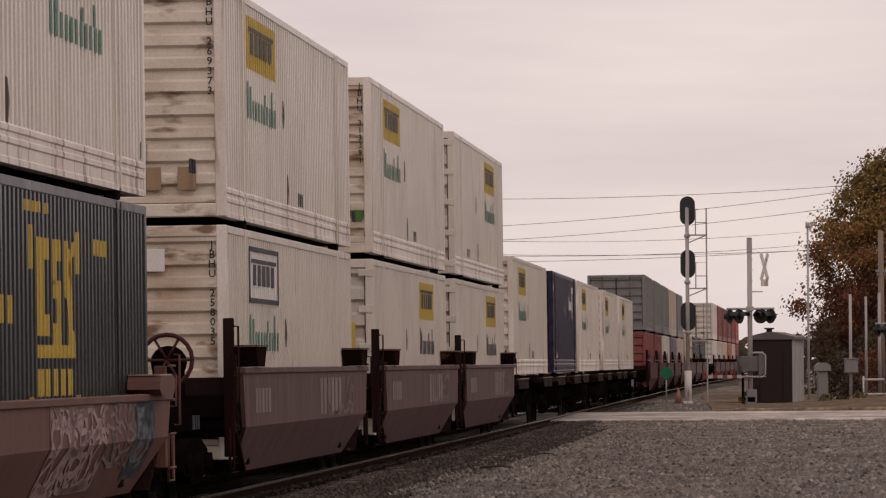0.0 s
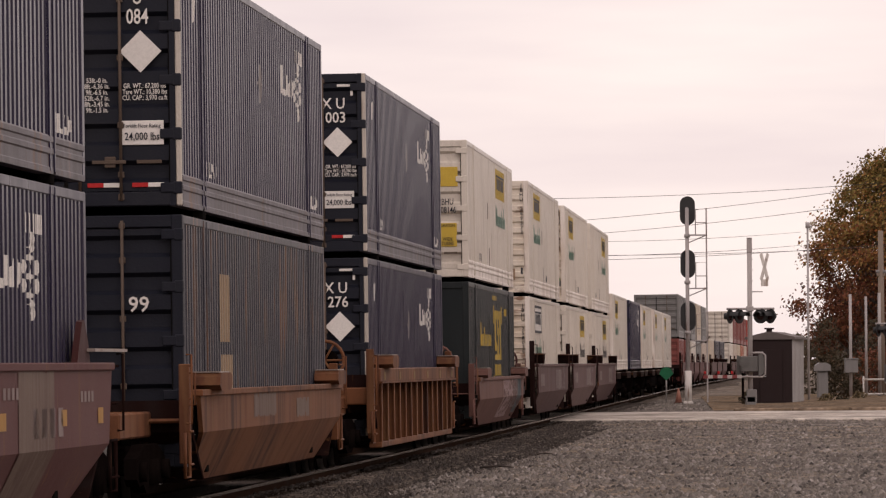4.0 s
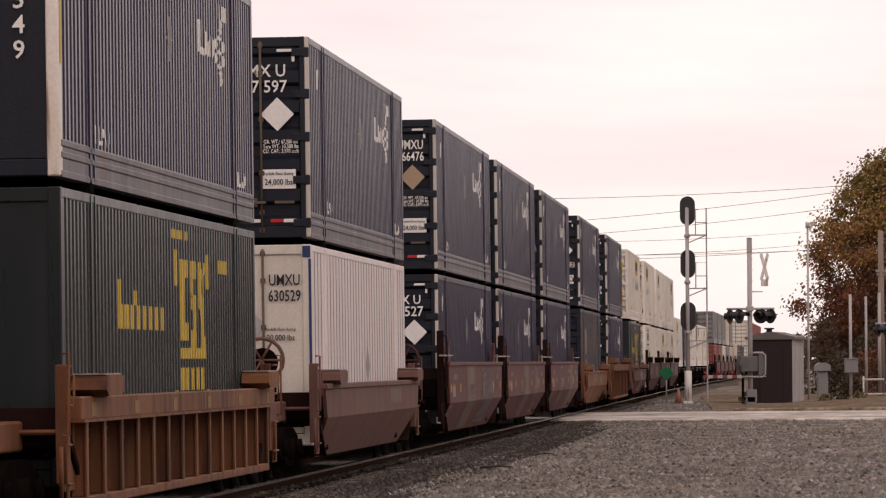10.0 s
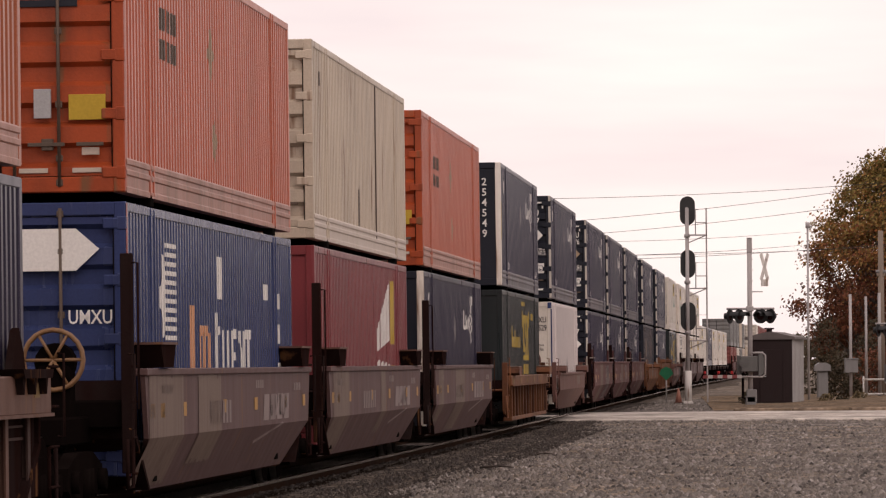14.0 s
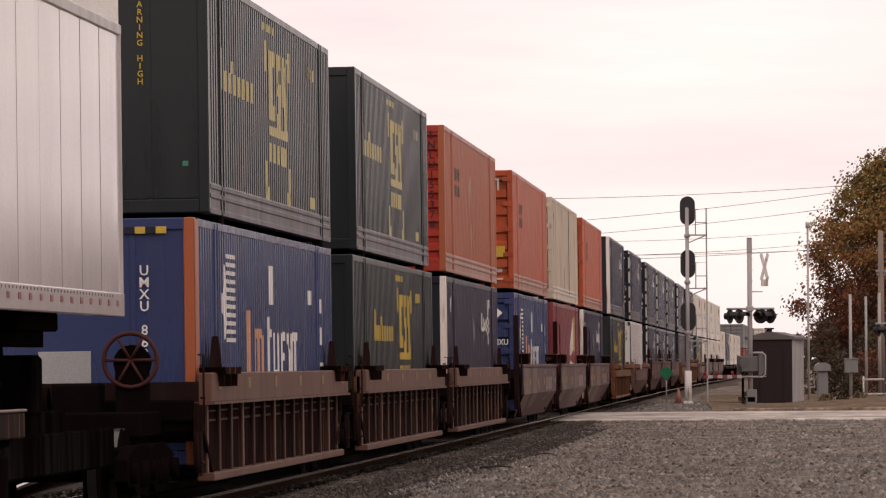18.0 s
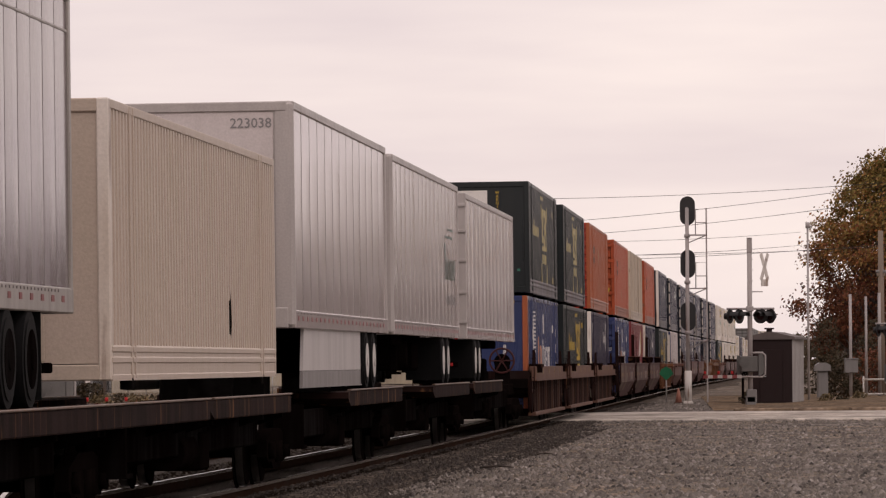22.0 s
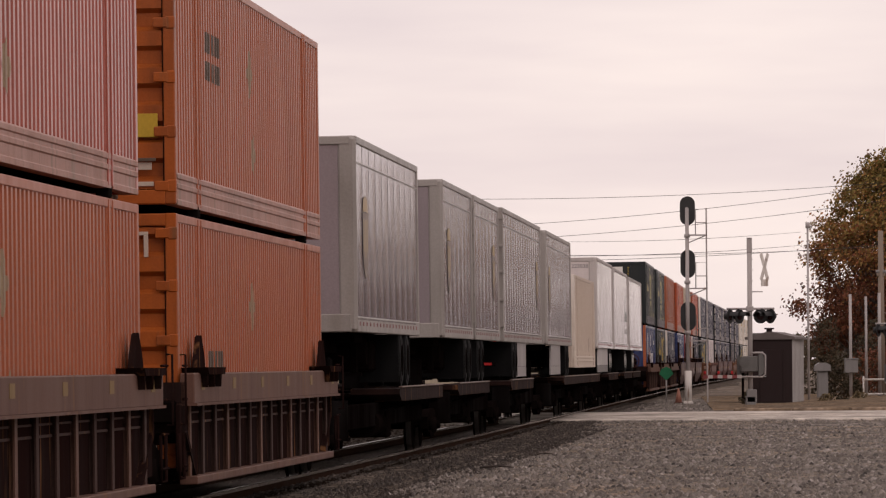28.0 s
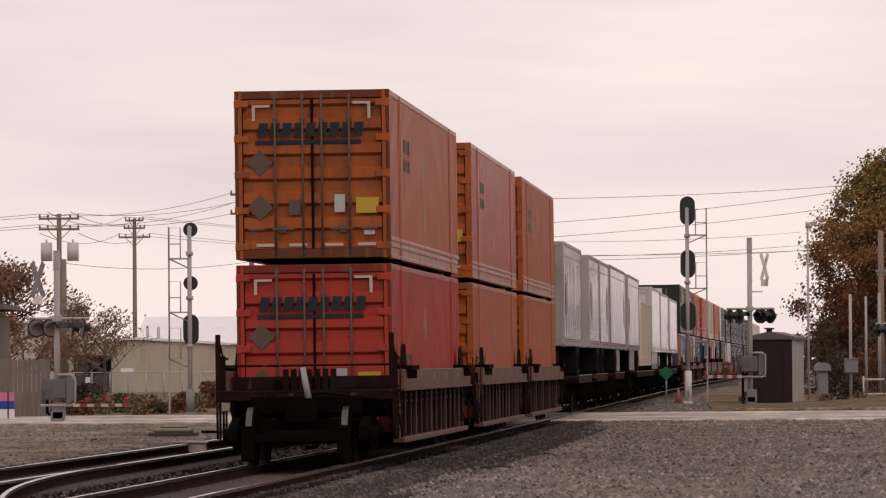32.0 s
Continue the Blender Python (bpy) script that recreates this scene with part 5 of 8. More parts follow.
def white_box(s, z, rear="door", boxed=False, L=L53, end=None, H=2.9):
    c = container("white corrugated container with yellow panel and green lettering shapes", s, z, L, WHITE, end or (WHITE_NOSE if rear == "ribs" else WHITE), rear, WHITE_WORN, WHITE_WORN if rear == "ribs" else WHITE, H)
    mark_white(c, L, boxed, -6.05 if rear == "ribs" else 1.2, z < 1)
    return c


# last car: three ribbed wells with orange boxes
SPRAY_PINK, SPRAY_GREY, SPRAY_TEAL = plain("pale_pink_spray", (0.36, 0.25, 0.24), 0.6), plain("grey_spray", (0.19, 0.15, 0.145), 0.6), plain("dull_teal_spray", (0.11, 0.13, 0.14), 0.6)
GREYBOX_STEEL = paint("grey_device_case", (0.3, 0.29, 0.28), 0.5, 0.4)
O = (8.4, 28.9, 48.1)
for i, s in enumerate(O):
    well(s, L53, "ribbed", CHORD, rear_truck=i == 0, top=1.5, gap=(1.9 if i == 0 else 1.3, 1.6), group="wells of the last car")
orange_box(O[0], HIGH, frame_paint=ORANGE_FRAME)
orange_box(O[0], LOW, REDORANGE, REDORANGE, low=True, frame_paint=RED_FRAME, label="red-orange corrugated container with pressed steel doors")
orange_box(O[1], HIGH, side=paint("worn_orange_paint", (0.38, 0.09, 0.06), 0.3, 0.45, bump=0.05))
orange_box(O[1], LOW, low=True)
orange_box(O[2], HIGH)
orange_box(O[2], LOW, low=True)

# coupler, railings and hoses on the train's last end
END = MOVING[0][0]
ye = -L53 / 2 - 0.22
part("buffer_beam", Geo().box(-1.45, ye - 1.5, 1.0, 1.45, ye - 1.3, 1.16, 0.02), RIB_DARK, END)
part("end_deck", Geo().box(-1.45, ye - 1.5, 1.12, 1.45, ye, 1.18, 0.01), RIB_DARK, END)
part("coupler", Geo().box(-0.16, ye - 2.15, 0.72, 0.16, ye - 1.3, 1.0, 0.04).prism([(-0.26, ye - 2.2), (0.1, ye - 2.5), (0.26, ye - 2.35), (0.14, ye - 2.15), (0.26, ye - 1.95), (-0.2, ye - 1.95)], "z", 0.68, 1.05), TRUCK, END)
part("air_hose", Geo().pipe([(0.34, ye - 1.5, 0.85), (0.36, ye - 1.7, 0.7), (0.32, ye - 1.78, 0.4), (0.2, ye - 1.8, 0.26), (0.02, ye - 1.8, 0.24)], 0.035, 8), TRUCK, END)
part("uncoupling_lever", Geo().pipe([(0.1, ye - 1.9, 1.1), (0.35, ye - 1.58, 1.12), (1.3, ye - 1.56, 1.0), (1.4, ye - 1.56, 0.7)], 0.018, 6), TRUCK, END)
part("marker_device", Geo().rod((0.02, ye - 2.0, 1.55), (0.12, ye - 2.0, 0.98), 0.045, 10, 0.055).rod((0.12, ye - 2.0, 0.98), (0.22, ye - 1.95, 0.7), 0.03), GREYBOX_STEEL, END)
for sx in (-1, 1):
    part("brake_shoe", Geo().box(min(sx * 0.66, sx * 0.88), ye - 1.62 - 1.45, 0.06, max(sx * 0.66, sx * 0.88), ye - 1.62 - 1.36, 0.62, 0.02), TRUCK, END)
    for yy in (ye - 1.45, ye - 0.75):
        part("railing_post", Geo().box(sx * 1.42 - 0.04, yy - 0.04, 1.0, sx * 1.42 + 0.04, yy + 0.04, 2.1 if yy < ye - 1 else 1.75, 0.008), RIB_DARK, END)
    part("railing", Geo().pipe([(sx * 1.42, ye - 1.45, 2.05), (sx * 1.42, ye - 0.75, 1.72), (sx * 1.42, ye - 0.1, 1.7)], 0.02), RIB_DARK, END)
    part("ladder_step", Geo().pipe([(sx * 1.44, ye - 1.45, 1.05), (sx * 1.44, ye - 1.45, 0.4), (sx * 1.44, ye - 1.05, 0.4), (sx * 1.44, ye - 1.05, 1.05)], 0.022), RIB_DARK, END)
    part("end_bracket", Geo().box(min(sx * 0.5, sx * 0.62), ye - 1.52, 0.75, max(sx * 0.5, sx * 0.62), ye - 1.3, 1.1, 0.01), TRUCK, END)
part("brake_beam", Geo().box(-0.66, ye - 3.05, 0.36, 0.66, ye - 2.99, 0.48, 0.01), TRUCK, END)
part("end_rail", Geo().pipe([(-1.42, ye - 1.47, 1.58), (1.42, ye - 1.47, 1.58)], 0.02), RIB_DARK, END)
for k in range(7):
    part("end_slat", lambda: Geo().box(-0.045, ye - 1.1, 1.18, 0.045, ye - 1.06, 1.52), RIB_DARK, END, m=Matrix.Translation((-0.35 + 0.13 * k, 0, 0)), key="endslat")

# road trailers on skeleton cars
trailer("grey trailer with a refrigerated nose panel", 70.0, 12.3, TRAILER_GREY, True, mark="shield", top=5.1, panels=10, band=True)
trailer("short grey trailer with nose connections", 88.5, 8.4, TRAILER_GREY, True, axle=1.7, mark="shield", top=5.1, panels=7, band=True)
trailer("short grey trailer with rear doors", 97.6, 8.6, TRAILER_GREY, False, axle=1.7, mark="shield", top=5.1, panels=7, band=True, wheels_far=False)
trailer("long silver trailer with hinged rear doors", 107.7, 17.0, TRAILER_GREY, False, mark="shield", top=5.15, panels=16, band=True, skirt=(-3.5, 1.6), wheels_far=False, axle=4.35)
trailer("silver trailer with smooth grey nose", 127.8, 14.7, TRAILER_GREY, True, mark="shield", top=5.15, panels=20, band=True, skirt=(-4.55, 0.95), axle=3.15)
cream = container("plain cream painted corrugated container", 145.0, 1.34, 15.3, CREAM, CREAM, "flat", CREAM, WHITE_WORN, 2.92)
side_mark("scuff", [[(2.6, 0.75), (2.68, 0.55), (2.76, 0.75), (2.68, 1.15)], rect(-5.9, -5.8, 2.45, 2.6), rect(5.9, 6.0, 0.85, 1.1), rect(-5.9, -5.8, 0.8, 0.95)], DARKGAP, cream, 15.3)
trailer("tall white trailer with skirt panels", 162.8, 14.8, TRAILER, True, mark="number", top=5.15, panels=13, skirt=(-6.0, 3.1), axle=3.25)
trailer("white trailer with faded lettering shapes", 178.9, 15.9, TRAILER, True, mark="lease", top=5.1, panels=16, axle=3.85)
trailer("white trailer with hinged rear doors", 197.0, 17.0, TRAILER, False, top=5.05, panels=13, wheels_far=False)
for s0, s1, wa, ha in ((66.5, 87.4, (81.4,), (71.5,)), (87.8, 106.9, (95.4,), (89.8,)), (107.3, 126.2, (113.2,), (122.5,)), (126.6, 144.4, (139.4,), (129.5,)), (144.8, 161.8, (147.9, 156.7), ()), (162.2, 178.9, (174.2,), (164.5,)), (179.3, 196.2, (191.0,), (180.6,)), (196.6, 216.5, (202.1,), (212.0,))):
    spine(s0, s1, wa, ha, 4.2 if len(wa) > 1 else 4.7)

# three ribbed wells, dark green, blue and orange boxes
G = (219.8, 239.4, 259.2)
for i, s in enumerate(G):
    well(s, L53, "ribbed", CHORD, rear_truck=i == 0, top=1.5, wheel=i == 0, gap=(1.9 if i == 0 else 1.6, 1.6))
c = green_box(G[0] + 1.5, HIGH, L48)
stacked("WARNING HIGH", 0.1, DECAL_Y, c, 0.5, -L48 / 2 + 0.012, 2.62, 0.09)
end_quad("sign_plate", c, DECAL_W, L48, -0.5, 0.25, 2.2, 2.68, 0.03)
end_quad("placard", c, DECAL_G, L48, 0.98, 1.05, 0.64, 0.7, 0.03)
green_box(G[1] + 0.76, HIGH, L48)
c = container("orange corrugated container with a ribbed nose", G[2], HIGH, L53, ORANGE, REDORANGE, "ribs", RAILBAND_PINK, ORANGE)
mark_orange(c, L53)
stacked("SNLU155378", 0.2, DECAL_K, c, 1.05, -L53 / 2 - 0.004, 2.7, 0.19)


def blue_box(s, door=False):
    c = container("royal blue corrugated container with white and orange emblem", s, LOW, L53, BLUE, BLUE, "door" if door else "flat", BLUE, BLUE if door else ORANGE)
    L = L53
    z = 1.02
    side_mark("emblem", [rect(-2.8, -2.45, z, z + 0.88)] + bars(3, -2.0, -0.7, z, z + 0.58, 0.5) + [rect(-2.0, -1.1, z + 0.54, z + 0.66)], plain("pale_orange_lettering", (0.6, 0.3, 0.17)), c, L)
    side_mark("emblem", [rect(-0.5, -0.25, z, z + 0.82), rect(-0.5, 0.1, z + 0.56, z + 0.66), rect(0.2, 0.36, z, z + 0.62), rect(0.36, 0.7, z, z + 0.14), rect(0.7, 0.86, z, z + 0.62), rect(1.1, 1.3, z, z + 0.62), rect(1.3, 1.7, z + 0.52, z + 0.64), rect(1.3, 1.55, z + 0.26, z + 0.36), [(1.9, z + 0.62), (2.1, z + 0.62), (2.5, z), (2.3, z)], rect(2.45, 2.6, z, z + 0.62), rect(2.65, 3.2, z + 0.52, z + 0.64), rect(2.85, 3.02, z, z + 0.52)], DECAL_W, c, L)
    side_mark("emblem", [rect(-0.25, 0.3, 2.0, 2.5), [(-5.4, 1.95), (-5.1, 1.5), (-4.9, 1.95), (-5.1, 2.45)]] + [rect(-4.9, -4.0, 1.5 + 0.1 * k, 1.55 + 0.1 * k) for k in range(11)] + [rect(6.4, 6.8, 0.75, 1.25), rect(6.4, 6.7, 1.5, 1.75), rect(6.4, 6.7, 1.95, 2.15), rect(4.7, 5.2, 2.05, 2.25)], DECAL_W, c, L)
    if not door:
        side_mark("corner_band", [rect(-L / 2 + 0.005, -L / 2 + 0.36, 0.1, 2.88)], ORANGE, c, L, True, 1.2995)
    if door:
        part("emblem", Geo().prism([(0.2, 2.2), (0.78, 2.2), (1.02, 2.42), (0.78, 2.63), (0.2, 2.63), (0.1, 2.45)], "y", -L / 2 - 0.012, -L / 2 + 0.004), DECAL_W, c)
        part("emblem", Geo().prism([(-0.75, 2.2), (-0.2, 2.2), (-0.2, 2.63), (-0.75, 2.63)], "y", -L / 2 - 0.012, -L / 2 + 0.004), DECAL_W, c)
        end_text("UMXU", 0.2, c, DECAL_W, L, 0.92, 1.72, 0.02, 0.8)
        side_mark("corner_band", [rect(-L / 2 + 0.005, -L / 2 + 0.1, 0.1, 2.88)], REDORANGE, c, L, True, 1.2995)
    return c


c = blue_box(G[0])
stacked("UMXU 88812", 0.16, DECAL_W, c, 0.72, -L53 / 2 - 0.004, 2.3, 0.135)
end_quad("sign_plate", c, GALV, L53, -0.5, 0.1, 0.95, 1.4, 0.02)
for k in range(4):
    end_quad("hazard_stripe", c, DECAL_Y if k % 2 else DECAL_K, L53, 0.5 + 0.12 * k, 0.62 + 0.12 * k, 2.72, 2.8, -0.004)
green_box(G[1], LOW, L53, True)
slate_box(G[2], LOW, (), DECAL_W, nose=("UMXU", "254880"))

# three brown plated wells
SPRAY_PALE = plain("pale_tan_spray", (0.24, 0.19, 0.15), 0.6)
B = (282.0, 301.3, 321.3)
for i, s in enumerate(B):
    well(s, L53, "smooth", WELL_BROWN, rear_truck=i == 0, wheel=i == 0, gap=(1.9 if i == 0 else 1.4, 1.4), post=1.18, patches=well_marks(L53, 1.54, i) + [repaint(*((-8.0, -5.2), (-7.7, -5.2), (-3, -0.5))[i], 0.32), repaint(*((-3.9, -1.8), (0.2, 1.1), (-7.4, -6.2))[i], 0.5)])
orange_box(B[0], HIGH, ORANGE_RED, ORANGE_PALE)
blue_box(B[0], True)
c = container("beige corrugated container with a mid post", B[1], HIGH, L53, BEIGE, BEIGE, "door", CREAM, BEIGE)
part("lifting_post", Geo().box(1.28, 2.2, 0.3, 1.3, 2.28, 2.8, 0.006), ROD, c)
end_diamond(c, DARKGAP, L53, 0.6, 1.3, 0.34, 0.02)
for i in range(4):
    end_quad("data_line", c, DARKGAP, L53, 0.45, 0.85, 2.1 - 0.13 * i, 2.16 - 0.13 * i, 0.02)
side_mark("scuff", [[(-1.0, 0.7), (-0.8, 0.4), (-0.6, 0.8), (-0.8, 1.1)], rect(-7.0, -6.8, 2.3, 2.5)], ROD, c, L53)
c = container("maroon corrugated container with a white and yellow emblem", B[1], LOW, L53, MAROON, MAROON, "flat", MAROON, MAROON)
side_mark("emblem", [[(2.1 + 0.65 * k, 1.42 + 0.05 * k), (2.6 + 0.65 * k, 1.47 + 0.05 * k), (2.6 + 0.65 * k, 1.95 + 0.22 * k), (2.1 + 0.65 * k, 1.75 + 0.22 * k)] for k in range(4)] + [[(2.1 + 0.65 * k, 1.0 - 0.14 * k), (2.6 + 0.65 * k, 0.9 - 0.14 * k), (2.6 + 0.65 * k, 1.3 - 0.02 * k), (2.1 + 0.65 * k, 1.25 - 0.02 * k)] for k in range(4)], DECAL_W, c, L53)
side_mark("emblem", [rect(4.65, 5.4, 0.5, 1.2), rect(4.65, 5.4, 1.55, 2.6)], DECAL_Y, c, L53)
orange_box(B[2], HIGH, ORANGE_RED, ORANGE_PALE)
slate_box(B[2], LOW, (), DECAL_W, nose=("UMXU", "251368"))

# two single cars: tan ribbed and plated
well(345.1, L53, "ribbed", WELL_TAN, single=True, top=1.3, wheel=False, gap=(2.5, 2.5), group="single well cars")
slate_box(345.1, HIGH, (), DECAL_W, nose=("UMXU", "254549"))
green_box(345.1, LOW, L53, True)
well(368.3, L53, "smooth", WELL_PINK, single=True, top=1.3, wheel=True, gap=(2.5, 2.5), group="single well cars", patches=[repaint(2.5, 4.6, 0.95, 1.2)])
slate_box(368.3, HIGH, (("UMX U", 0.24), ("267 597", 0.24)), DECAL_W)
c = container("white ribbed container with a painted rear door", 368.3, LOW, L53, ALU, WHITE, "flat", ALU, WHITE, grooved=True)
end_text("UMXU", 0.22, c, DECAL_K, L53, 0.92, 2.4, 0.02, 0.7)
end_text("630529", 0.22, c, DECAL_K, L53, 0.92, 2.18, 0.02, 0.7)
end_text("Forklift Floor Rating", 0.06, c, DECAL_K, L53, 0.86, 1.72, 0.02, 0.85)
end_text("20,000 lbs", 0.12, c, DECAL_K, L53, 0.86, 1.6, 0.02, 0.8)
end_diamond(c, GALV, L53, 0.42, 1.78, 0.24, 0.02)
side_mark("placard", [diamond(0.8, 1.2, 0.32)], DIM_PLACARD, c, L53, True, OUT_X + 0.006)
# flat dark strips over the grooves stand in for the shade inside them
side_mark("seam", [rect(-L53 / 2 + 0.16 + 0.37 + 0.46 * k, -L53 / 2 + 0.16 + 0.455 + 0.46 * k, 0.44, 2.8) for k in range(34)], paint("shaded_groove", (0.13, 0.105, 0.1), 0.7), c, L53, True, OUT_X + 0.002)
part("locking_rod", rod_geo(0.62, -L53 / 2, 2.9), ROD, c)
end_quad("corner_trim", c, BLUE, L53, 1.262, 1.298, 0.3, 2.7, -0.004)
end_quad("corner_casting", c, BLUE, L53, 1.18, 1.29, 2.72, 2.88, -0.006)

# three red-brown plated wells with slate boxes
R = (392.3, 411.1, 430.9)
for i, s in enumerate(R):
    well(s, L53, "smooth", WELL_RED, rear_truck=i == 0, wheel=i == 0, gap=(1.9 if i == 0 else 1.2, 1.4), top=1.6, patches=well_marks(L53, 1.6, 7 + i) + [repaint(*((-3.2, -0.8), (-1.6, 0.4), (2.6, 4.6))[i], 0.3, 1.55), graffiti(40 + i, *((1.4, 4.5), (3.0, 4.6), (-3.0, -1.6))[i], 0.4, 1.46, (60, 14, 10)[i], SPRAY_GREY, 0.03), ("lettering", [rect(-7.3, -7.0, 0.95, 1.15), rect(-6.9, -6.6, 0.95, 1.15)], SPRAY_PINK)])
slate_box(R[0], HIGH, (("UMXU", 0.24), ("266476", 0.24)), DECAL_T)
slate_box(R[0], LOW, (("UMX U", 0.24), ("267 527", 0.26)), DECAL_W, False)
slate_box(R[1], HIGH, (("UMXU", 0.24), ("267", 0.24)), DECAL_T)
slate_box(R[1], LOW, (("XU", 0.24), ("6997", 0.26)), DECAL_T, False)
slate_box(R[2], HIGH, (("U", 0.24), ("707", 0.24)), DECAL_T)
slate_box(R[2], LOW, (("88", 0.24),), DECAL_T, False)
# three single cars
well(454.4, L53, "smooth", WELL_TAN, single=True, top=1.3, gap=(2.5, 2.5), group="single well cars", patches=[repaint(-3.0, -0.5, 0.95, 1.25), repaint(2.0, 3.6, 0.9, 1.15)])
slate_box(454.4, HIGH, (("U", 0.24), ("084", 0.24)), DECAL_W)
c = container("grey-blue weathered container with faded yellow letter shapes", 454.4, LOW, L53, GREYBLUE, SLATE_END, "door", GREYBLUE, SLATE_END)
side_mark("emblem", [rect(-4.6, -3.6, 1.5, 2.3), rect(-4.4, -3.3, 0.9, 1.35)] + bars(3, -4.5, -2.9, 0.5, 0.75), DECAL_T, c, L53)
end_text("99", 0.24, c, DECAL_W, L53, 0.8, 1.9, 0.02)
well(477.6, L53, "ribbed", WELL_TAN, single=True, top=1.52, wheel=True, gap=(2.5, 2.5), group="single well cars")
slate_box(477.6, HIGH, (("UMX U", 0.24), ("259 003", 0.24)), DECAL_W)
slate_box(477.6, LOW, (("UMX U", 0.24), ("259 276", 0.24)), DECAL_W, False)
well(501.4, L53, "smooth", WELL_PINK, single=True, top=1.28, wheel=True, gap=(2.5, 2.5), group="single well cars", patches=[graffiti(4, 0.0, 3.6, 0.42, 1.22, 46, SPRAY_PINK, 0.032), graffiti(5, 3.4, 5.6, 0.6, 1.22, 16, SPRAY_GREY, 0.018), graffiti(6, 5.6, 6.9, 0.5, 1.22, 26, SPRAY_TEAL, 0.05)])
c = white_box(501.4, HIGH)
end_quad("sign_plate", c, DECAL_Y, L53, 0.0, 1.1, 1.95, 2.35, 0.02)
end_quad("sign_plate", c, DECAL_K, L53, 0.5, 0.75, 2.0, 2.3, 0.012)
end_text("JBHU", 0.18, c, DECAL_K, L53, 0.87, 1.63, 0.02, 0.7)
end_text("308146", 0.18, c, DECAL_K, L53, 0.87, 1.46, 0.02, 0.7)
end_quad("sign_plate", c, DECAL_Y, L53, 0.69, 1.07, 0.72, 1.2, 0.02)
end_text("CAUTION", 0.085, c, DECAL_K, L53, 0.88, 1.15, 0.005, 0.8)
end_text("WIDE", 0.1, c, DECAL_K, L53, 0.88, 0.87, 0.005, 0.8)
end_text("TURNS", 0.1, c, DECAL_K, L53, 0.88, 0.78, 0.005, 0.8)
end_quad("document_box", c, GALV, L53, 0.28, 0.46, 0.82, 1.05, 0.02)
green_box(501.4, LOW, L53, True)

# three brown wells with white boxes
SPRAY_FAINT = plain("faint_spray_paint", (0.16, 0.115, 0.11), 0.6)
RUSTY_PLATE = paint("rust_stained_plate", (0.3, 0.2, 0.12), 0.6, 0.8, rust=0.3, dirt_col=(0.15, 0.08, 0.045))
J = (524.7, 544.7, 563.6)
for i, s in enumerate(J):
    well(s, L53, "smooth", WELL_BROWN, rear_truck=i == 0, wheel=i == 0, gap=(1.9 if i == 0 else 1.4, 1.4), patches=[("lettering", bars(5, -7, -5.2, 1.0, 1.3) + bars(6, 1, 4.2, 0.9, 1.4), paint("faded_white_lettering", (0.2, 0.145, 0.135), 0.6, 0.7, dirt_col=(0.1, 0.06, 0.055))), graffiti(20 + i, 2.0, 6.0, 0.9, 1.48, 14, SPRAY_FAINT, 0.03)])
c = white_box(J[0], HIGH, "ribs")
stacked("JBHU 269373", 0.13, DECAL_K, c, 1.12, -L53 / 2 - 0.004, 2.78, 0.118)
for x in (0.41, 0.83):
    end_quad("vent_plate", c, RUSTY_PLATE, L53, x - 0.11, x + 0.11, 0.42, 0.7, 0.005)
c = white_box(J[0], LOW, "ribs", True)
stacked("JBHU 258035", 0.13, DECAL_K, c, 1.12, -L53 / 2 - 0.004, 2.66, 0.115)
end_quad("sign_plate", c, DECAL_W, L53, 0.2, 0.55, 2.35, 2.62, 0.005)
c = white_box(J[1], HIGH, "ribs")
stacked("JBHU 313391", 0.13, DECAL_K, c, 1.12, -L53 / 2 - 0.004, 2.75, 0.118)
GREEN_TAB = plain("green_sticker", (0.06, 0.17, 0.04), 0.5)
end_quad("sticker", c, GREEN_TAB, L53, 1.0, 1.14, 0.6, 0.78, 0.005)
c = white_box(J[1], LOW)
end_quad("sign_plate", c, DECAL_Y, L53, 0.4, 1.0, 1.3, 1.9, 0.02)
white_box(J[2], HIGH)
c = white_box(J[2], LOW)
end_quad("sign_plate", c, DECAL_Y, L53, 0.4, 1.0, 1.4, 1.9, 0.02)

# single boxes on skeleton cars
for s, L, kind in ((583.4, L53, 0), (603.0, L48, 1), (619.6, L53, 0), (640.2, L48, 0), (657.0, L53, 0)):
    if kind:
        c = container("slate blue corrugated container with white emblem shapes", s, 1.22, L, SLATE, SLATE_END, "door", SLATE, SLATE)
        mark_slate(c, L)
    else:
        white_box(s, 1.22, "ribs", L=L)
    spine(s - 1.6, s + L + 1.6, (s + 2.2, s + L - 2.2), (), 2.0)
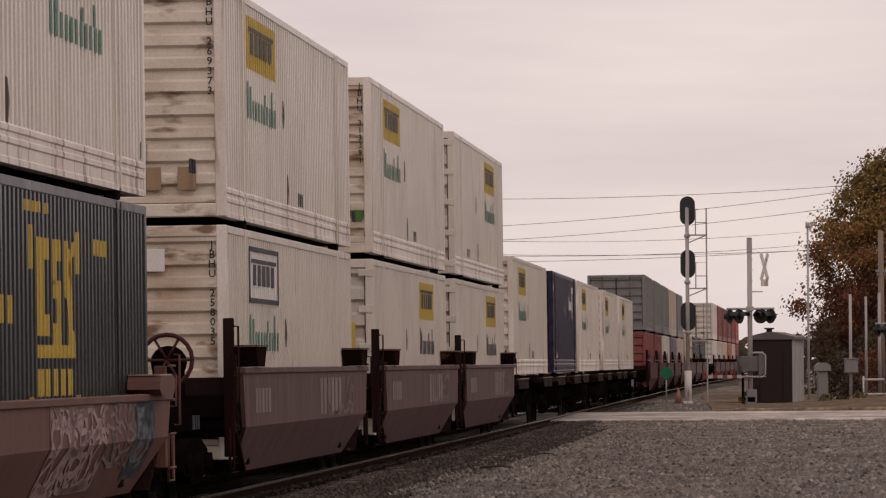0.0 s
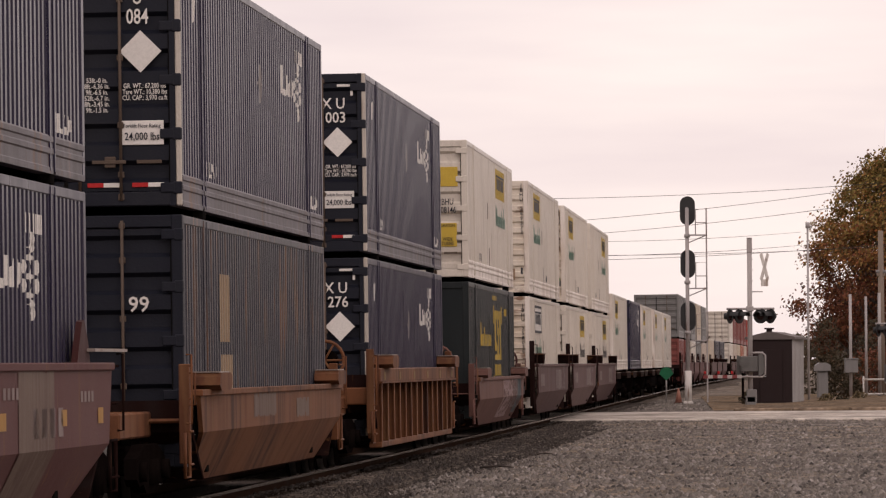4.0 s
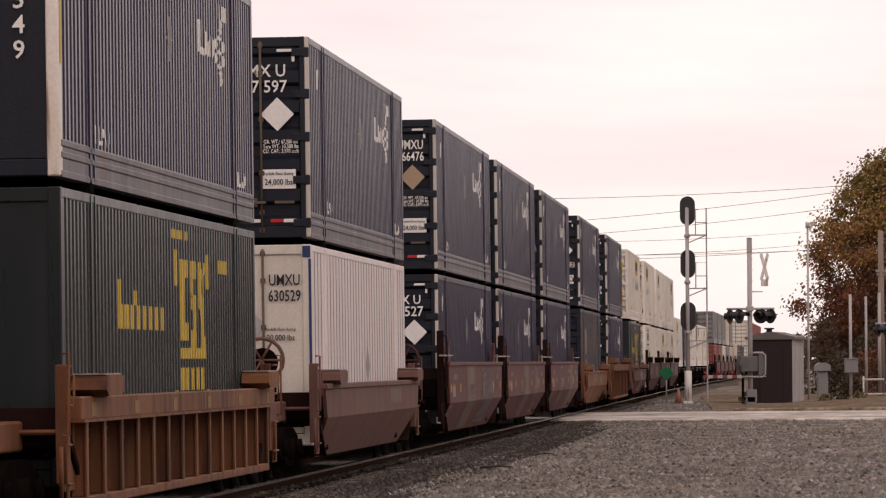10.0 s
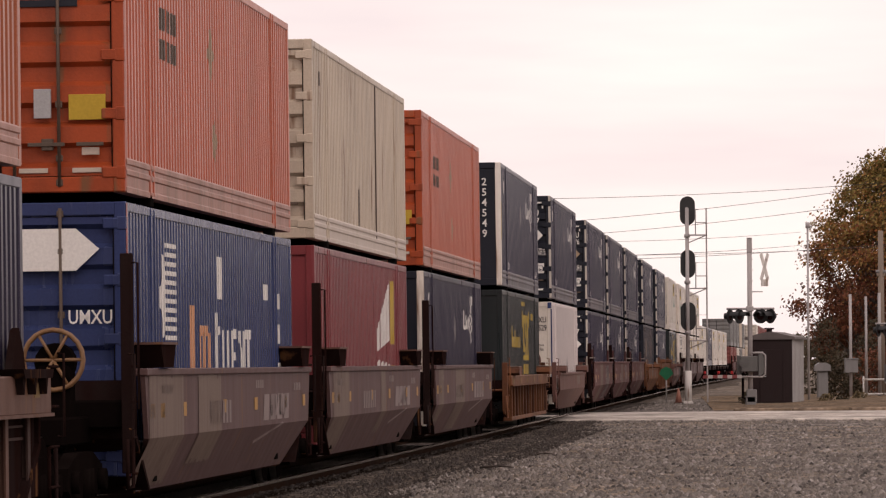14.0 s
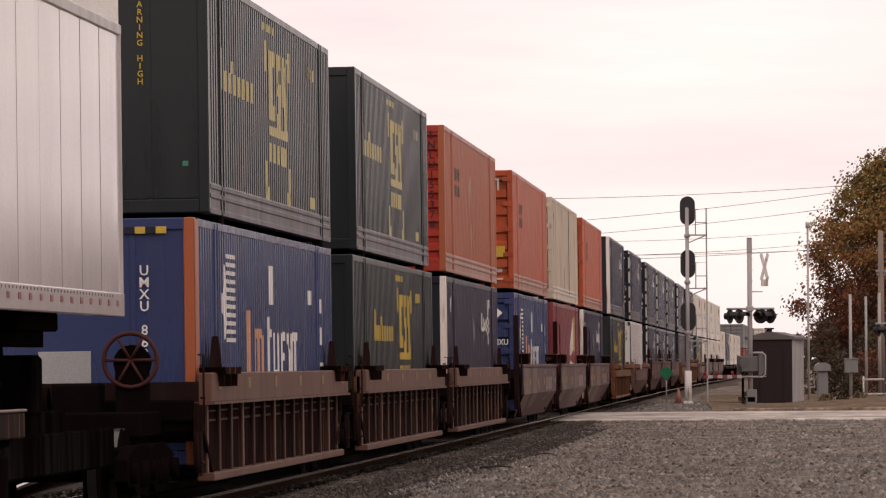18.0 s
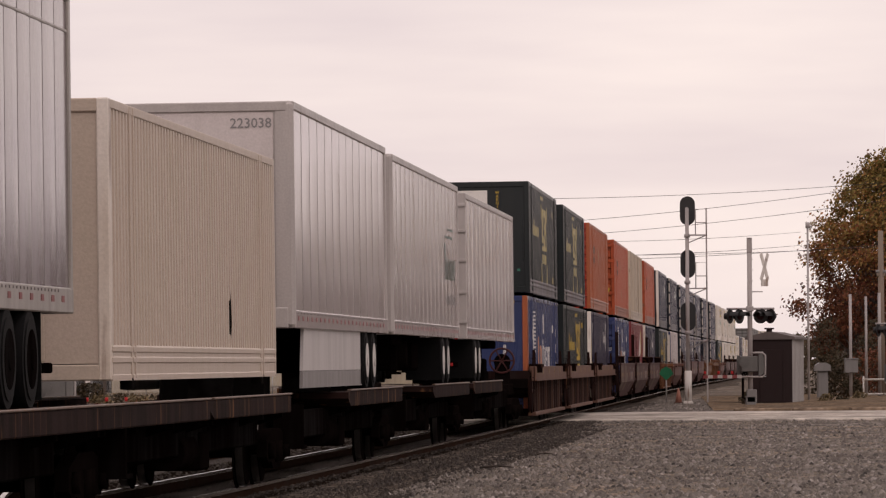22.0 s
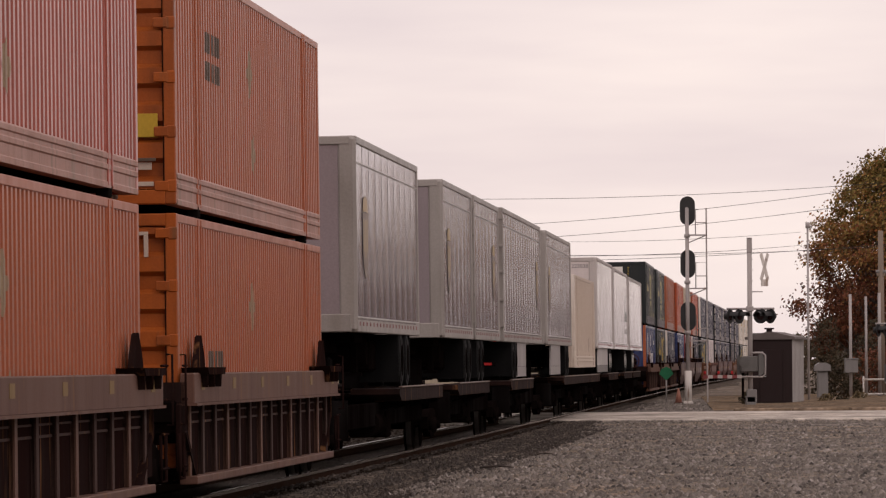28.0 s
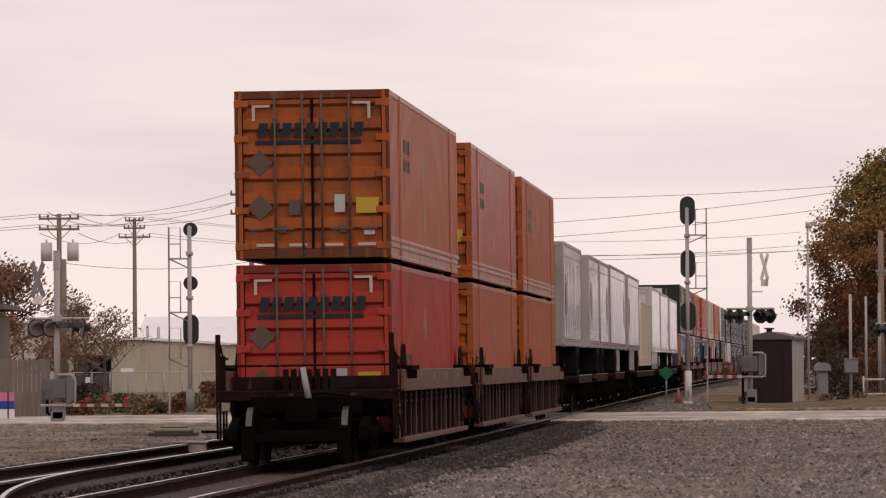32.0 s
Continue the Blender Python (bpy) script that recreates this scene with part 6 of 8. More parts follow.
# five short wells with older sea boxes
for i, (top, low) in enumerate(((GREY_ISO, RED_ISO), (GREY_ISO, RED_ISO), (GREY_ISO, WHITE), (BEIGE, GREY_ISO), (GREY_ISO, CREAM))):
    s = 691.5 + 16.0 * i
    well(s, L40, "smooth", WELL_RED, rear_truck=i == 0, gap=(1.8, 1.7), group="short wells")
    container("weathered grey corrugated sea container" if top is GREY_ISO else "weathered beige corrugated sea container", s, 0.36 + 2.59, L40, top, top, "door", H=2.59, fine=False)
    container("weathered corrugated sea container", s, 0.36, L40, low, low, "door", H=2.59, fine=False)
for i, (top, low) in enumerate(((None, BEIGE), (None, GREYBLUE), (None, GREYBLUE), (WHITE, WHITE), (RED_ISO, CREAM), (RED_ISO, BEIGE), (RED_ISO, ORANGE), (RED_ISO, CREAM), (REDORANGE, RED_ISO))):
    s = 776.0 + 19.3 * i + (20 if i > 2 else 0)
    well(s, L53, "smooth", WELL_BROWN, rear_truck=i % 3 == 0, gap=(1.6, 1.5), group="far wells")
    if top:
        container("brick red corrugated steel container" if top is not WHITE else "white corrugated steel container", s, HIGH, L53, top, top, "door", fine=False)
    container("weathered corrugated steel container", s, LOW, L53, low, low, "door", fine=False)


# ---- ground, track, road ----
def lateral(x, y):
    """Metres to the right of the main track's centre line."""
    return x - float(np.interp(y, LY, LX))


def ground_h(x, y):
    z = -0.16 + 0.05 * noise.noise((x * 0.12, y * 0.05, 1.3)) + 0.03 * noise.noise((x * 0.6, y * 0.3, 7.1))
    if 20 < y < 700:
        d = lateral(x, y)
        if -6.4 < d < 1.9:
            z = -0.36
        elif 1.9 <= d < 2.6:
            z -= 0.2 * (2.6 - d) / 0.7
    if 145.5 < y < 168:
        z = -0.3
    elif 138 < y <= 145.5:
        z = z * 0.4 - 0.05
    return z


xs = [-3000, -1200, -500, -200, -90, -50] + [-30 + 0.4 * i for i in range(165)] + [40, 60, 110, 250, 600, 1300, 3000]
ys = [-700, -300, -100, 0, 30, 45] + [52 + 0.6 * i for i in range(240)] + [200 + 4 * i for i in range(30)] + [340, 420, 600, 900, 1500, 2600, 4600]
gv, gf = [], []
for y in ys:
    for x in xs:
        gv.append((x, y, ground_h(x, y)))
nx = len(xs)
for j in range(len(ys) - 1):
    for i in range(nx - 1):
        gf.append((j * nx + i, j * nx + i + 1, (j + 1) * nx + i + 1, (j + 1) * nx + i))
gm = bpy.data.meshes.new("ground")
gm.from_pydata(gv, [], gf)
gm.materials.append(GRAVEL)
gm.polygons.foreach_set("use_smooth", [True] * len(gf))
tagged(new("ground", gm), "grey gravel yard with tan worn patches", "ground", kind="structure")


def ribbon(prof, s0, s1, step, off=0.0):
    """Sweeps an open outline (lateral, height) along the line of the track."""
    g = Geo()
    rows = []
    s = s0
    while s <= s1:
        o = off(s) if callable(off) else off
        rows.append([line(s, o + a, b) for a, b in prof])
        s += step
    for r, q in zip(rows, rows[1:]):
        for i in range(len(prof) - 1):
            g.face([r[i], r[i + 1], q[i + 1], q[i]])
    return g


def rail(off, sg, s0, s1, step=8, label="worn steel rail with a bright polished head"):
    r = thing("rail", label, "rail", "rails", kind="structure")
    part("rail_head", ribbon([(sg - 0.036, -0.045), (sg - 0.034, -0.006), (sg - 0.026, 0), (sg + 0.026, 0), (sg + 0.034, -0.006), (sg + 0.036, -0.045)], s0, s1, step, off), RAIL_TOP, r)
    part("rail_web", ribbon([(sg - 0.07, -0.18), (sg - 0.01, -0.15), (sg - 0.01, -0.035), (sg + 0.01, -0.035), (sg + 0.01, -0.15), (sg + 0.07, -0.18)], s0, s1, step, off), RAIL_SIDE, r)


def crossover(s):
    """The turnout's curve leaves the second track towards the main one as it nears."""
    return -3.75 + 0.0042 * max(0.0, 4.0 - s) ** 2


for off in (0.0, -3.75):
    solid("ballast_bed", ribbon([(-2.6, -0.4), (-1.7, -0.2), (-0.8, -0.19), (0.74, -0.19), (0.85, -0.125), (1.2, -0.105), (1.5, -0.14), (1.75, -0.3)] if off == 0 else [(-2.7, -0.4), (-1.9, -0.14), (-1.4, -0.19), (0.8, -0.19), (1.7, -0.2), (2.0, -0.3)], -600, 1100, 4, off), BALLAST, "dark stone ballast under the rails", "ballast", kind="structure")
    for sg in (-0.755, 0.755):
        rail(off, sg, -600, 1100)
solid("ballast_shoulder", ribbon([(1.0, -0.135), (1.6, -0.11), (2.2, -0.125), (2.7, -0.15), (3.2, -0.3)], -100, 500, 0.6, lambda s: -0.25 + 0.4 * noise.noise((s * 0.13, 4, 0)) + 0.3 * noise.noise((s * 0.7, 7, 0))), SHOULDER, "dusty brown ballast spilling onto the yard", "ballast", kind="structure")
for sg in (-0.755, 0.755):
    rail(crossover, sg, -24, 6, 1.5, "rusty curved switch rail beside the straight rails")
# road with a kerb, and the verge beyond it
road = thing("road", "pale worn concrete road across the tracks", "road", kind="structure")
for i in range(24):
    part("slab", Geo().box(-108 + 9 * i + 0.01, 146.4, -0.4, -99 + 9 * i - 0.01, 157.0, -0.07 - 0.004 * (i % 3), 0.02), CONCRETE, road)
    part("slab", Geo().box(-104 + 9 * i + 0.01, 157.02, -0.4, -95 + 9 * i - 0.01, 167.6, -0.06 - 0.004 * (i % 2), 0.02), CONCRETE, road)
KERB = ground_mat("weathered_kerb", ((0.2, 0.15, 0.11), (0.3, 0.23, 0.17), (0.25, 0.18, 0.12)), 5, 0.6, 0.3)
kerb = thing("kerb", "weathered brown concrete kerb stones", "kerb", kind="structure")
for i in range(24):
    part("kerb_stone", lambda: Geo().box(0, 0, 0, 1.95, 0.35, 0.2, 0.03), KERB, kerb, m=Matrix.Translation((9.9 + 2 * i, 171.4, -0.2)), key="kerbstone")
vg, vr = Geo(), []
for j in range(26):
    y = 172 + 1.6 * 1.115 ** j * j ** 0.35 if j else 171.8
    vr.append([(9.2 + 0.045 * (y - 171) + i * 1.6 + (0.5 * noise.noise((i, j, 3)) if i == 0 else 0), y, -0.09 + 0.06 * noise.noise((i * 0.7, y * 0.13, 5)) + 0.12 * min(1, max(0, (i - 1) / 5))) for i in range(34)])
for r, q in zip(vr, vr[1:]):
    for i in range(33):
        vg.face([r[i], r[i + 1], q[i + 1], q[i]], True)
solid("verge", vg, DIRT, "dry tan dirt verge with sparse weeds", "ground", kind="structure")
vg = Geo()
for j in range(30):
    for i in range(26):
        q = [(-60 + (i + a) * 2.0, 168 + (j + b) * 5.0) for a, b in ((0, 0), (1, 0), (1, 1), (0, 1))]
        if all(lateral(x, y) < -6.2 for x, y in q):
            vg.face([(x, y, -0.1 + 0.06 * noise.noise((x * 0.3, y * 0.1, 9))) for x, y in q], True)
solid("verge", vg, ground_mat("weedy_dirt", ((0.12, 0.095, 0.075), (0.21, 0.165, 0.12), (0.16, 0.12, 0.07)), 3.0, 0.12), "dull weedy ground beside the track", "ground", kind="structure")


# ---- signals and crossing gear ----
MAST = paint("weathered_silver_mast", (0.36, 0.33, 0.32), 0.5, 0.5, rust=0.05)
MAST_WHITE = paint("worn_white_base", (0.66, 0.62, 0.58), 0.5, 0.4, rust=0.1)
BLACK = paint("matt_black_metal", (0.012, 0.012, 0.013), 0.6, 0.2)
GREYBOX = paint("grey_case_paint", (0.2, 0.19, 0.185), 0.5, 0.4)
GATE_R, GATE_W = plain("worn_gate_red", (0.2, 0.05, 0.05)), plain("worn_gate_white", (0.4, 0.36, 0.34))
LENS_PALE = plain("pale_flasher_lens", (0.2, 0.16, 0.15), 0.3)
LENS = plain("dark_lens", (0.03, 0.012, 0.012), 0.15)


def capsule(cx, y, cz, w, h, t, n=10):
    """An upright plate with round ends."""
    r = w / 2
    pts = [(cx + r * math.cos(a), cz + (h / 2 - r) + r * math.sin(a)) for a in [math.pi * i / n for i in range(n + 1)]]
    pts += [(cx + r * math.cos(a), cz - (h / 2 - r) + r * math.sin(a)) for a in [math.pi + math.pi * i / n for i in range(n + 1)]]
    return Geo().prism(pts, "y", y, y + t)


def signal(x, y, z, heads, ladder, base_white, label):
    """A tall mast with signal heads seen from their backs and a climbing ladder. heads: (height, width, height of plate)."""
    top = heads[0][0]
    m = thing("signal_mast", label, "railway signal", "railway signals", pose(x, y, z))
    part("mast", Geo().rod((0, 0, 0), (0, 0, top + 0.1), 0.085, 14, 0.075), MAST, m)
    for k in (0.36, 0.62, 0.86):
        part("collar", Geo().rod((0, 0, top * k), (0, 0, top * k + 0.14), 0.125, 12), MAST, m)
    part("base_sleeve", Geo().rod((0, 0, 0.02), (0, 0, 1.35 if base_white else 0.9), 0.15, 14).box(-0.19, -0.19, 0.0, 0.19, 0.19, 0.1, 0.02), MAST_WHITE if base_white else GREYBOX, m)
    for hz, w, h in heads:
        hd = part("signal_head", capsule(0.03, 0.12, hz, w, h, 0.05), BLACK, m)
        part("lamp_case", Geo().box(-0.16, 0.17, hz - h * 0.38, 0.2, 0.42, hz + h * 0.38, 0.03), BLACK, hd)
        part("bracket", Geo().rod((0, 0, hz - 0.1), (0, 0.14, hz - 0.1), 0.05).rod((0, 0, hz + 0.1), (0, 0.14, hz + 0.1), 0.05), MAST, hd)
        for k in (-0.3, 0, 0.3):
            if h > 0.8 or k == 0:
                part("visor", Geo().rod((0.02, 0.42, hz + k * h), (0.02, 0.7, hz + k * h - 0.03), 0.12, 12, caps=False), BLACK, hd)
    lx, w = ladder, 0.3
    part("ladder", Geo().box(lx - 0.02, -0.05, 0.05, lx + 0.02, 0.0, top + 0.1), MAST, m)
    part("ladder", Geo().box(lx - 0.02, 0.32, 0.05, lx + 0.02, 0.37, top + 0.1), MAST, m)
    for i in range(int(top / 0.32)):
        part("rung", lambda: Geo().rod((0, -0.03, 0), (0, 0.35, 0), 0.012, 6), MAST, m, m=Matrix.Translation((lx, 0, 0.3 + 0.32 * i)), key=("rung", 1))
    sg = 1 if lx > 0 else -1
    for hz, _, h in heads:
        z0 = hz - 1.0
        part("platform", Geo().box(min(0.08 * sg, lx), -0.2, z0 - 0.03, max(0.08 * sg, lx), 0.25, z0 + 0.02).rod((0.05 * sg, 0, z0 - 0.32), (lx * 0.95, 0, z0 - 0.02), 0.022), MAST, m)
        a, b = sorted((lx * 0.98, lx * 0.42))
        part("guard_rail", Geo().pipe([(a, -0.2, z0), (a, -0.2, z0 + 1.05), (b, -0.2, z0 + 1.05), (b, -0.2, z0)], 0.022).pipe([(a, -0.2, z0 + 0.5), (b, -0.2, z0 + 0.5)], 0.02), MAST, m)
    return m


signal(9.98, 205.0, -0.12, ((7.9, 0.62, 1.18), (5.72, 0.6, 1.16), (3.58, 0.62, 1.18)), 0.8, True, "silver railway signal mast with three black heads and ladder")
signal(-8.75, 173.0, -0.12, ((6.4, 0.5, 0.5), (4.55, 0.5, 0.5), (2.95, 0.54, 1.05)), -0.72, False, "silver railway signal mast with round black heads and ladder")


GATEBOX = paint("weathered_gate_case", (0.13, 0.125, 0.12), 0.6, 0.5, spec=0.2)


def crossing(x, y, z, side, tall, flash_z, xb_z, arm, label):
    """A crossing mast with flashers, crossbuck and gate; side +1: crossbuck to the right of the mast."""
    m = thing("crossing_signal", label, "crossing signal", "crossing signals", pose(x, y, z))
    part("mast", Geo().rod((0, 0, 0), (0, 0, tall), 0.095, 14).rod((0, 0, tall), (0, 0, tall + 0.03), 0.11, 14).box(-0.1, -0.1, tall - 0.55, 0.1, 0.1, tall, 0.02), MAST, m)
    part("base", Geo().box(-0.2, -0.2, 0, 0.2, 0.2, 0.35, 0.03), GREYBOX, m)
    part("cross_arm", Geo().rod((-0.9, 0, flash_z + 0.28), (0.95, 0, flash_z + 0.28), 0.045, 8).box(-0.14, -0.14, flash_z + 0.18, 0.14, 0.14, flash_z + 0.38, 0.02), MAST, m)
    for cx, turn in ((-0.78, 62), (-0.42, 50), (0.42, -25), (0.8, -50)) if side > 0 else ((-0.62, 14), (-0.18, 14), (0.45, -75), (0.8, -75)):
        mm = pose(cx, 0, flash_z, 0, 0, turn)
        f = part("flasher", Geo().rod((0, -0.03, 0), (0, 0.0, 0), 0.29, 24).rod((0, 0, 0), (0, 0.2, 0), 0.13, 16).rod((0, 0, 0.12), (0, 0, 0.3), 0.03), BLACK, m, m=mm)
        part("hood", Geo().prism([(0.17 * math.cos(a), 0.17 * math.sin(a)) for a in [math.pi * i / 10 for i in range(11)]] + [(0.15 * math.cos(a), 0.15 * math.sin(a)) for a in [math.pi * (10 - i) / 10 for i in range(11)]], "y", -0.42, -0.03), BLACK, f)
        part("lens", Geo().rod((0, -0.05, 0), (0, -0.03, 0), 0.15 if side > 0 else 0.24, 20), LENS if side > 0 else LENS_PALE, f)
    for a in (-58, 58):
        part("crossbuck_blade", Geo().box(-0.62, -0.012, -0.115, 0.62, 0.012, 0.115, 0.006), MAST_WHITE if side > 0 else GREYBOX, m, m=pose(side * 0.58, 0.02 * (1 if a > 0 else -1), xb_z, 0, 0, 62) @ pose(0, 0, 0, 0, a, 0))
    for k in range(4):
        part("bracket", Geo().rod((0, 0, xb_z + 0.3 - 0.42 * k), (side * (0.12 if k < 3 else 0.5), 0, xb_z + 0.3 - 0.42 * k), 0.02), MAST, m)
    part("track_count_sign", Geo().box(side * 0.58 - 0.14, -0.01, xb_z - 0.75, side * 0.58 + 0.14, 0.01, xb_z - 0.48, 0.004), MAST_WHITE, m)
    part("gate_box", Geo().box(-0.36, -0.3, flash_z - 2.15, 0.3, 0.25, flash_z - 1.55, 0.03).rod((-0.4, 0, flash_z - 1.85), (0.5, 0, flash_z - 1.85), 0.09, 12), GATEBOX, m)
    part("counterweight", Geo().prism([(0.3, flash_z - 2.35), (0.52, flash_z - 2.2), (0.52, flash_z - 1.6), (0.42, flash_z - 1.45), (0.3, flash_z - 1.5)], "y", -0.36, -0.22), GATEBOX, m)
    part("counterweight", Geo().prism([(-0.5, flash_z - 2.3), (-0.3, flash_z - 2.4), (-0.25, flash_z - 1.6), (-0.5, flash_z - 1.5)], "y", 0.2, 0.36), GATEBOX, m)
    part("drive_disc", Geo().rod((-0.24, -0.32, flash_z - 1.8), (-0.24, -0.27, flash_z - 1.8), 0.2, 20).rod((-0.24, -0.36, flash_z - 1.8), (-0.24, -0.3, flash_z - 1.8), 0.1, 12), GATEBOX, m)
    part("support_bracket", Geo().pipe([(0.05, -0.3, flash_z - 1.42), (0.45, -0.3, flash_z - 1.42), (0.56, -0.3, flash_z - 1.52), (0.56, -0.3, flash_z - 2.25), (0.45, -0.3, flash_z - 2.35), (-0.5, -0.3, flash_z - 2.35)], 0.04, 8), MAST, m)
    part("junction_box", Geo().box(-0.16, -0.2, 0.1, 0.24, 0.1, 0.62, 0.03), GREYBOX, m)
    part("conduit", Geo().pipe([(-0.3, -0.12, flash_z - 2.2), (-0.3, -0.12, 0.3), (-0.1, -0.12, 0.2)], 0.05, 8), TRUCK, m)
    ax0, ax1 = arm
    n = 8
    for i in range(n):
        a, b = ax0 + (ax1 - ax0) * i / n, ax0 + (ax1 - ax0) * (i + 1) / n
        part("gate_arm_band", Geo().box(min(a, b), -0.4, flash_z - 2.4, max(a, b), -0.36, flash_z - (2.27 if side > 0 else 2.31)), GATE_R if i % 2 else GATE_W, m)
    for k in (0.25, 0.6, 0.95):
        part("gate_lamp", Geo().rod((ax0 + (ax1 - ax0) * k, -0.38, flash_z - 2.24), (ax0 + (ax1 - ax0) * k, -0.38, flash_z - 2.12), 0.05, 10), DECAL_R, m)
    return m


crossing(11.85, 194.0, -0.1, 1, 6.45, 3.45, 5.35, (-0.35, -1.85), "tall grey crossing mast with flashers, crossbuck and striped gate")
crossing(-11.75, 152.5, -0.12, -1, 5.2, 2.88, 4.35, (0.5, 2.2), "grey crossing mast with twin flashers, crossbuck and striped gate")

# equipment shed
SHED = paint("dark_brown_shed_panel", (0.022, 0.0125, 0.0125), 0.7, 0.3, spec=0.2)
SHED_R = paint("dull_shed_roof", (0.12, 0.1, 0.095), 0.6, 0.4, spec=0.25)
SHED_S = paint("grey_shed_panel", (0.36, 0.34, 0.33), 0.5, 0.4)
sh = thing("equipment_shed", "small flat metal equipment shed with dark front and grey side", "shed", m=pose(13.27, 204.0, -0.12, 0, 0, -9))
part("front_wall", Geo().box(-0.9, -0.04, 0, 0.9, 0.0, 2.62), SHED, sh)
part("side_wall", Geo().box(0.86, 0, 0, 0.9, 5.4, 2.62), SHED_S, sh)
part("side_wall", Geo().box(-0.9, 0, 0, -0.86, 5.4, 2.62), SHED_S, sh)
part("rear_wall", Geo().box(-0.9, 5.4, 0, 0.9, 5.44, 2.62), SHED_S, sh)
part("roof", Geo().prism([(-1.02, 2.6), (1.02, 2.6), (1.02, 2.7), (0.1, 2.92), (-0.1, 2.92), (-1.02, 2.7)], "y", -0.12, 5.55), SHED_R, sh)
part("roof_vent", Geo().rod((-0.1, 0.8, 2.85), (-0.1, 0.8, 3.02), 0.12, 12).rod((-0.1, 0.8, 3.02), (-0.1, 0.8, 3.08), 0.2, 12), SHED, sh)
d = part("door", Geo().box(-0.42, -0.075, 0.06, 0.5, -0.04, 2.2, 0.01).box(-0.5, -0.06, 0.02, -0.44, -0.04, 2.28).box(0.52, -0.06, 0.02, 0.58, -0.04, 2.28), SHED, sh)
part("handle", Geo().rod((-0.32, -0.12, 1.1), (-0.16, -0.12, 1.1), 0.015), GALV, d)
for k in range(9):
    part("cladding_rib", lambda: Geo().box(0.9, -0.02, 0.02, 0.915, 0.02, 2.58), SHED_S, sh, m=Matrix.Translation((0, 0.3 + 0.6 * k, 0)), key="cladrib")


def post(name, x, y, h, r, mat, label, category, top=None):
    p = thing(name, label, category, m=pose(x, y, -0.12))
    part("pole", Geo().rod((0, 0, 0), (0, 0, h), r, 12, r * 0.8), mat, p)
    if top:
        part("lamp_head", Geo().rod((0, 0, h), (0, 0, h + 0.25), 0.09, 10).rod((0, 0, h + 0.1), (0.2, -0.05, h + 0.06), 0.05), MAST, p)
    return p


WOOD = paint("weathered_pole_timber", (0.2, 0.155, 0.12), 0.85, 0.5, streak=(6, 6, 0.3))
post("antenna_mast", 15.6, 214.5, 7.4, 0.055, MAST, "thin grey antenna mast with a small top lamp", "mast", True)
for x, h, w in ((18.25, 4.7, 0.08), (18.95, 4.6, 0.07), (19.55, 4.75, 0.085)):
    post("pipe_post", x, 225.0, h, w, MAST, "plain grey upright steel post", "post")
cb = thing("meter_box", "grey steel box fixed to a post", "cabinet", m=pose(18.25, 224.8, 1.05))
part("body", Geo().box(-0.3, -0.18, 0, 0.3, 0.12, 0.6, 0.03), GREYBOX, cb)
part("lid", Geo().box(-0.33, -0.21, 0.6, 0.33, 0.14, 0.65, 0.01), GREYBOX, cb)
cb = thing("signal_cabinet", "grey steel trackside cabinet with a peaked cap", "cabinet", m=pose(17.05, 226.0, -0.1))
part("body", Geo().box(-0.24, -0.24, 0, 0.24, 0.24, 1.25, 0.03), GREYBOX, cb)
part("cap", Geo().prism([(-0.36, 1.25), (0.36, 1.25), (0.34, 1.5), (0.15, 1.62), (-0.15, 1.62), (-0.34, 1.5)], "y", -0.4, 0.4), GREYBOX, cb)
part("door", Geo().box(-0.2, -0.26, 0.1, 0.2, -0.24, 1.18, 0.01), GREYBOX, cb)
gr = thing("guard_rail", "white painted pipe guard rail", "railing", m=pose(19.9, 224.2, -0.1))
for z in (0.2, 0.85):
    part("bar", Geo().rod((-1.2, 0, z), (2.4, 0, z), 0.045, 8), MAST_WHITE, gr)
for x in (-1.15, 0.2, 1.5):
    part("post", Geo().rod((x, 0, 0), (x, 0, 1.0), 0.04, 8), MAST_WHITE, gr)
crossing(20.1, 223.0, -0.1, 1, 4.6, 3.05, 4.3, (0.5, 3.0), "grey crossing mast with flashers half hidden by posts")

gs = thing("marker_sign", "small green diamond marker on a thin post", "sign", m=pose(9.35, 211.0, -0.15))
part("post", Geo().rod((0, 0, 0), (0, 0, 1.35), 0.03, 8), MAST, gs)
part("plate", Geo().prism([(-0.3, 1.25), (0, 0.97), (0.3, 1.25), (0.2, 1.45), (0, 1.55), (-0.2, 1.45)], "y", -0.03, 0.0), plain("green_sign_paint", (0.015, 0.16, 0.075), 0.5), gs)
cone = thing("traffic_cone", "faded orange plastic traffic cone", "cone", m=pose(9.72, 208.0, -0.12))
part("cone", Geo().rod((0, 0, 0.04), (0, 0, 0.62), 0.15, 16, 0.03), plain("faded_cone_orange", (0.42, 0.19, 0.14), 0.6), cone)
part("foot", Geo().box(-0.2, -0.2, 0, 0.2, 0.2, 0.04, 0.01), plain("cone_foot", (0.1, 0.04, 0.03), 0.7), cone)

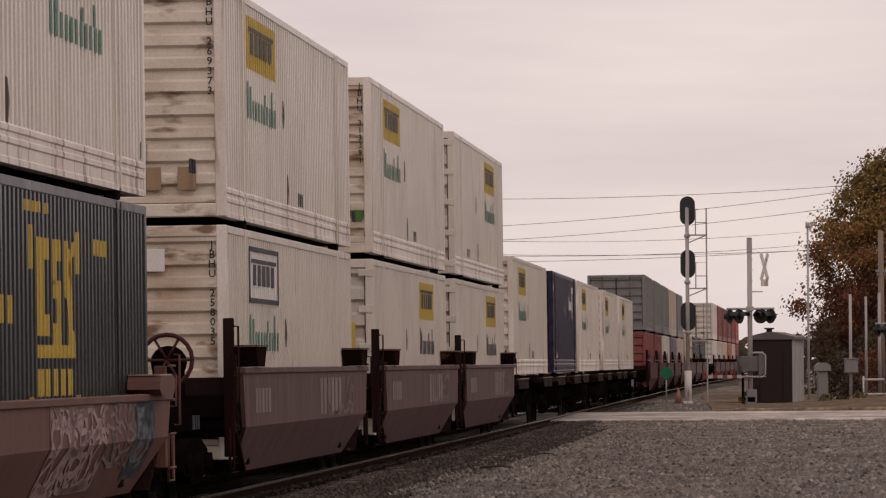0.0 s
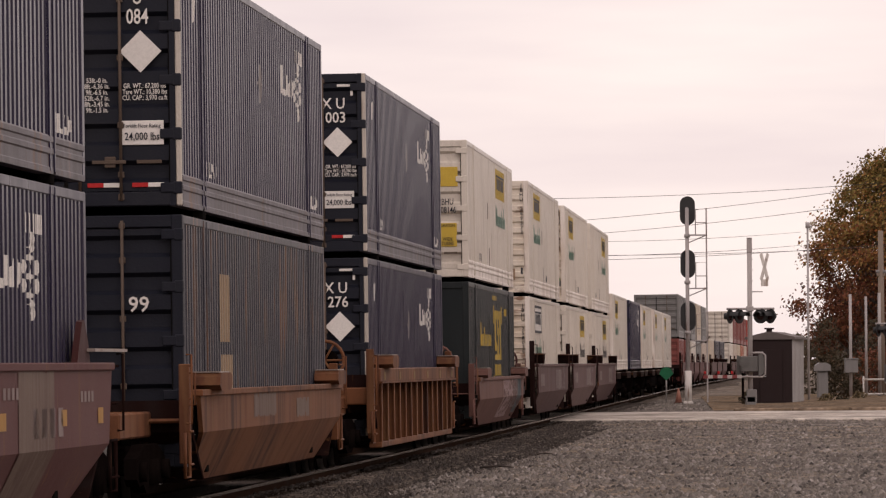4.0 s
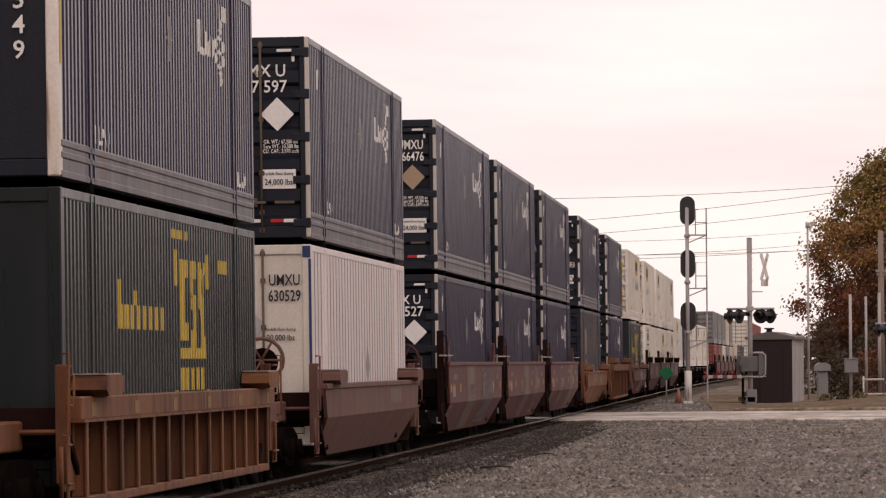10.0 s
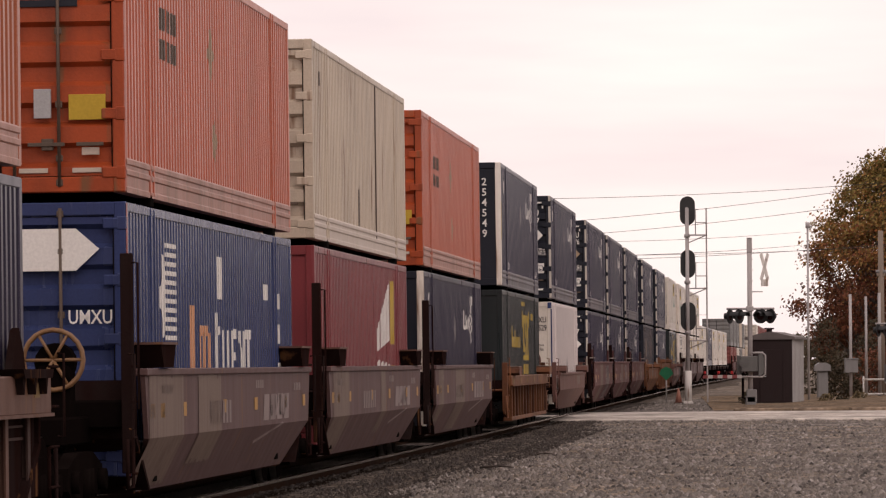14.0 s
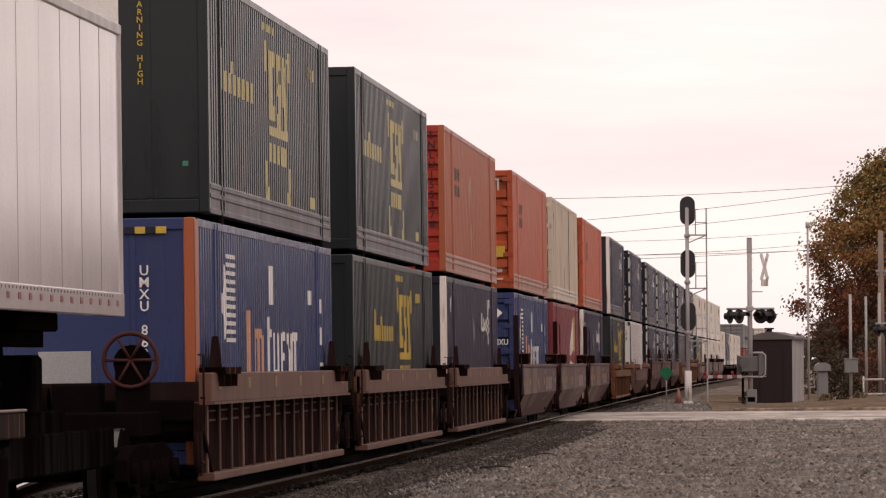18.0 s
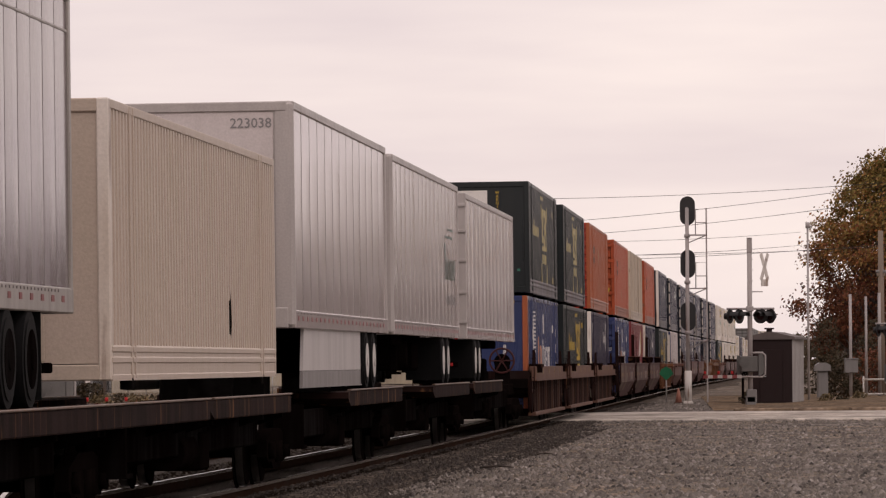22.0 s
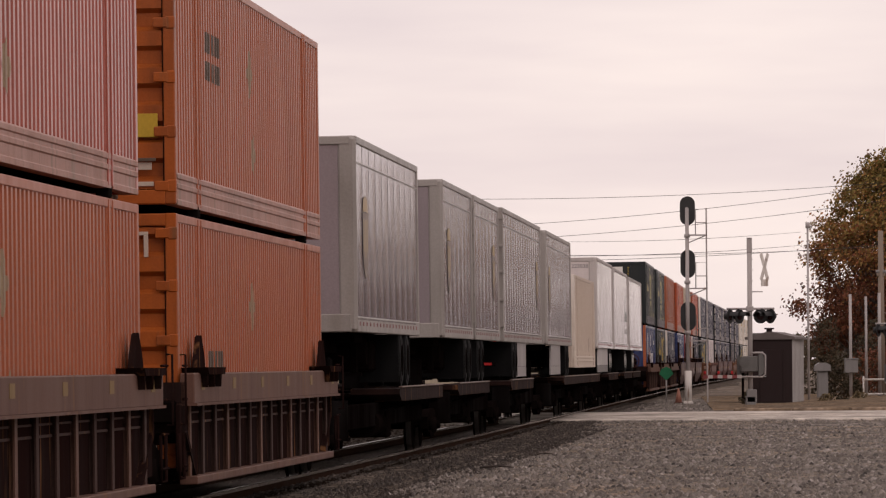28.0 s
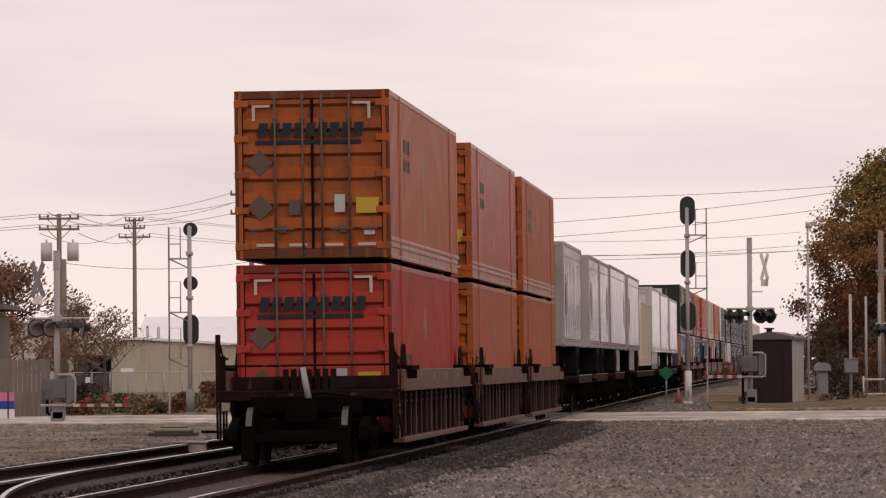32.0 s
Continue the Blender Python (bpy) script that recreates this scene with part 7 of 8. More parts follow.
# switch machine and boxes by the second track
sm = thing("switch_machine", "low dusty switch machine beside the rail", "switch machine", m=pose(-6.75, 125.0, -0.16, 0, 0, -4))
part("case", Geo().box(-0.5, -0.25, 0.08, 0.5, 0.25, 0.2, 0.04).box(-0.3, -0.2, 0.2, 0.35, 0.2, 0.26, 0.03), paint("dusty_khaki_paint", (0.2, 0.17, 0.125), 0.7, 0.5), sm)
part("plinth", Geo().box(-0.6, -0.35, 0, 0.6, 0.35, 0.08, 0.01), TIE, sm)
part("throw_rod", Geo().rod((0.7, 0, 0.1), (2.6, 0.2, 0.06), 0.035), TRUCK, sm)
jb = thing("junction_box", "pale concrete junction box between the tracks", "box", m=pose(-5.2, 103.0, -0.3))
part("body", Geo().box(-0.32, -0.25, 0, 0.32, 0.25, 0.3, 0.03), CONCRETE, jb)
part("lid", Geo().box(-0.36, -0.29, 0.3, 0.36, 0.29, 0.34, 0.01), CONCRETE, jb)


# ---- poles and wires ----
def sagging(a, b, sag, n=22):
    a, b = Vector(a), Vector(b)
    return [a.lerp(b, i / n) - Vector((0, 0, 4 * sag * (i / n) * (1 - i / n))) for i in range(n + 1)]


def wire(a, b, sag, r=0.016):
    solid("overhead_wire", Geo().pipe(sagging(a, b, sag), r, 4), BLACK, "thin dark overhead wire between poles", "wire", "overhead wires")


CANS = paint("pale_transformer_paint", (0.5, 0.48, 0.48), 0.5, 0.3)


def utility_pole(x, y, h, arms, label, cans=()):
    p = thing("utility_pole", label, "utility pole", "utility poles", pose(x, y, -0.1))
    part("pole", Geo().rod((0, 0, 0), (0, 0, h), 0.17, 12, 0.12), WOOD, p)
    for z, w in arms:
        a = part("crossarm", Geo().box(-w, -0.12, z - 0.06, w, -0.02, z + 0.06, 0.01), WOOD, p)
        part("brace", Geo().rod((-w * 0.6, -0.07, z), (0, -0.07, z - 0.6), 0.02).rod((w * 0.6, -0.07, z), (0, -0.07, z - 0.6), 0.02), WOOD, p)
        for k in (-0.95, -0.55, 0.55, 0.95):
            part("insulator", Geo().rod((k * w, -0.07, z + 0.06), (k * w, -0.07, z + 0.22), 0.05, 8), GREYBOX, a)
    for sx, z in cans:
        part("transformer", Geo().rod((sx, -0.1, z - 0.5), (sx, -0.1, z + 0.45), 0.3, 16).rod((sx, -0.1, z + 0.45), (sx, -0.1, z + 0.62), 0.05, 8), CANS, p)
    return p


utility_pole(-19.9, 260, 9.6, ((9.35, 1.05), (8.8, 1.05)), "weathered wooden pole with crossarms and two transformers", ((-0.65, 7.65), (0.72, 7.65)))
utility_pole(-19.5, 258, 7.2, (), "short weathered wooden pole without crossarms")
utility_pole(-20.3, 330, 11.4, ((11.25, 0.6), (10.75, 0.7), (10.15, 1.05)), "tall weathered wooden pole with three crossarms")
utility_pole(-10.0, 262, 10.8, ((10.6, 1.1), (9.6, 1.1), (8.0, 0.8)), "weathered wooden pole standing behind the train")
utility_pole(25.2, 258, 10.6, ((10.3, 1.1), (9.5, 1.1)), "weathered wooden pole among autumn trees")
utility_pole(19.9, 228, 7.6, ((5.6, 0.2),), "plain weathered wooden pole beside posts")
for za, zb, sag in ((10.55, 10.95, 0.62), (8.5, 11.0, 0.75), (7.8, 10.2, 0.75), (7.9, 7.6, 0.6), (7.15, 7.75, 0.55)):
    wire((-10.0, 262, za), (25.2, 258, zb), sag)
for dx, z in ((-1.0, 9.5), (1.0, 9.5), (-1.0, 8.95), (1.0, 8.95)):
    wire((-19.9 + dx, 260, z), (-10.0 + dx, 262, z + 1.1), 0.5)
    wire((-60, 262, z + 0.3), (-19.9 + dx, 260, z), 0.9)
for dx, z in ((-0.6, 11.4), (0.6, 11.4), (-1.0, 10.3), (1.0, 10.3)):
    wire((-19.9 + dx, 260, z - 1.8), (-20.3 + dx, 330, z), 0.6)
    wire((-20.3 + dx, 330, z), (30, 420, z + 1), 1.2)
wire((-19.5, 258, 6.9), (-10.0, 262, 7.0), 0.35)


# ---- trees and weeds ----
def leaf_mat(name, cols):
    m, n, l, p = nodes_of(name)
    geo, ramp = n.new("ShaderNodeNewGeometry"), n.new("ShaderNodeValToRGB")
    l.new(geo.outputs["Random Per Island"], ramp.inputs[0])
    e = ramp.color_ramp.elements
    e[0].color, e[1].color = (*cols[0], 1), (*cols[-1], 1)
    for i, c in enumerate(cols[1:-1]):
        e.new((i + 1) / (len(cols) - 1)).color = (*c, 1)
    tc, ns = n.new("ShaderNodeTexCoord"), n.new("ShaderNodeTexNoise")
    ns.inputs["Scale"].default_value = 1.1
    l.new(tc.outputs["Object"], ns.inputs[0])
    rg, sc = n.new("ShaderNodeMapRange"), n.new("ShaderNodeVectorMath")
    rg.inputs[1].default_value, rg.inputs[2].default_value, rg.inputs[3].default_value, rg.inputs[4].default_value = 0.3, 0.7, 0.65, 1.3
    sc.operation = "SCALE"
    l.new(ns.outputs[0], rg.inputs[0])
    l.new(ramp.outputs[0], sc.inputs[0])
    l.new(rg.outputs[0], sc.inputs["Scale"])
    l.new(sc.outputs[0], p.inputs["Base Color"])
    p.inputs["Roughness"].default_value = 0.75
    p.inputs["Specular IOR Level"].default_value = 0.25
    return m


BARK = paint("grey_bark", (0.09, 0.07, 0.058), 0.9, 0.5, streak=(5, 5, 0.8))
OAK = leaf_mat("autumn_oak_leaves", ((0.312, 0.101, 0.0351), (0.195, 0.125, 0.039), (0.351, 0.148, 0.0468), (0.156, 0.117, 0.0351), (0.25, 0.078, 0.0351)))
# rust hue, darkened in colour for the shadow low in the oak's crown
RUST = leaf_mat("shaded_rusty_autumn_leaves", ((0.17, 0.047, 0.024), (0.1, 0.035, 0.02), (0.175, 0.06, 0.025), (0.1, 0.05, 0.022)))
OLIVE = leaf_mat("olive_autumn_leaves", ((0.172, 0.14, 0.039), (0.296, 0.179, 0.0507), (0.125, 0.109, 0.0328), (0.265, 0.109, 0.039)))
DUSK = leaf_mat("dull_brown_leaves", ((0.24, 0.11, 0.07), (0.15, 0.08, 0.06), (0.28, 0.14, 0.08), (0.17, 0.1, 0.07)))
STRAW = leaf_mat("dry_straw_grass", ((0.2, 0.15, 0.08), (0.13, 0.1, 0.055), (0.24, 0.18, 0.1)))
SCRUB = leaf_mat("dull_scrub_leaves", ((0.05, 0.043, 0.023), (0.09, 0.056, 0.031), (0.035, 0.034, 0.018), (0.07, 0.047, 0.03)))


def tree(x, y, h, spread, leaves, mats, seed, lean=(0, 0), size=0.16, bare=0.25, low=0.3, label="autumn oak with rust and olive leaves", trunk=0.22):
    """Tapered trunk, three orders of limbs, leaves in loose sprays round the limb ends."""
    rnd = random.Random(seed)
    t = thing("tree", label, "tree", "trees", pose(x, y, -0.12))
    g, tips = Geo(), []

    def grow(p, d, length, r, depth):
        q = p + d * length
        g.rod(p, q, r, 7 if depth < 2 else 5, r * 0.68, caps=False)
        if depth >= 4 or r < 0.008:
            tips.append((q, d))
            return
        if depth >= 2:
            tips.append((p.lerp(q, 0.6), d))
        for k in range(3 if depth < 3 else 2):
            a = rnd.uniform(0, 2 * math.pi)
            tilt = rnd.uniform(0.35, 0.95) * (0.55 + spread)
            e = (d + Vector((math.cos(a), math.sin(a), rnd.uniform(-0.25, 0.35))) * tilt).normalized()
            grow(q if k else p.lerp(q, 0.75), e, length * rnd.uniform(0.62, 0.86), r * rnd.uniform(0.5, 0.66), depth + 1)

    base = Vector((0, 0, 0))
    d = Vector((lean[0], lean[1], 1)).normalized()
    mid = d * h * low
    g.rod(base, mid, trunk * 1.25, 10, trunk, caps=False)
    grow(mid, d, h * 0.2, trunk, 0)
    for k in range(4):
        a = k * 1.6 + rnd.random()
        grow(mid * (0.8 + 0.1 * k), (d * 0.5 + Vector((math.cos(a), math.sin(a), 0.1))).normalized(), h * 0.2 * (0.6 + spread), trunk * 0.5, 1)
    part("trunk", g, BARK, t)
    crowns = [Geo() for _ in mats]
    for i in range(leaves):
        q, dd = rnd.choice(tips)
        if rnd.random() < bare * (q.z / h):
            continue
        c = q + Vector((rnd.gauss(0, 0.42), rnd.gauss(0, 0.42), rnd.gauss(0, 0.36))) * (h / 12)
        s = size * rnd.uniform(0.6, 1.4)
        u = Vector((rnd.gauss(0, 1), rnd.gauss(0, 1), rnd.gauss(0, 0.7))).normalized()
        w = u.orthogonal().normalized()
        k = u.cross(w)
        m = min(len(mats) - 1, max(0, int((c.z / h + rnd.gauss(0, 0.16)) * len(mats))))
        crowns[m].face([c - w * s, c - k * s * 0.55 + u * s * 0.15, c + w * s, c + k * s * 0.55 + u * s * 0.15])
    for cg, m in zip(crowns, mats):
        if cg.f:
            part("crown", cg, m, t)
    return t


def shaped_tree(x, y, env, leaves, clumps, zones, seed, label, size=0.13, trunk=0.24, twigs=()):
    """A tree whose limbs reach out to clumps inside an outline (height, radius); zones: (up to height, leaf material)."""
    rnd = random.Random(seed)
    t = thing("tree", label, "tree", "trees", pose(x, y, -0.12))
    top = env[-1][0]
    g = Geo()
    stem = [Vector((0.25 * noise.noise((k * 0.9, seed, 0)), 0.2 * noise.noise((k * 0.9, seed, 5)), top * 0.93 * k / 8)) for k in range(9)]
    for k in range(8):
        g.rod(stem[k], stem[k + 1], trunk * (1 - k / 8.6), 8, trunk * (1 - (k + 1) / 8.6), caps=False)
    part("trunk", g, BARK, t)
    lg, cents = Geo(), []
    for i in range(clumps):
        z = rnd.uniform(env[0][0], top)
        r = float(np.interp(z, [e[0] for e in env], [e[1] for e in env])) * (0.25 + 0.75 * rnd.random() ** 0.45)
        a = rnd.uniform(0, 6.283)
        c = Vector((r * math.cos(a), r * math.sin(a), z))
        cents.append((c, rnd.uniform(0.22, 0.52)))
        k = min(7, max(0, int((z - r * 0.75) / top * 8)))
        p = stem[k]
        m = p.lerp(c, 0.55) + Vector((rnd.gauss(0, 0.2), rnd.gauss(0, 0.2), -0.25))
        q = 0.018 + 0.03 * (c - p).length / 5
        lg.rod(p, m, q, 5, q * 0.7, caps=False).rod(m, c, q * 0.7, 4, q * 0.25, caps=False)
    for a, z0, z1 in twigs:
        p = stem[-2]
        for k in range(7):
            e = Vector((a * (0.4 + 0.1 * k) + rnd.gauss(0, 0.3), rnd.gauss(0, 0.6), rnd.uniform(z0, z1)))
            lg.rod(p, p.lerp(e, 0.6) + Vector((rnd.gauss(0, 0.1), 0, 0.15)), 0.03, 5, 0.018, caps=False).rod(p.lerp(e, 0.6) + Vector((0, 0, 0.15)), e, 0.016, 4, 0.006, caps=False)
            cents.append((e, 0.16))
    part("limb", lg, BARK, t)
    crowns = [Geo() for _ in zones]
    w = [c[1] ** 2 for c in cents]
    for c0, sp in rnd.choices(cents, w, k=leaves):
        c = c0 + Vector((rnd.gauss(0, sp), rnd.gauss(0, sp), rnd.gauss(0, sp * 0.7)))
        s = size * rnd.uniform(0.6, 1.35)
        u = Vector((rnd.gauss(0, 1), rnd.gauss(0, 1), rnd.gauss(0, 0.8))).normalized()
        v = u.orthogonal().normalized()
        q = u.cross(v)
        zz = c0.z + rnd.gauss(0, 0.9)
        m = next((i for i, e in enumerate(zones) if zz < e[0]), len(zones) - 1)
        crowns[m].face([c - v * s, c - q * s * 0.6 + u * s * 0.15, c + v * s, c + q * s * 0.6 + u * s * 0.15])
    for cg, (_, m) in zip(crowns, zones):
        if cg.f:
            part("crown", cg, m, t)
    return t


# the lowest leaf zone takes RUST, with crown shadow in its colour
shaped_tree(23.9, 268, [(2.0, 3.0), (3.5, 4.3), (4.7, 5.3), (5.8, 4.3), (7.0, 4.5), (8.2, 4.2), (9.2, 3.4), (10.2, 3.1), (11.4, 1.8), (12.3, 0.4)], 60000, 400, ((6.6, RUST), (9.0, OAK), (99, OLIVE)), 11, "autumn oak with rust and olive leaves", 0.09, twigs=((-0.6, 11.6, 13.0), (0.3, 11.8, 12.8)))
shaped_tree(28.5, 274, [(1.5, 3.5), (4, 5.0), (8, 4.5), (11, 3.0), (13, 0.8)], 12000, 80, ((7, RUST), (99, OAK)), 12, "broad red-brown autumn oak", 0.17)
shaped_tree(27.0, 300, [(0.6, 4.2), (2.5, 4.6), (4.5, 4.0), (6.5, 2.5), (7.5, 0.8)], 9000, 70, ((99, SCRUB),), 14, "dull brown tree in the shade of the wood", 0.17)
tree(-25.5, 290, 6.4, 0.5, 2600, (DUSK, DUSK), 41, size=0.09, low=0.2, label="dull orange autumn tree by the warehouse")
tree(-22.6, 300, 5.0, 0.5, 2400, (DUSK, DUSK), 47, size=0.09, bare=0.6, low=0.2, label="low rust coloured autumn tree")
tree(-16.9, 250, 5.9, 0.5, 1300, (DUSK,), 53, size=0.08, bare=0.6, low=0.25, label="thin half-bare tree with few brown leaves", trunk=0.08)
tree(-18.2, 255, 6.4, 0.5, 1900, (DUSK,), 59, size=0.08, bare=0.6, low=0.25, label="thin half-bare tree with brown leaves", trunk=0.09)
tree(-28.4, 320, 10.4, 0.55, 8000, (SCRUB, DUSK), 67, size=0.13, label="dark autumn tree behind the buildings")


def bush(x, y, w, h, n, mat, seed, label):
    rnd = random.Random(seed)
    g, st = Geo(), Geo()
    for i in range(3):
        a = rnd.uniform(0, 6.28)
        st.rod((0, 0, 0), (math.cos(a) * w * 0.4, math.sin(a) * w * 0.3, h * rnd.uniform(0.5, 0.95)), 0.015, 4)
    for i in range(n):
        a, r, zz = rnd.uniform(0, 6.28), rnd.random() ** 0.5, rnd.random()
        k = math.sqrt(max(0.05, 1 - (zz - 0.35) ** 2 * 1.7)) * (0.75 + 0.4 * noise.noise((a * 1.5, zz * 3, seed)))
        c = Vector((math.cos(a) * r * w * 0.5 * k, math.sin(a) * r * w * 0.4 * k, zz * h))
        s = rnd.uniform(0.04, 0.1)
        u = Vector((rnd.gauss(0, 1), rnd.gauss(0, 1), rnd.gauss(0, 1))).normalized()
        v = u.orthogonal().normalized()
        q = u.cross(v)
        g.face([c - v * s, c - q * s * 0.6, c + v * s, c + q * s * 0.6])
    b = thing("bush", label, "bush", "bushes", pose(x, y, -0.14))
    part("stem", st, BARK, b)
    part("foliage", g, mat, b)


bush(18.6, 228.5, 1.5, 0.85, 900, SCRUB, 1, "dark low bush of dry scrub")
bush(18.2, 231, 2.2, 1.6, 1200, SCRUB, 2, "dull brown bush of dry scrub")
bush(12.05, 199.5, 0.6, 0.5, 300, SCRUB, 3, "small dark clump of weeds")
bush(-9.45, 184, 0.95, 0.75, 900, RUST, 4, "round red-brown leafy shrub beside road")
bush(-9.2, 196, 1.2, 1.1, 700, RUST, 5, "loose red-brown shrub beside track")
bush(-12.6, 178, 1.8, 1.1, 900, SCRUB, 6, "dull weeds by the fence")
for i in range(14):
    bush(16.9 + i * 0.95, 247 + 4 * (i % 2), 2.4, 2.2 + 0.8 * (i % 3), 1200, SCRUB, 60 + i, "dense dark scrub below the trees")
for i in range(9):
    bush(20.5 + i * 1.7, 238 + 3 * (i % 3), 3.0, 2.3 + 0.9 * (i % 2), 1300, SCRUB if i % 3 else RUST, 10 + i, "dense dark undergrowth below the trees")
for i in range(6):
    bush(-17.5 + i * 1.6, 212 + 6 * (i % 3), 2.2, 0.5, 300, SCRUB, 30 + i, "low rusty weeds on waste ground")

for i in range(12):
    bush(-14.5 + i * 0.5, 172 + 3.5 * (i % 4), 1.3, 0.4 + 0.15 * (i % 3), 260, (SCRUB, RUST, STRAW)[i % 3], 80 + i, "low dry weeds on the dirt verge")
for i in range(8):
    bush(12.4 + i * 1.1, 206 + 5 * (i % 3), 0.9, 0.28 + 0.1 * (i % 2), 160, STRAW if i % 2 else SCRUB, 100 + i, "low dry grass tuft on the dirt verge")

# ---- buildings and fences beyond the second track ----
CLAD = paint("beige_metal_cladding", (0.42, 0.36, 0.27), 0.55, 0.35)
CLAD2 = paint("pale_metal_cladding", (0.5, 0.47, 0.42), 0.55, 0.35)
ROOFW = paint("white_metal_roof", (0.74, 0.73, 0.74), 0.45, 0.2)
PLANK = paint("grey_fence_board", (0.15, 0.125, 0.105), 0.85, 0.6, streak=(5, 5, 0.4))


def warehouse(x0, x1, y0, y1, eave, ridge, wall, label, ridge_x=None):
    b = thing("warehouse", label, "building", "warehouses", pose(x0, y0, -0.12))
    w, d = x1 - x0, y1 - y0
    rx = w / 2 if ridge_x is None else ridge_x - x0
    part("front_wall", Geo().prism([(0, 0), (w, 0), (w, eave), (rx, ridge), (0, eave)], "y", 0, 0.2), wall, b)
    part("rear_wall", Geo().prism([(0, 0), (w, 0), (w, eave), (rx, ridge), (0, eave)], "y", d - 0.2, d), wall, b)
    part("side_wall", Geo().box(0, 0.2, 0, 0.2, d - 0.2, eave), wall, b)
    part("side_wall", Geo().box(w - 0.2, 0.2, 0, w, d - 0.2, eave), wall, b)
    part("roof", Geo().prism([(-0.3, eave - 0.02), (rx, ridge + 0.03), (w + 0.3, eave - 0.02), (w + 0.3, eave + 0.14), (rx, ridge + 0.2), (-0.3, eave + 0.14)], "y", -0.25, d + 0.3), ROOFW, b)
    n = int(w / 0.9)
    for i in range(n + 1):
        xx = 0.04 + i * (w - 0.08) / n
        hh = eave + (ridge - eave) * (xx / rx if xx < rx else (w - xx) / (w - rx))
        part("cladding_rib", Geo().box(xx - 0.04, -0.035, 0.05, xx + 0.04, 0.0, hh - 0.08), wall, b)
    return b


w = warehouse(-24.2, -15.0, 320, 345, 3.1, 3.35, CLAD, "low beige metal warehouse with white roof")
# no opening: the bay's unlit inside is a near-black panel on the wall
part("door", Geo().box(0.6, -0.05, 0, 3.0, 0, 2.4, 0.01), DARKGAP, w, "loading bay with its dark inside as a flat panel")
part("window", Geo().box(3.6, -0.05, 1.25, 4.4, 0, 1.55, 0.01), ROOFW, w)
for k in (5.2, 5.9):
    part("flue", Geo().rod((k, 2, 3.1), (k, 2, 4.2), 0.1, 10), GALV, w)
b = thing("warehouse", "broad beige warehouse with a bright white pitched roof", "building", "warehouses", pose(-24.3, 400, -0.12))
part("front_wall", Geo().box(0, 0, 0, 16, 0.2, 3.4), CLAD, b)
part("rear_wall", Geo().box(0, 29.8, 0, 16, 30, 3.4), CLAD, b)
for xx in (0, 15.8):
    part("side_wall", Geo().prism([(0.2, 0), (29.8, 0), (29.8, 3.4), (15, 5.55), (0.2, 3.4)], "x", xx, xx + 0.2), CLAD, b)
for y0, y1 in ((-0.4, 15), (30.4, 15)):
    part("roof", Geo().prism([(y0, 3.36), (y1, 5.6), (y1, 5.75), (y0, 3.5)], "x", -0.4, 16.4), ROOFW, b)
for i in range(18):
    part("cladding_rib", lambda: Geo().box(-0.04, -0.035, 0.05, 0.04, 0.0, 3.3), CLAD, b, m=Matrix.Translation((0.1 + 0.93 * i, 0, 0)), key="ribfront")
w = warehouse(-44, -24.6, 335, 360, 4.4, 5.0, CLAD2, "long pale warehouse with white roof")
w = warehouse(-7.5, 9.5, 430, 470, 3.6, 4.6, CLAD, "low beige shed far behind")
hs = thing("barn", "old brown board barn behind a fence", "building", m=pose(-20.0, 172, -0.12))
part("wall", Geo().box(0, 0, 0, 4.6, 6, 3.5), PLANK, hs)
part("roof", Geo().prism([(-0.3, 3.35), (4.95, 3.7), (4.95, 3.85), (-0.3, 3.5)], "y", -0.4, 6.4), paint("dull_brown_roof", (0.11, 0.085, 0.07), 0.7), hs)
for i in range(8):
    part("batten", lambda: Geo().box(-0.05, -0.03, 0, 0.05, 0, 3.45), PLANK, hs, m=Matrix.Translation((0.3 + i * 0.58, 0, 0)), key="batten")
fe = thing("board_fence", "weathered grey board fence along the road", "fence", m=pose(-13.05, 166.5, -0.12, 0, 0, 4))
rnd = random.Random(3)
for i in range(40):
    hgt = 1.95 + 0.05 * rnd.random()
    part("board", Geo().prism([(-0.072, 0), (0.072, 0), (0.072, hgt - 0.05), (0.04, hgt), (-0.04, hgt), (-0.072, hgt - 0.05)], "y", 0.01 * rnd.random(), 0.03 + 0.01 * rnd.random()), PLANK, fe, m=Matrix.Translation((-0.1 - 0.152 * i, 0, 0)))
for z in (0.4, 1.5):
    part("rail", Geo().box(-6.1, 0.04, z, 0, 0.09, z + 0.1), PLANK, fe)
bn = thing("banner_sign", "low pink, blue and white striped sign board", "sign", m=pose(-14.1, 160.0, -0.12, 0, 0, 2))
for k, (m, z0, z1) in enumerate(((plain("banner_white", (0.7, 0.68, 0.68)), 0.05, 0.36), (plain("banner_blue", (0.03, 0.06, 0.25)), 0.36, 0.62), (plain("banner_pink", (0.5, 0.17, 0.25)), 0.62, 0.9))):
    part("stripe", Geo().box(-3.0, -0.03, z0, 0.4, 0.0, z1), m, bn)
part("frame", Geo().box(0.18, -0.05, 0.0, 0.22, 0.02, 0.95).box(-1.6, -0.05, 0, -1.56, 0.02, 0.95), BLACK, bn)
cf = thing("chain_link_fence", "grey chain-link fence with steel posts", "fence", m=pose(-21.5, 278, -0.12))
for i in range(13):
    part("post", lambda: Geo().rod((0, 0, 0), (0, 0, 1.4), 0.03, 6), GALV, cf, m=Matrix.Translation((i * 1.0, 0, 0)), key="cfpost")
g = Geo()
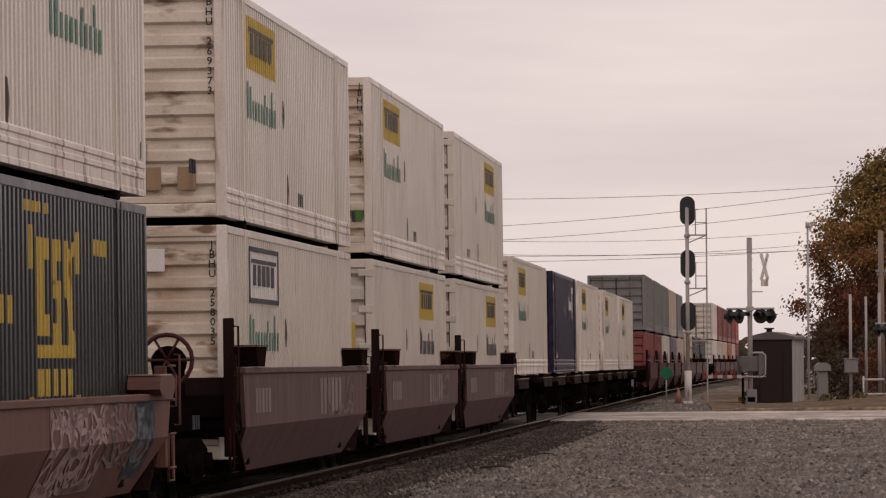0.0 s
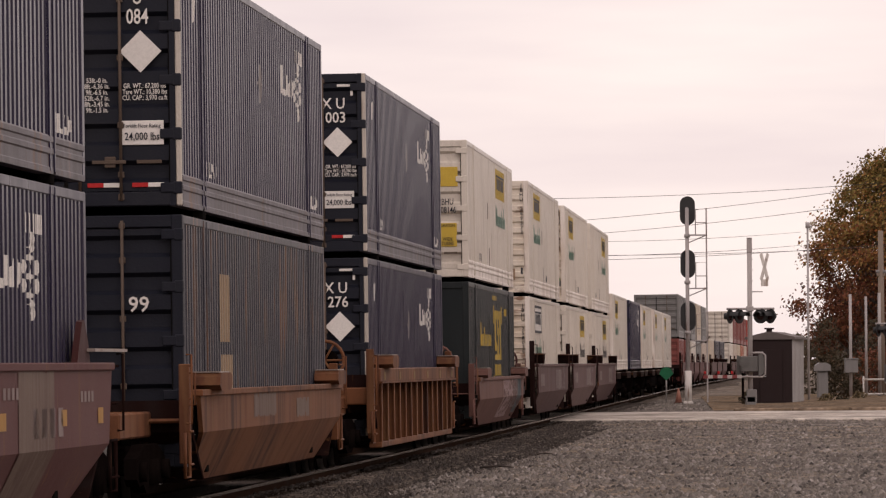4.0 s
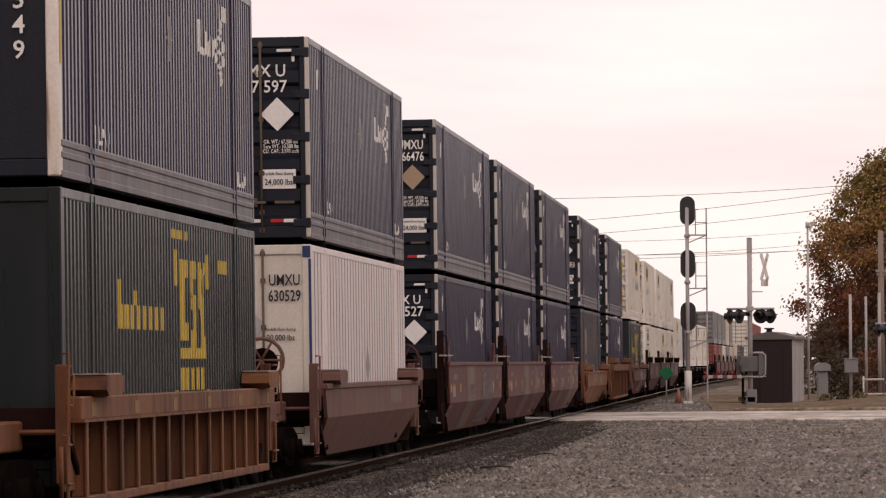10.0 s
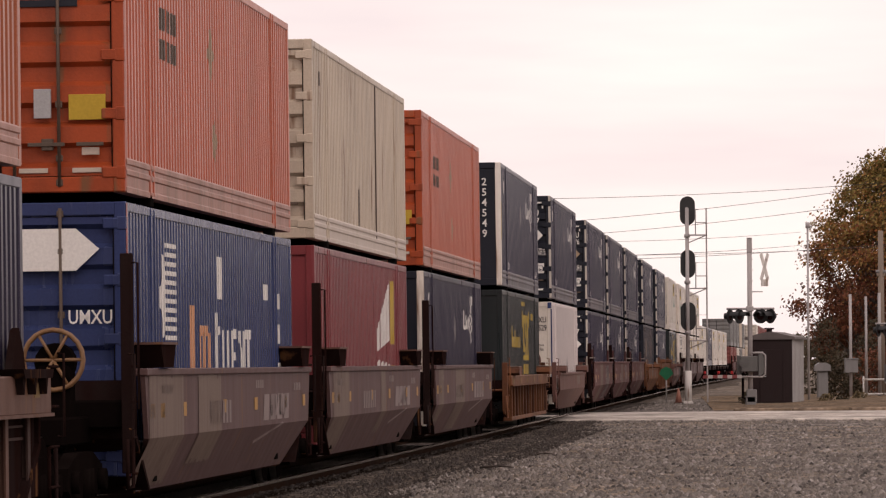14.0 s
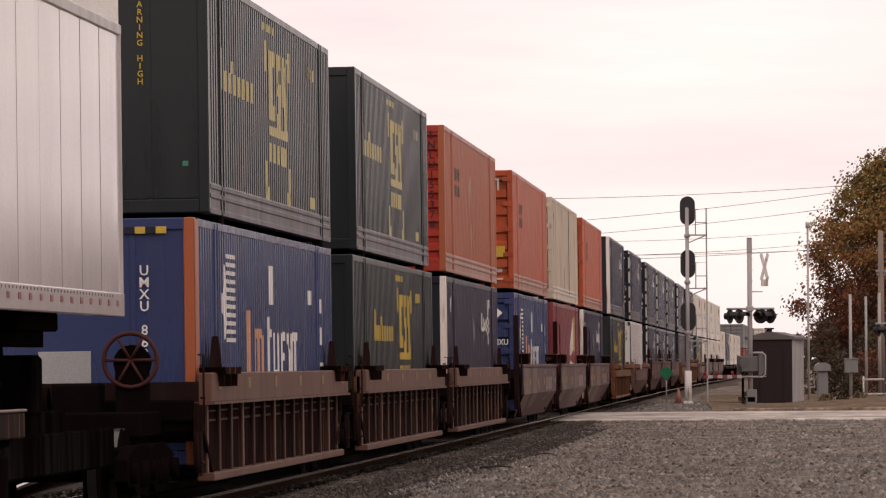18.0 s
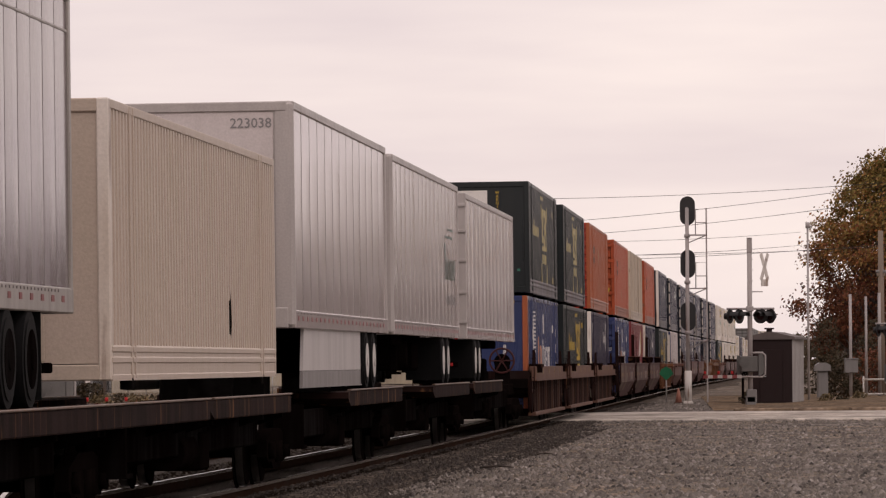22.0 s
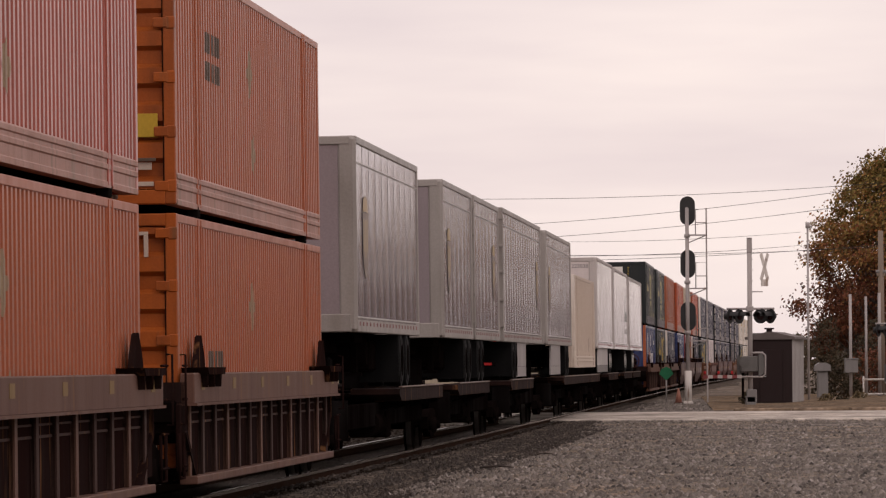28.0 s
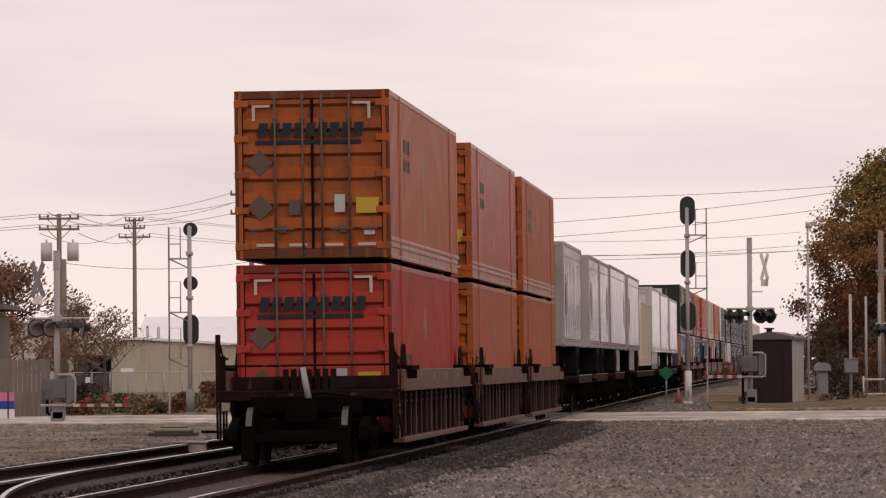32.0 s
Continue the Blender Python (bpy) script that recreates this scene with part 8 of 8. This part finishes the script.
for i in range(120):
    g.rod((i * 0.1, 0, 0.05 + (i % 2) * 0.02), (i * 0.1 + 0.6, 0, 1.3), 0.006, 3, caps=False).rod((i * 0.1 + 0.6, 0, 0.05), (i * 0.1, 0, 1.3), 0.006, 3, caps=False)
tagged(part("mesh", g, GALV, cf), kind="stuff")
part("top_rail", Geo().rod((0, 0, 1.36), (12.4, 0, 1.36), 0.025, 6), GALV, cf)
wp = thing("white_marker_post", "short white marker post beside the crossing", "post", m=pose(-13.2, 186, -0.12))
part("post", Geo().box(-0.09, -0.05, 0, 0.09, 0.05, 1.3, 0.02), MAST_WHITE, wp)

# a far low line of woods and roofs closes the horizon
rnd = random.Random(8)
g = Geo()
for i in range(5200):
    x = rnd.uniform(-260, 420)
    y = 1250 + rnd.uniform(-60, 60)
    top = 5.5 + 4.5 * noise.noise((x * 0.02, 2, 0)) + 2 * noise.noise((x * 0.11, 5, 0))
    z = rnd.random() * max(1.5, top)
    s = rnd.uniform(0.7, 1.7)
    g.face([(x - s, y, z), (x, y, z - s * 0.6), (x + s, y, z), (x, y + 0.3, z + s * 0.7)])
solid("far_woods", g, SCRUB, "far brown line of autumn woods", "woods", kind="stuff")
# a row of trees off to the right, which the glossy trailers mirror
rnd = random.Random(17)
g, gt = Geo(), Geo()
for i in range(34):
    x, y = 46 + i * 4.6 + rnd.uniform(-1.5, 1.5), 250 + rnd.uniform(-14, 14)
    h = rnd.uniform(6.0, 10.5)
    gt.rod((x, y, -0.2), (x, y, h * 0.8), 0.2, 6, 0.05)
    for k in range(260):
        a, zz = rnd.uniform(0, 6.28), rnd.random()
        r = (1 - zz) ** 0.6 * 2.6 * (0.4 + 0.6 * rnd.random())
        c = Vector((x + math.cos(a) * r, y + math.sin(a) * r, h * (0.12 + 0.88 * zz)))
        q = rnd.uniform(0.3, 0.6)
        g.face([c + Vector((-q, 0, 0)), c + Vector((0, 0.2, -q)), c + Vector((q, 0, 0)), c + Vector((0, -0.2, q))])
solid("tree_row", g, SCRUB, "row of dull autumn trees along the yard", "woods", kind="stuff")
solid("tree_row", gt, BARK, "bare trunks of the yard's tree row", "woods", kind="stuff")

# the wood goes on beside the yard, where it shows in the glossy sides of the trailers
rnd = random.Random(77)
g = Geo()
for k in range(44):
    x, y, h = 27.5 + 1.5 * k + rnd.uniform(-0.8, 0.8), 240 + rnd.uniform(-4, 14), rnd.uniform(6.6, 10.8)
    for i in range(900):
        a, zz = rnd.uniform(0, 6.28), rnd.random()
        r = (1 - zz ** 2 * 0.9) * 1.4 * (0.3 + 0.7 * rnd.random())
        c = Vector((x + math.cos(a) * r, y + math.sin(a) * r, h * zz))
        q = rnd.uniform(0.3, 0.55)
        g.face([c + Vector((-q, 0, 0)), c + Vector((0, 0.2, -q)), c + Vector((q, 0, 0)), c + Vector((0, -0.2, q))])
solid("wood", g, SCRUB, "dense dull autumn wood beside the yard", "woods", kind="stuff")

# ---- loose stones, sticks, ties ----
ST = leaf_mat("mixed_gravel_stones", ((0.035, 0.031, 0.028), (0.16, 0.14, 0.125), (0.1, 0.085, 0.075), (0.22, 0.195, 0.175), (0.13, 0.11, 0.09), (0.3, 0.27, 0.25)))


def stones(n, region, lo, hi, seed, name, mat, z_of):
    rnd = random.Random(seed)
    g = Geo()
    for i in range(n):
        x, y = region(rnd)
        s = lo + (hi - lo) * rnd.random() ** 3
        z = z_of(x, y)
        a = rnd.uniform(0, 6.28)
        ca, sa = math.cos(a), math.sin(a)
        k = len(g.v)
        for px, py, pz in ((1, 0, 0), (0, 0.8, 0.1), (-1, 0.1, 0), (0.1, -0.8, 0), (0.3 * rnd.random(), 0.3 * rnd.random(), 0.75), (-0.4, 0.2, 0.5)):
            px, py = px * s * rnd.uniform(0.7, 1.2), py * s * rnd.uniform(0.7, 1.2)
            g.v.append((x + px * ca - py * sa, y + px * sa + py * ca, z - 0.2 * s + pz * s * 1.1))
        g.f += [(k, k + 1, k + 4), (k + 1, k + 5, k + 4), (k + 1, k + 2, k + 5), (k + 2, k + 3, k + 5), (k + 3, k + 4, k + 5), (k + 3, k, k + 4)]
        g.s += [False] * 6
    solid(name, g, mat, "scattered grey and pale gravel stones", "gravel", kind="stuff")


def yard(rnd):
    y = 56 + 90 * rnd.random() ** 1.6
    return float(np.interp(y, LY, LX)) + 1.9 + rnd.random() ** 1.2 * (y * 0.095 + 2.4), y


def shoulder(rnd):
    s = -25 + 160 * rnd.random() ** 1.3
    p = line(s, rnd.uniform(0.85, 3.0) if rnd.random() < 0.85 else rnd.uniform(-6, 1))
    return p.x, p.y


def leftyard(rnd):
    y = 85 + 60 * rnd.random()
    return float(np.interp(y, LY, LX)) - 5.8 - rnd.random() * 9, y


stones(60000, yard, 0.016, 0.085, 1, "loose_gravel", ST, ground_h)
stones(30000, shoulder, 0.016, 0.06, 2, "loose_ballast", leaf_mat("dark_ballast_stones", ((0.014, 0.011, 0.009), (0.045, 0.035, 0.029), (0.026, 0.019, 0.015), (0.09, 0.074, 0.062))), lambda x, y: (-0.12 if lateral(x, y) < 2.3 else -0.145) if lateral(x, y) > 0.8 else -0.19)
def beyond(rnd):
    y = 168 + 62 * rnd.random()
    return float(np.interp(y, LY, LX)) + 1.8 + rnd.random() * 5.5, y


def between(rnd):
    s = -30 + 130 * rnd.random() ** 1.2
    p = line(s, rnd.choice((rnd.uniform(-0.68, 0.68), rnd.uniform(-3.0, -0.85), rnd.uniform(-4.4, -3.1), rnd.uniform(-6.2, -4.6))))
    return p.x, p.y


stones(20000, between, 0.02, 0.055, 9, "loose_ballast", leaf_mat("brown_ballast_stones", ((0.02, 0.016, 0.013), (0.06, 0.048, 0.04), (0.035, 0.027, 0.021), (0.12, 0.1, 0.085))), lambda x, y: -0.185)
stones(9000, beyond, 0.03, 0.09, 8, "loose_gravel", ST, lambda x, y: -0.13)
stones(7000, leftyard, 0.02, 0.07, 3, "loose_gravel", ST, ground_h)
for x, y, a, l in ((-0.45, 85.5, 15, 0.35), (0.85, 82.5, -28, 0.3), (-0.2, 84.6, 60, 0.18), (-6.3, 112, 10, 0.3), (1.9, 96, 20, 0.2), (-8.2, 118, 70, 0.22)):
    solid("stick", Geo().rod((-l, 0, 0.03), (0, 0.02, 0.06), 0.025, 6, 0.02).rod((0, 0.02, 0.06), (l, 0.05, 0.04), 0.02, 6, 0.01), TIE, "dark broken piece of timber on gravel", "stick", "sticks", m=pose(x, y, ground_h(x, y), 0, 0, a))
ties = thing("sleepers", "weathered dark timber sleepers in the ballast", "sleepers", kind="structure")
for off, n in ((0.0, 200), (-3.75, 95)):
    for i in range(n):
        s = -28 + 0.56 * i
        p = line(s, off)
        h = float(np.interp(s, SG, HEAD))
        part("sleeper", lambda: Geo().box(-1.3, -0.11, -0.18, 1.3, 0.11, 0, 0.015), TIE, ties, m=pose(p.x, p.y, -0.172, 0, 0, -math.degrees(h)), key="sleeper")


# ---- the train's run ----
def motions():
    times = [2 * k for k in range(17)]
    for ob, s, z in MOVING:
        walk(ob, [(t, rail_pose(s + gone(t)) @ Matrix.Translation((0, 0, z))) for t in times])


motions()
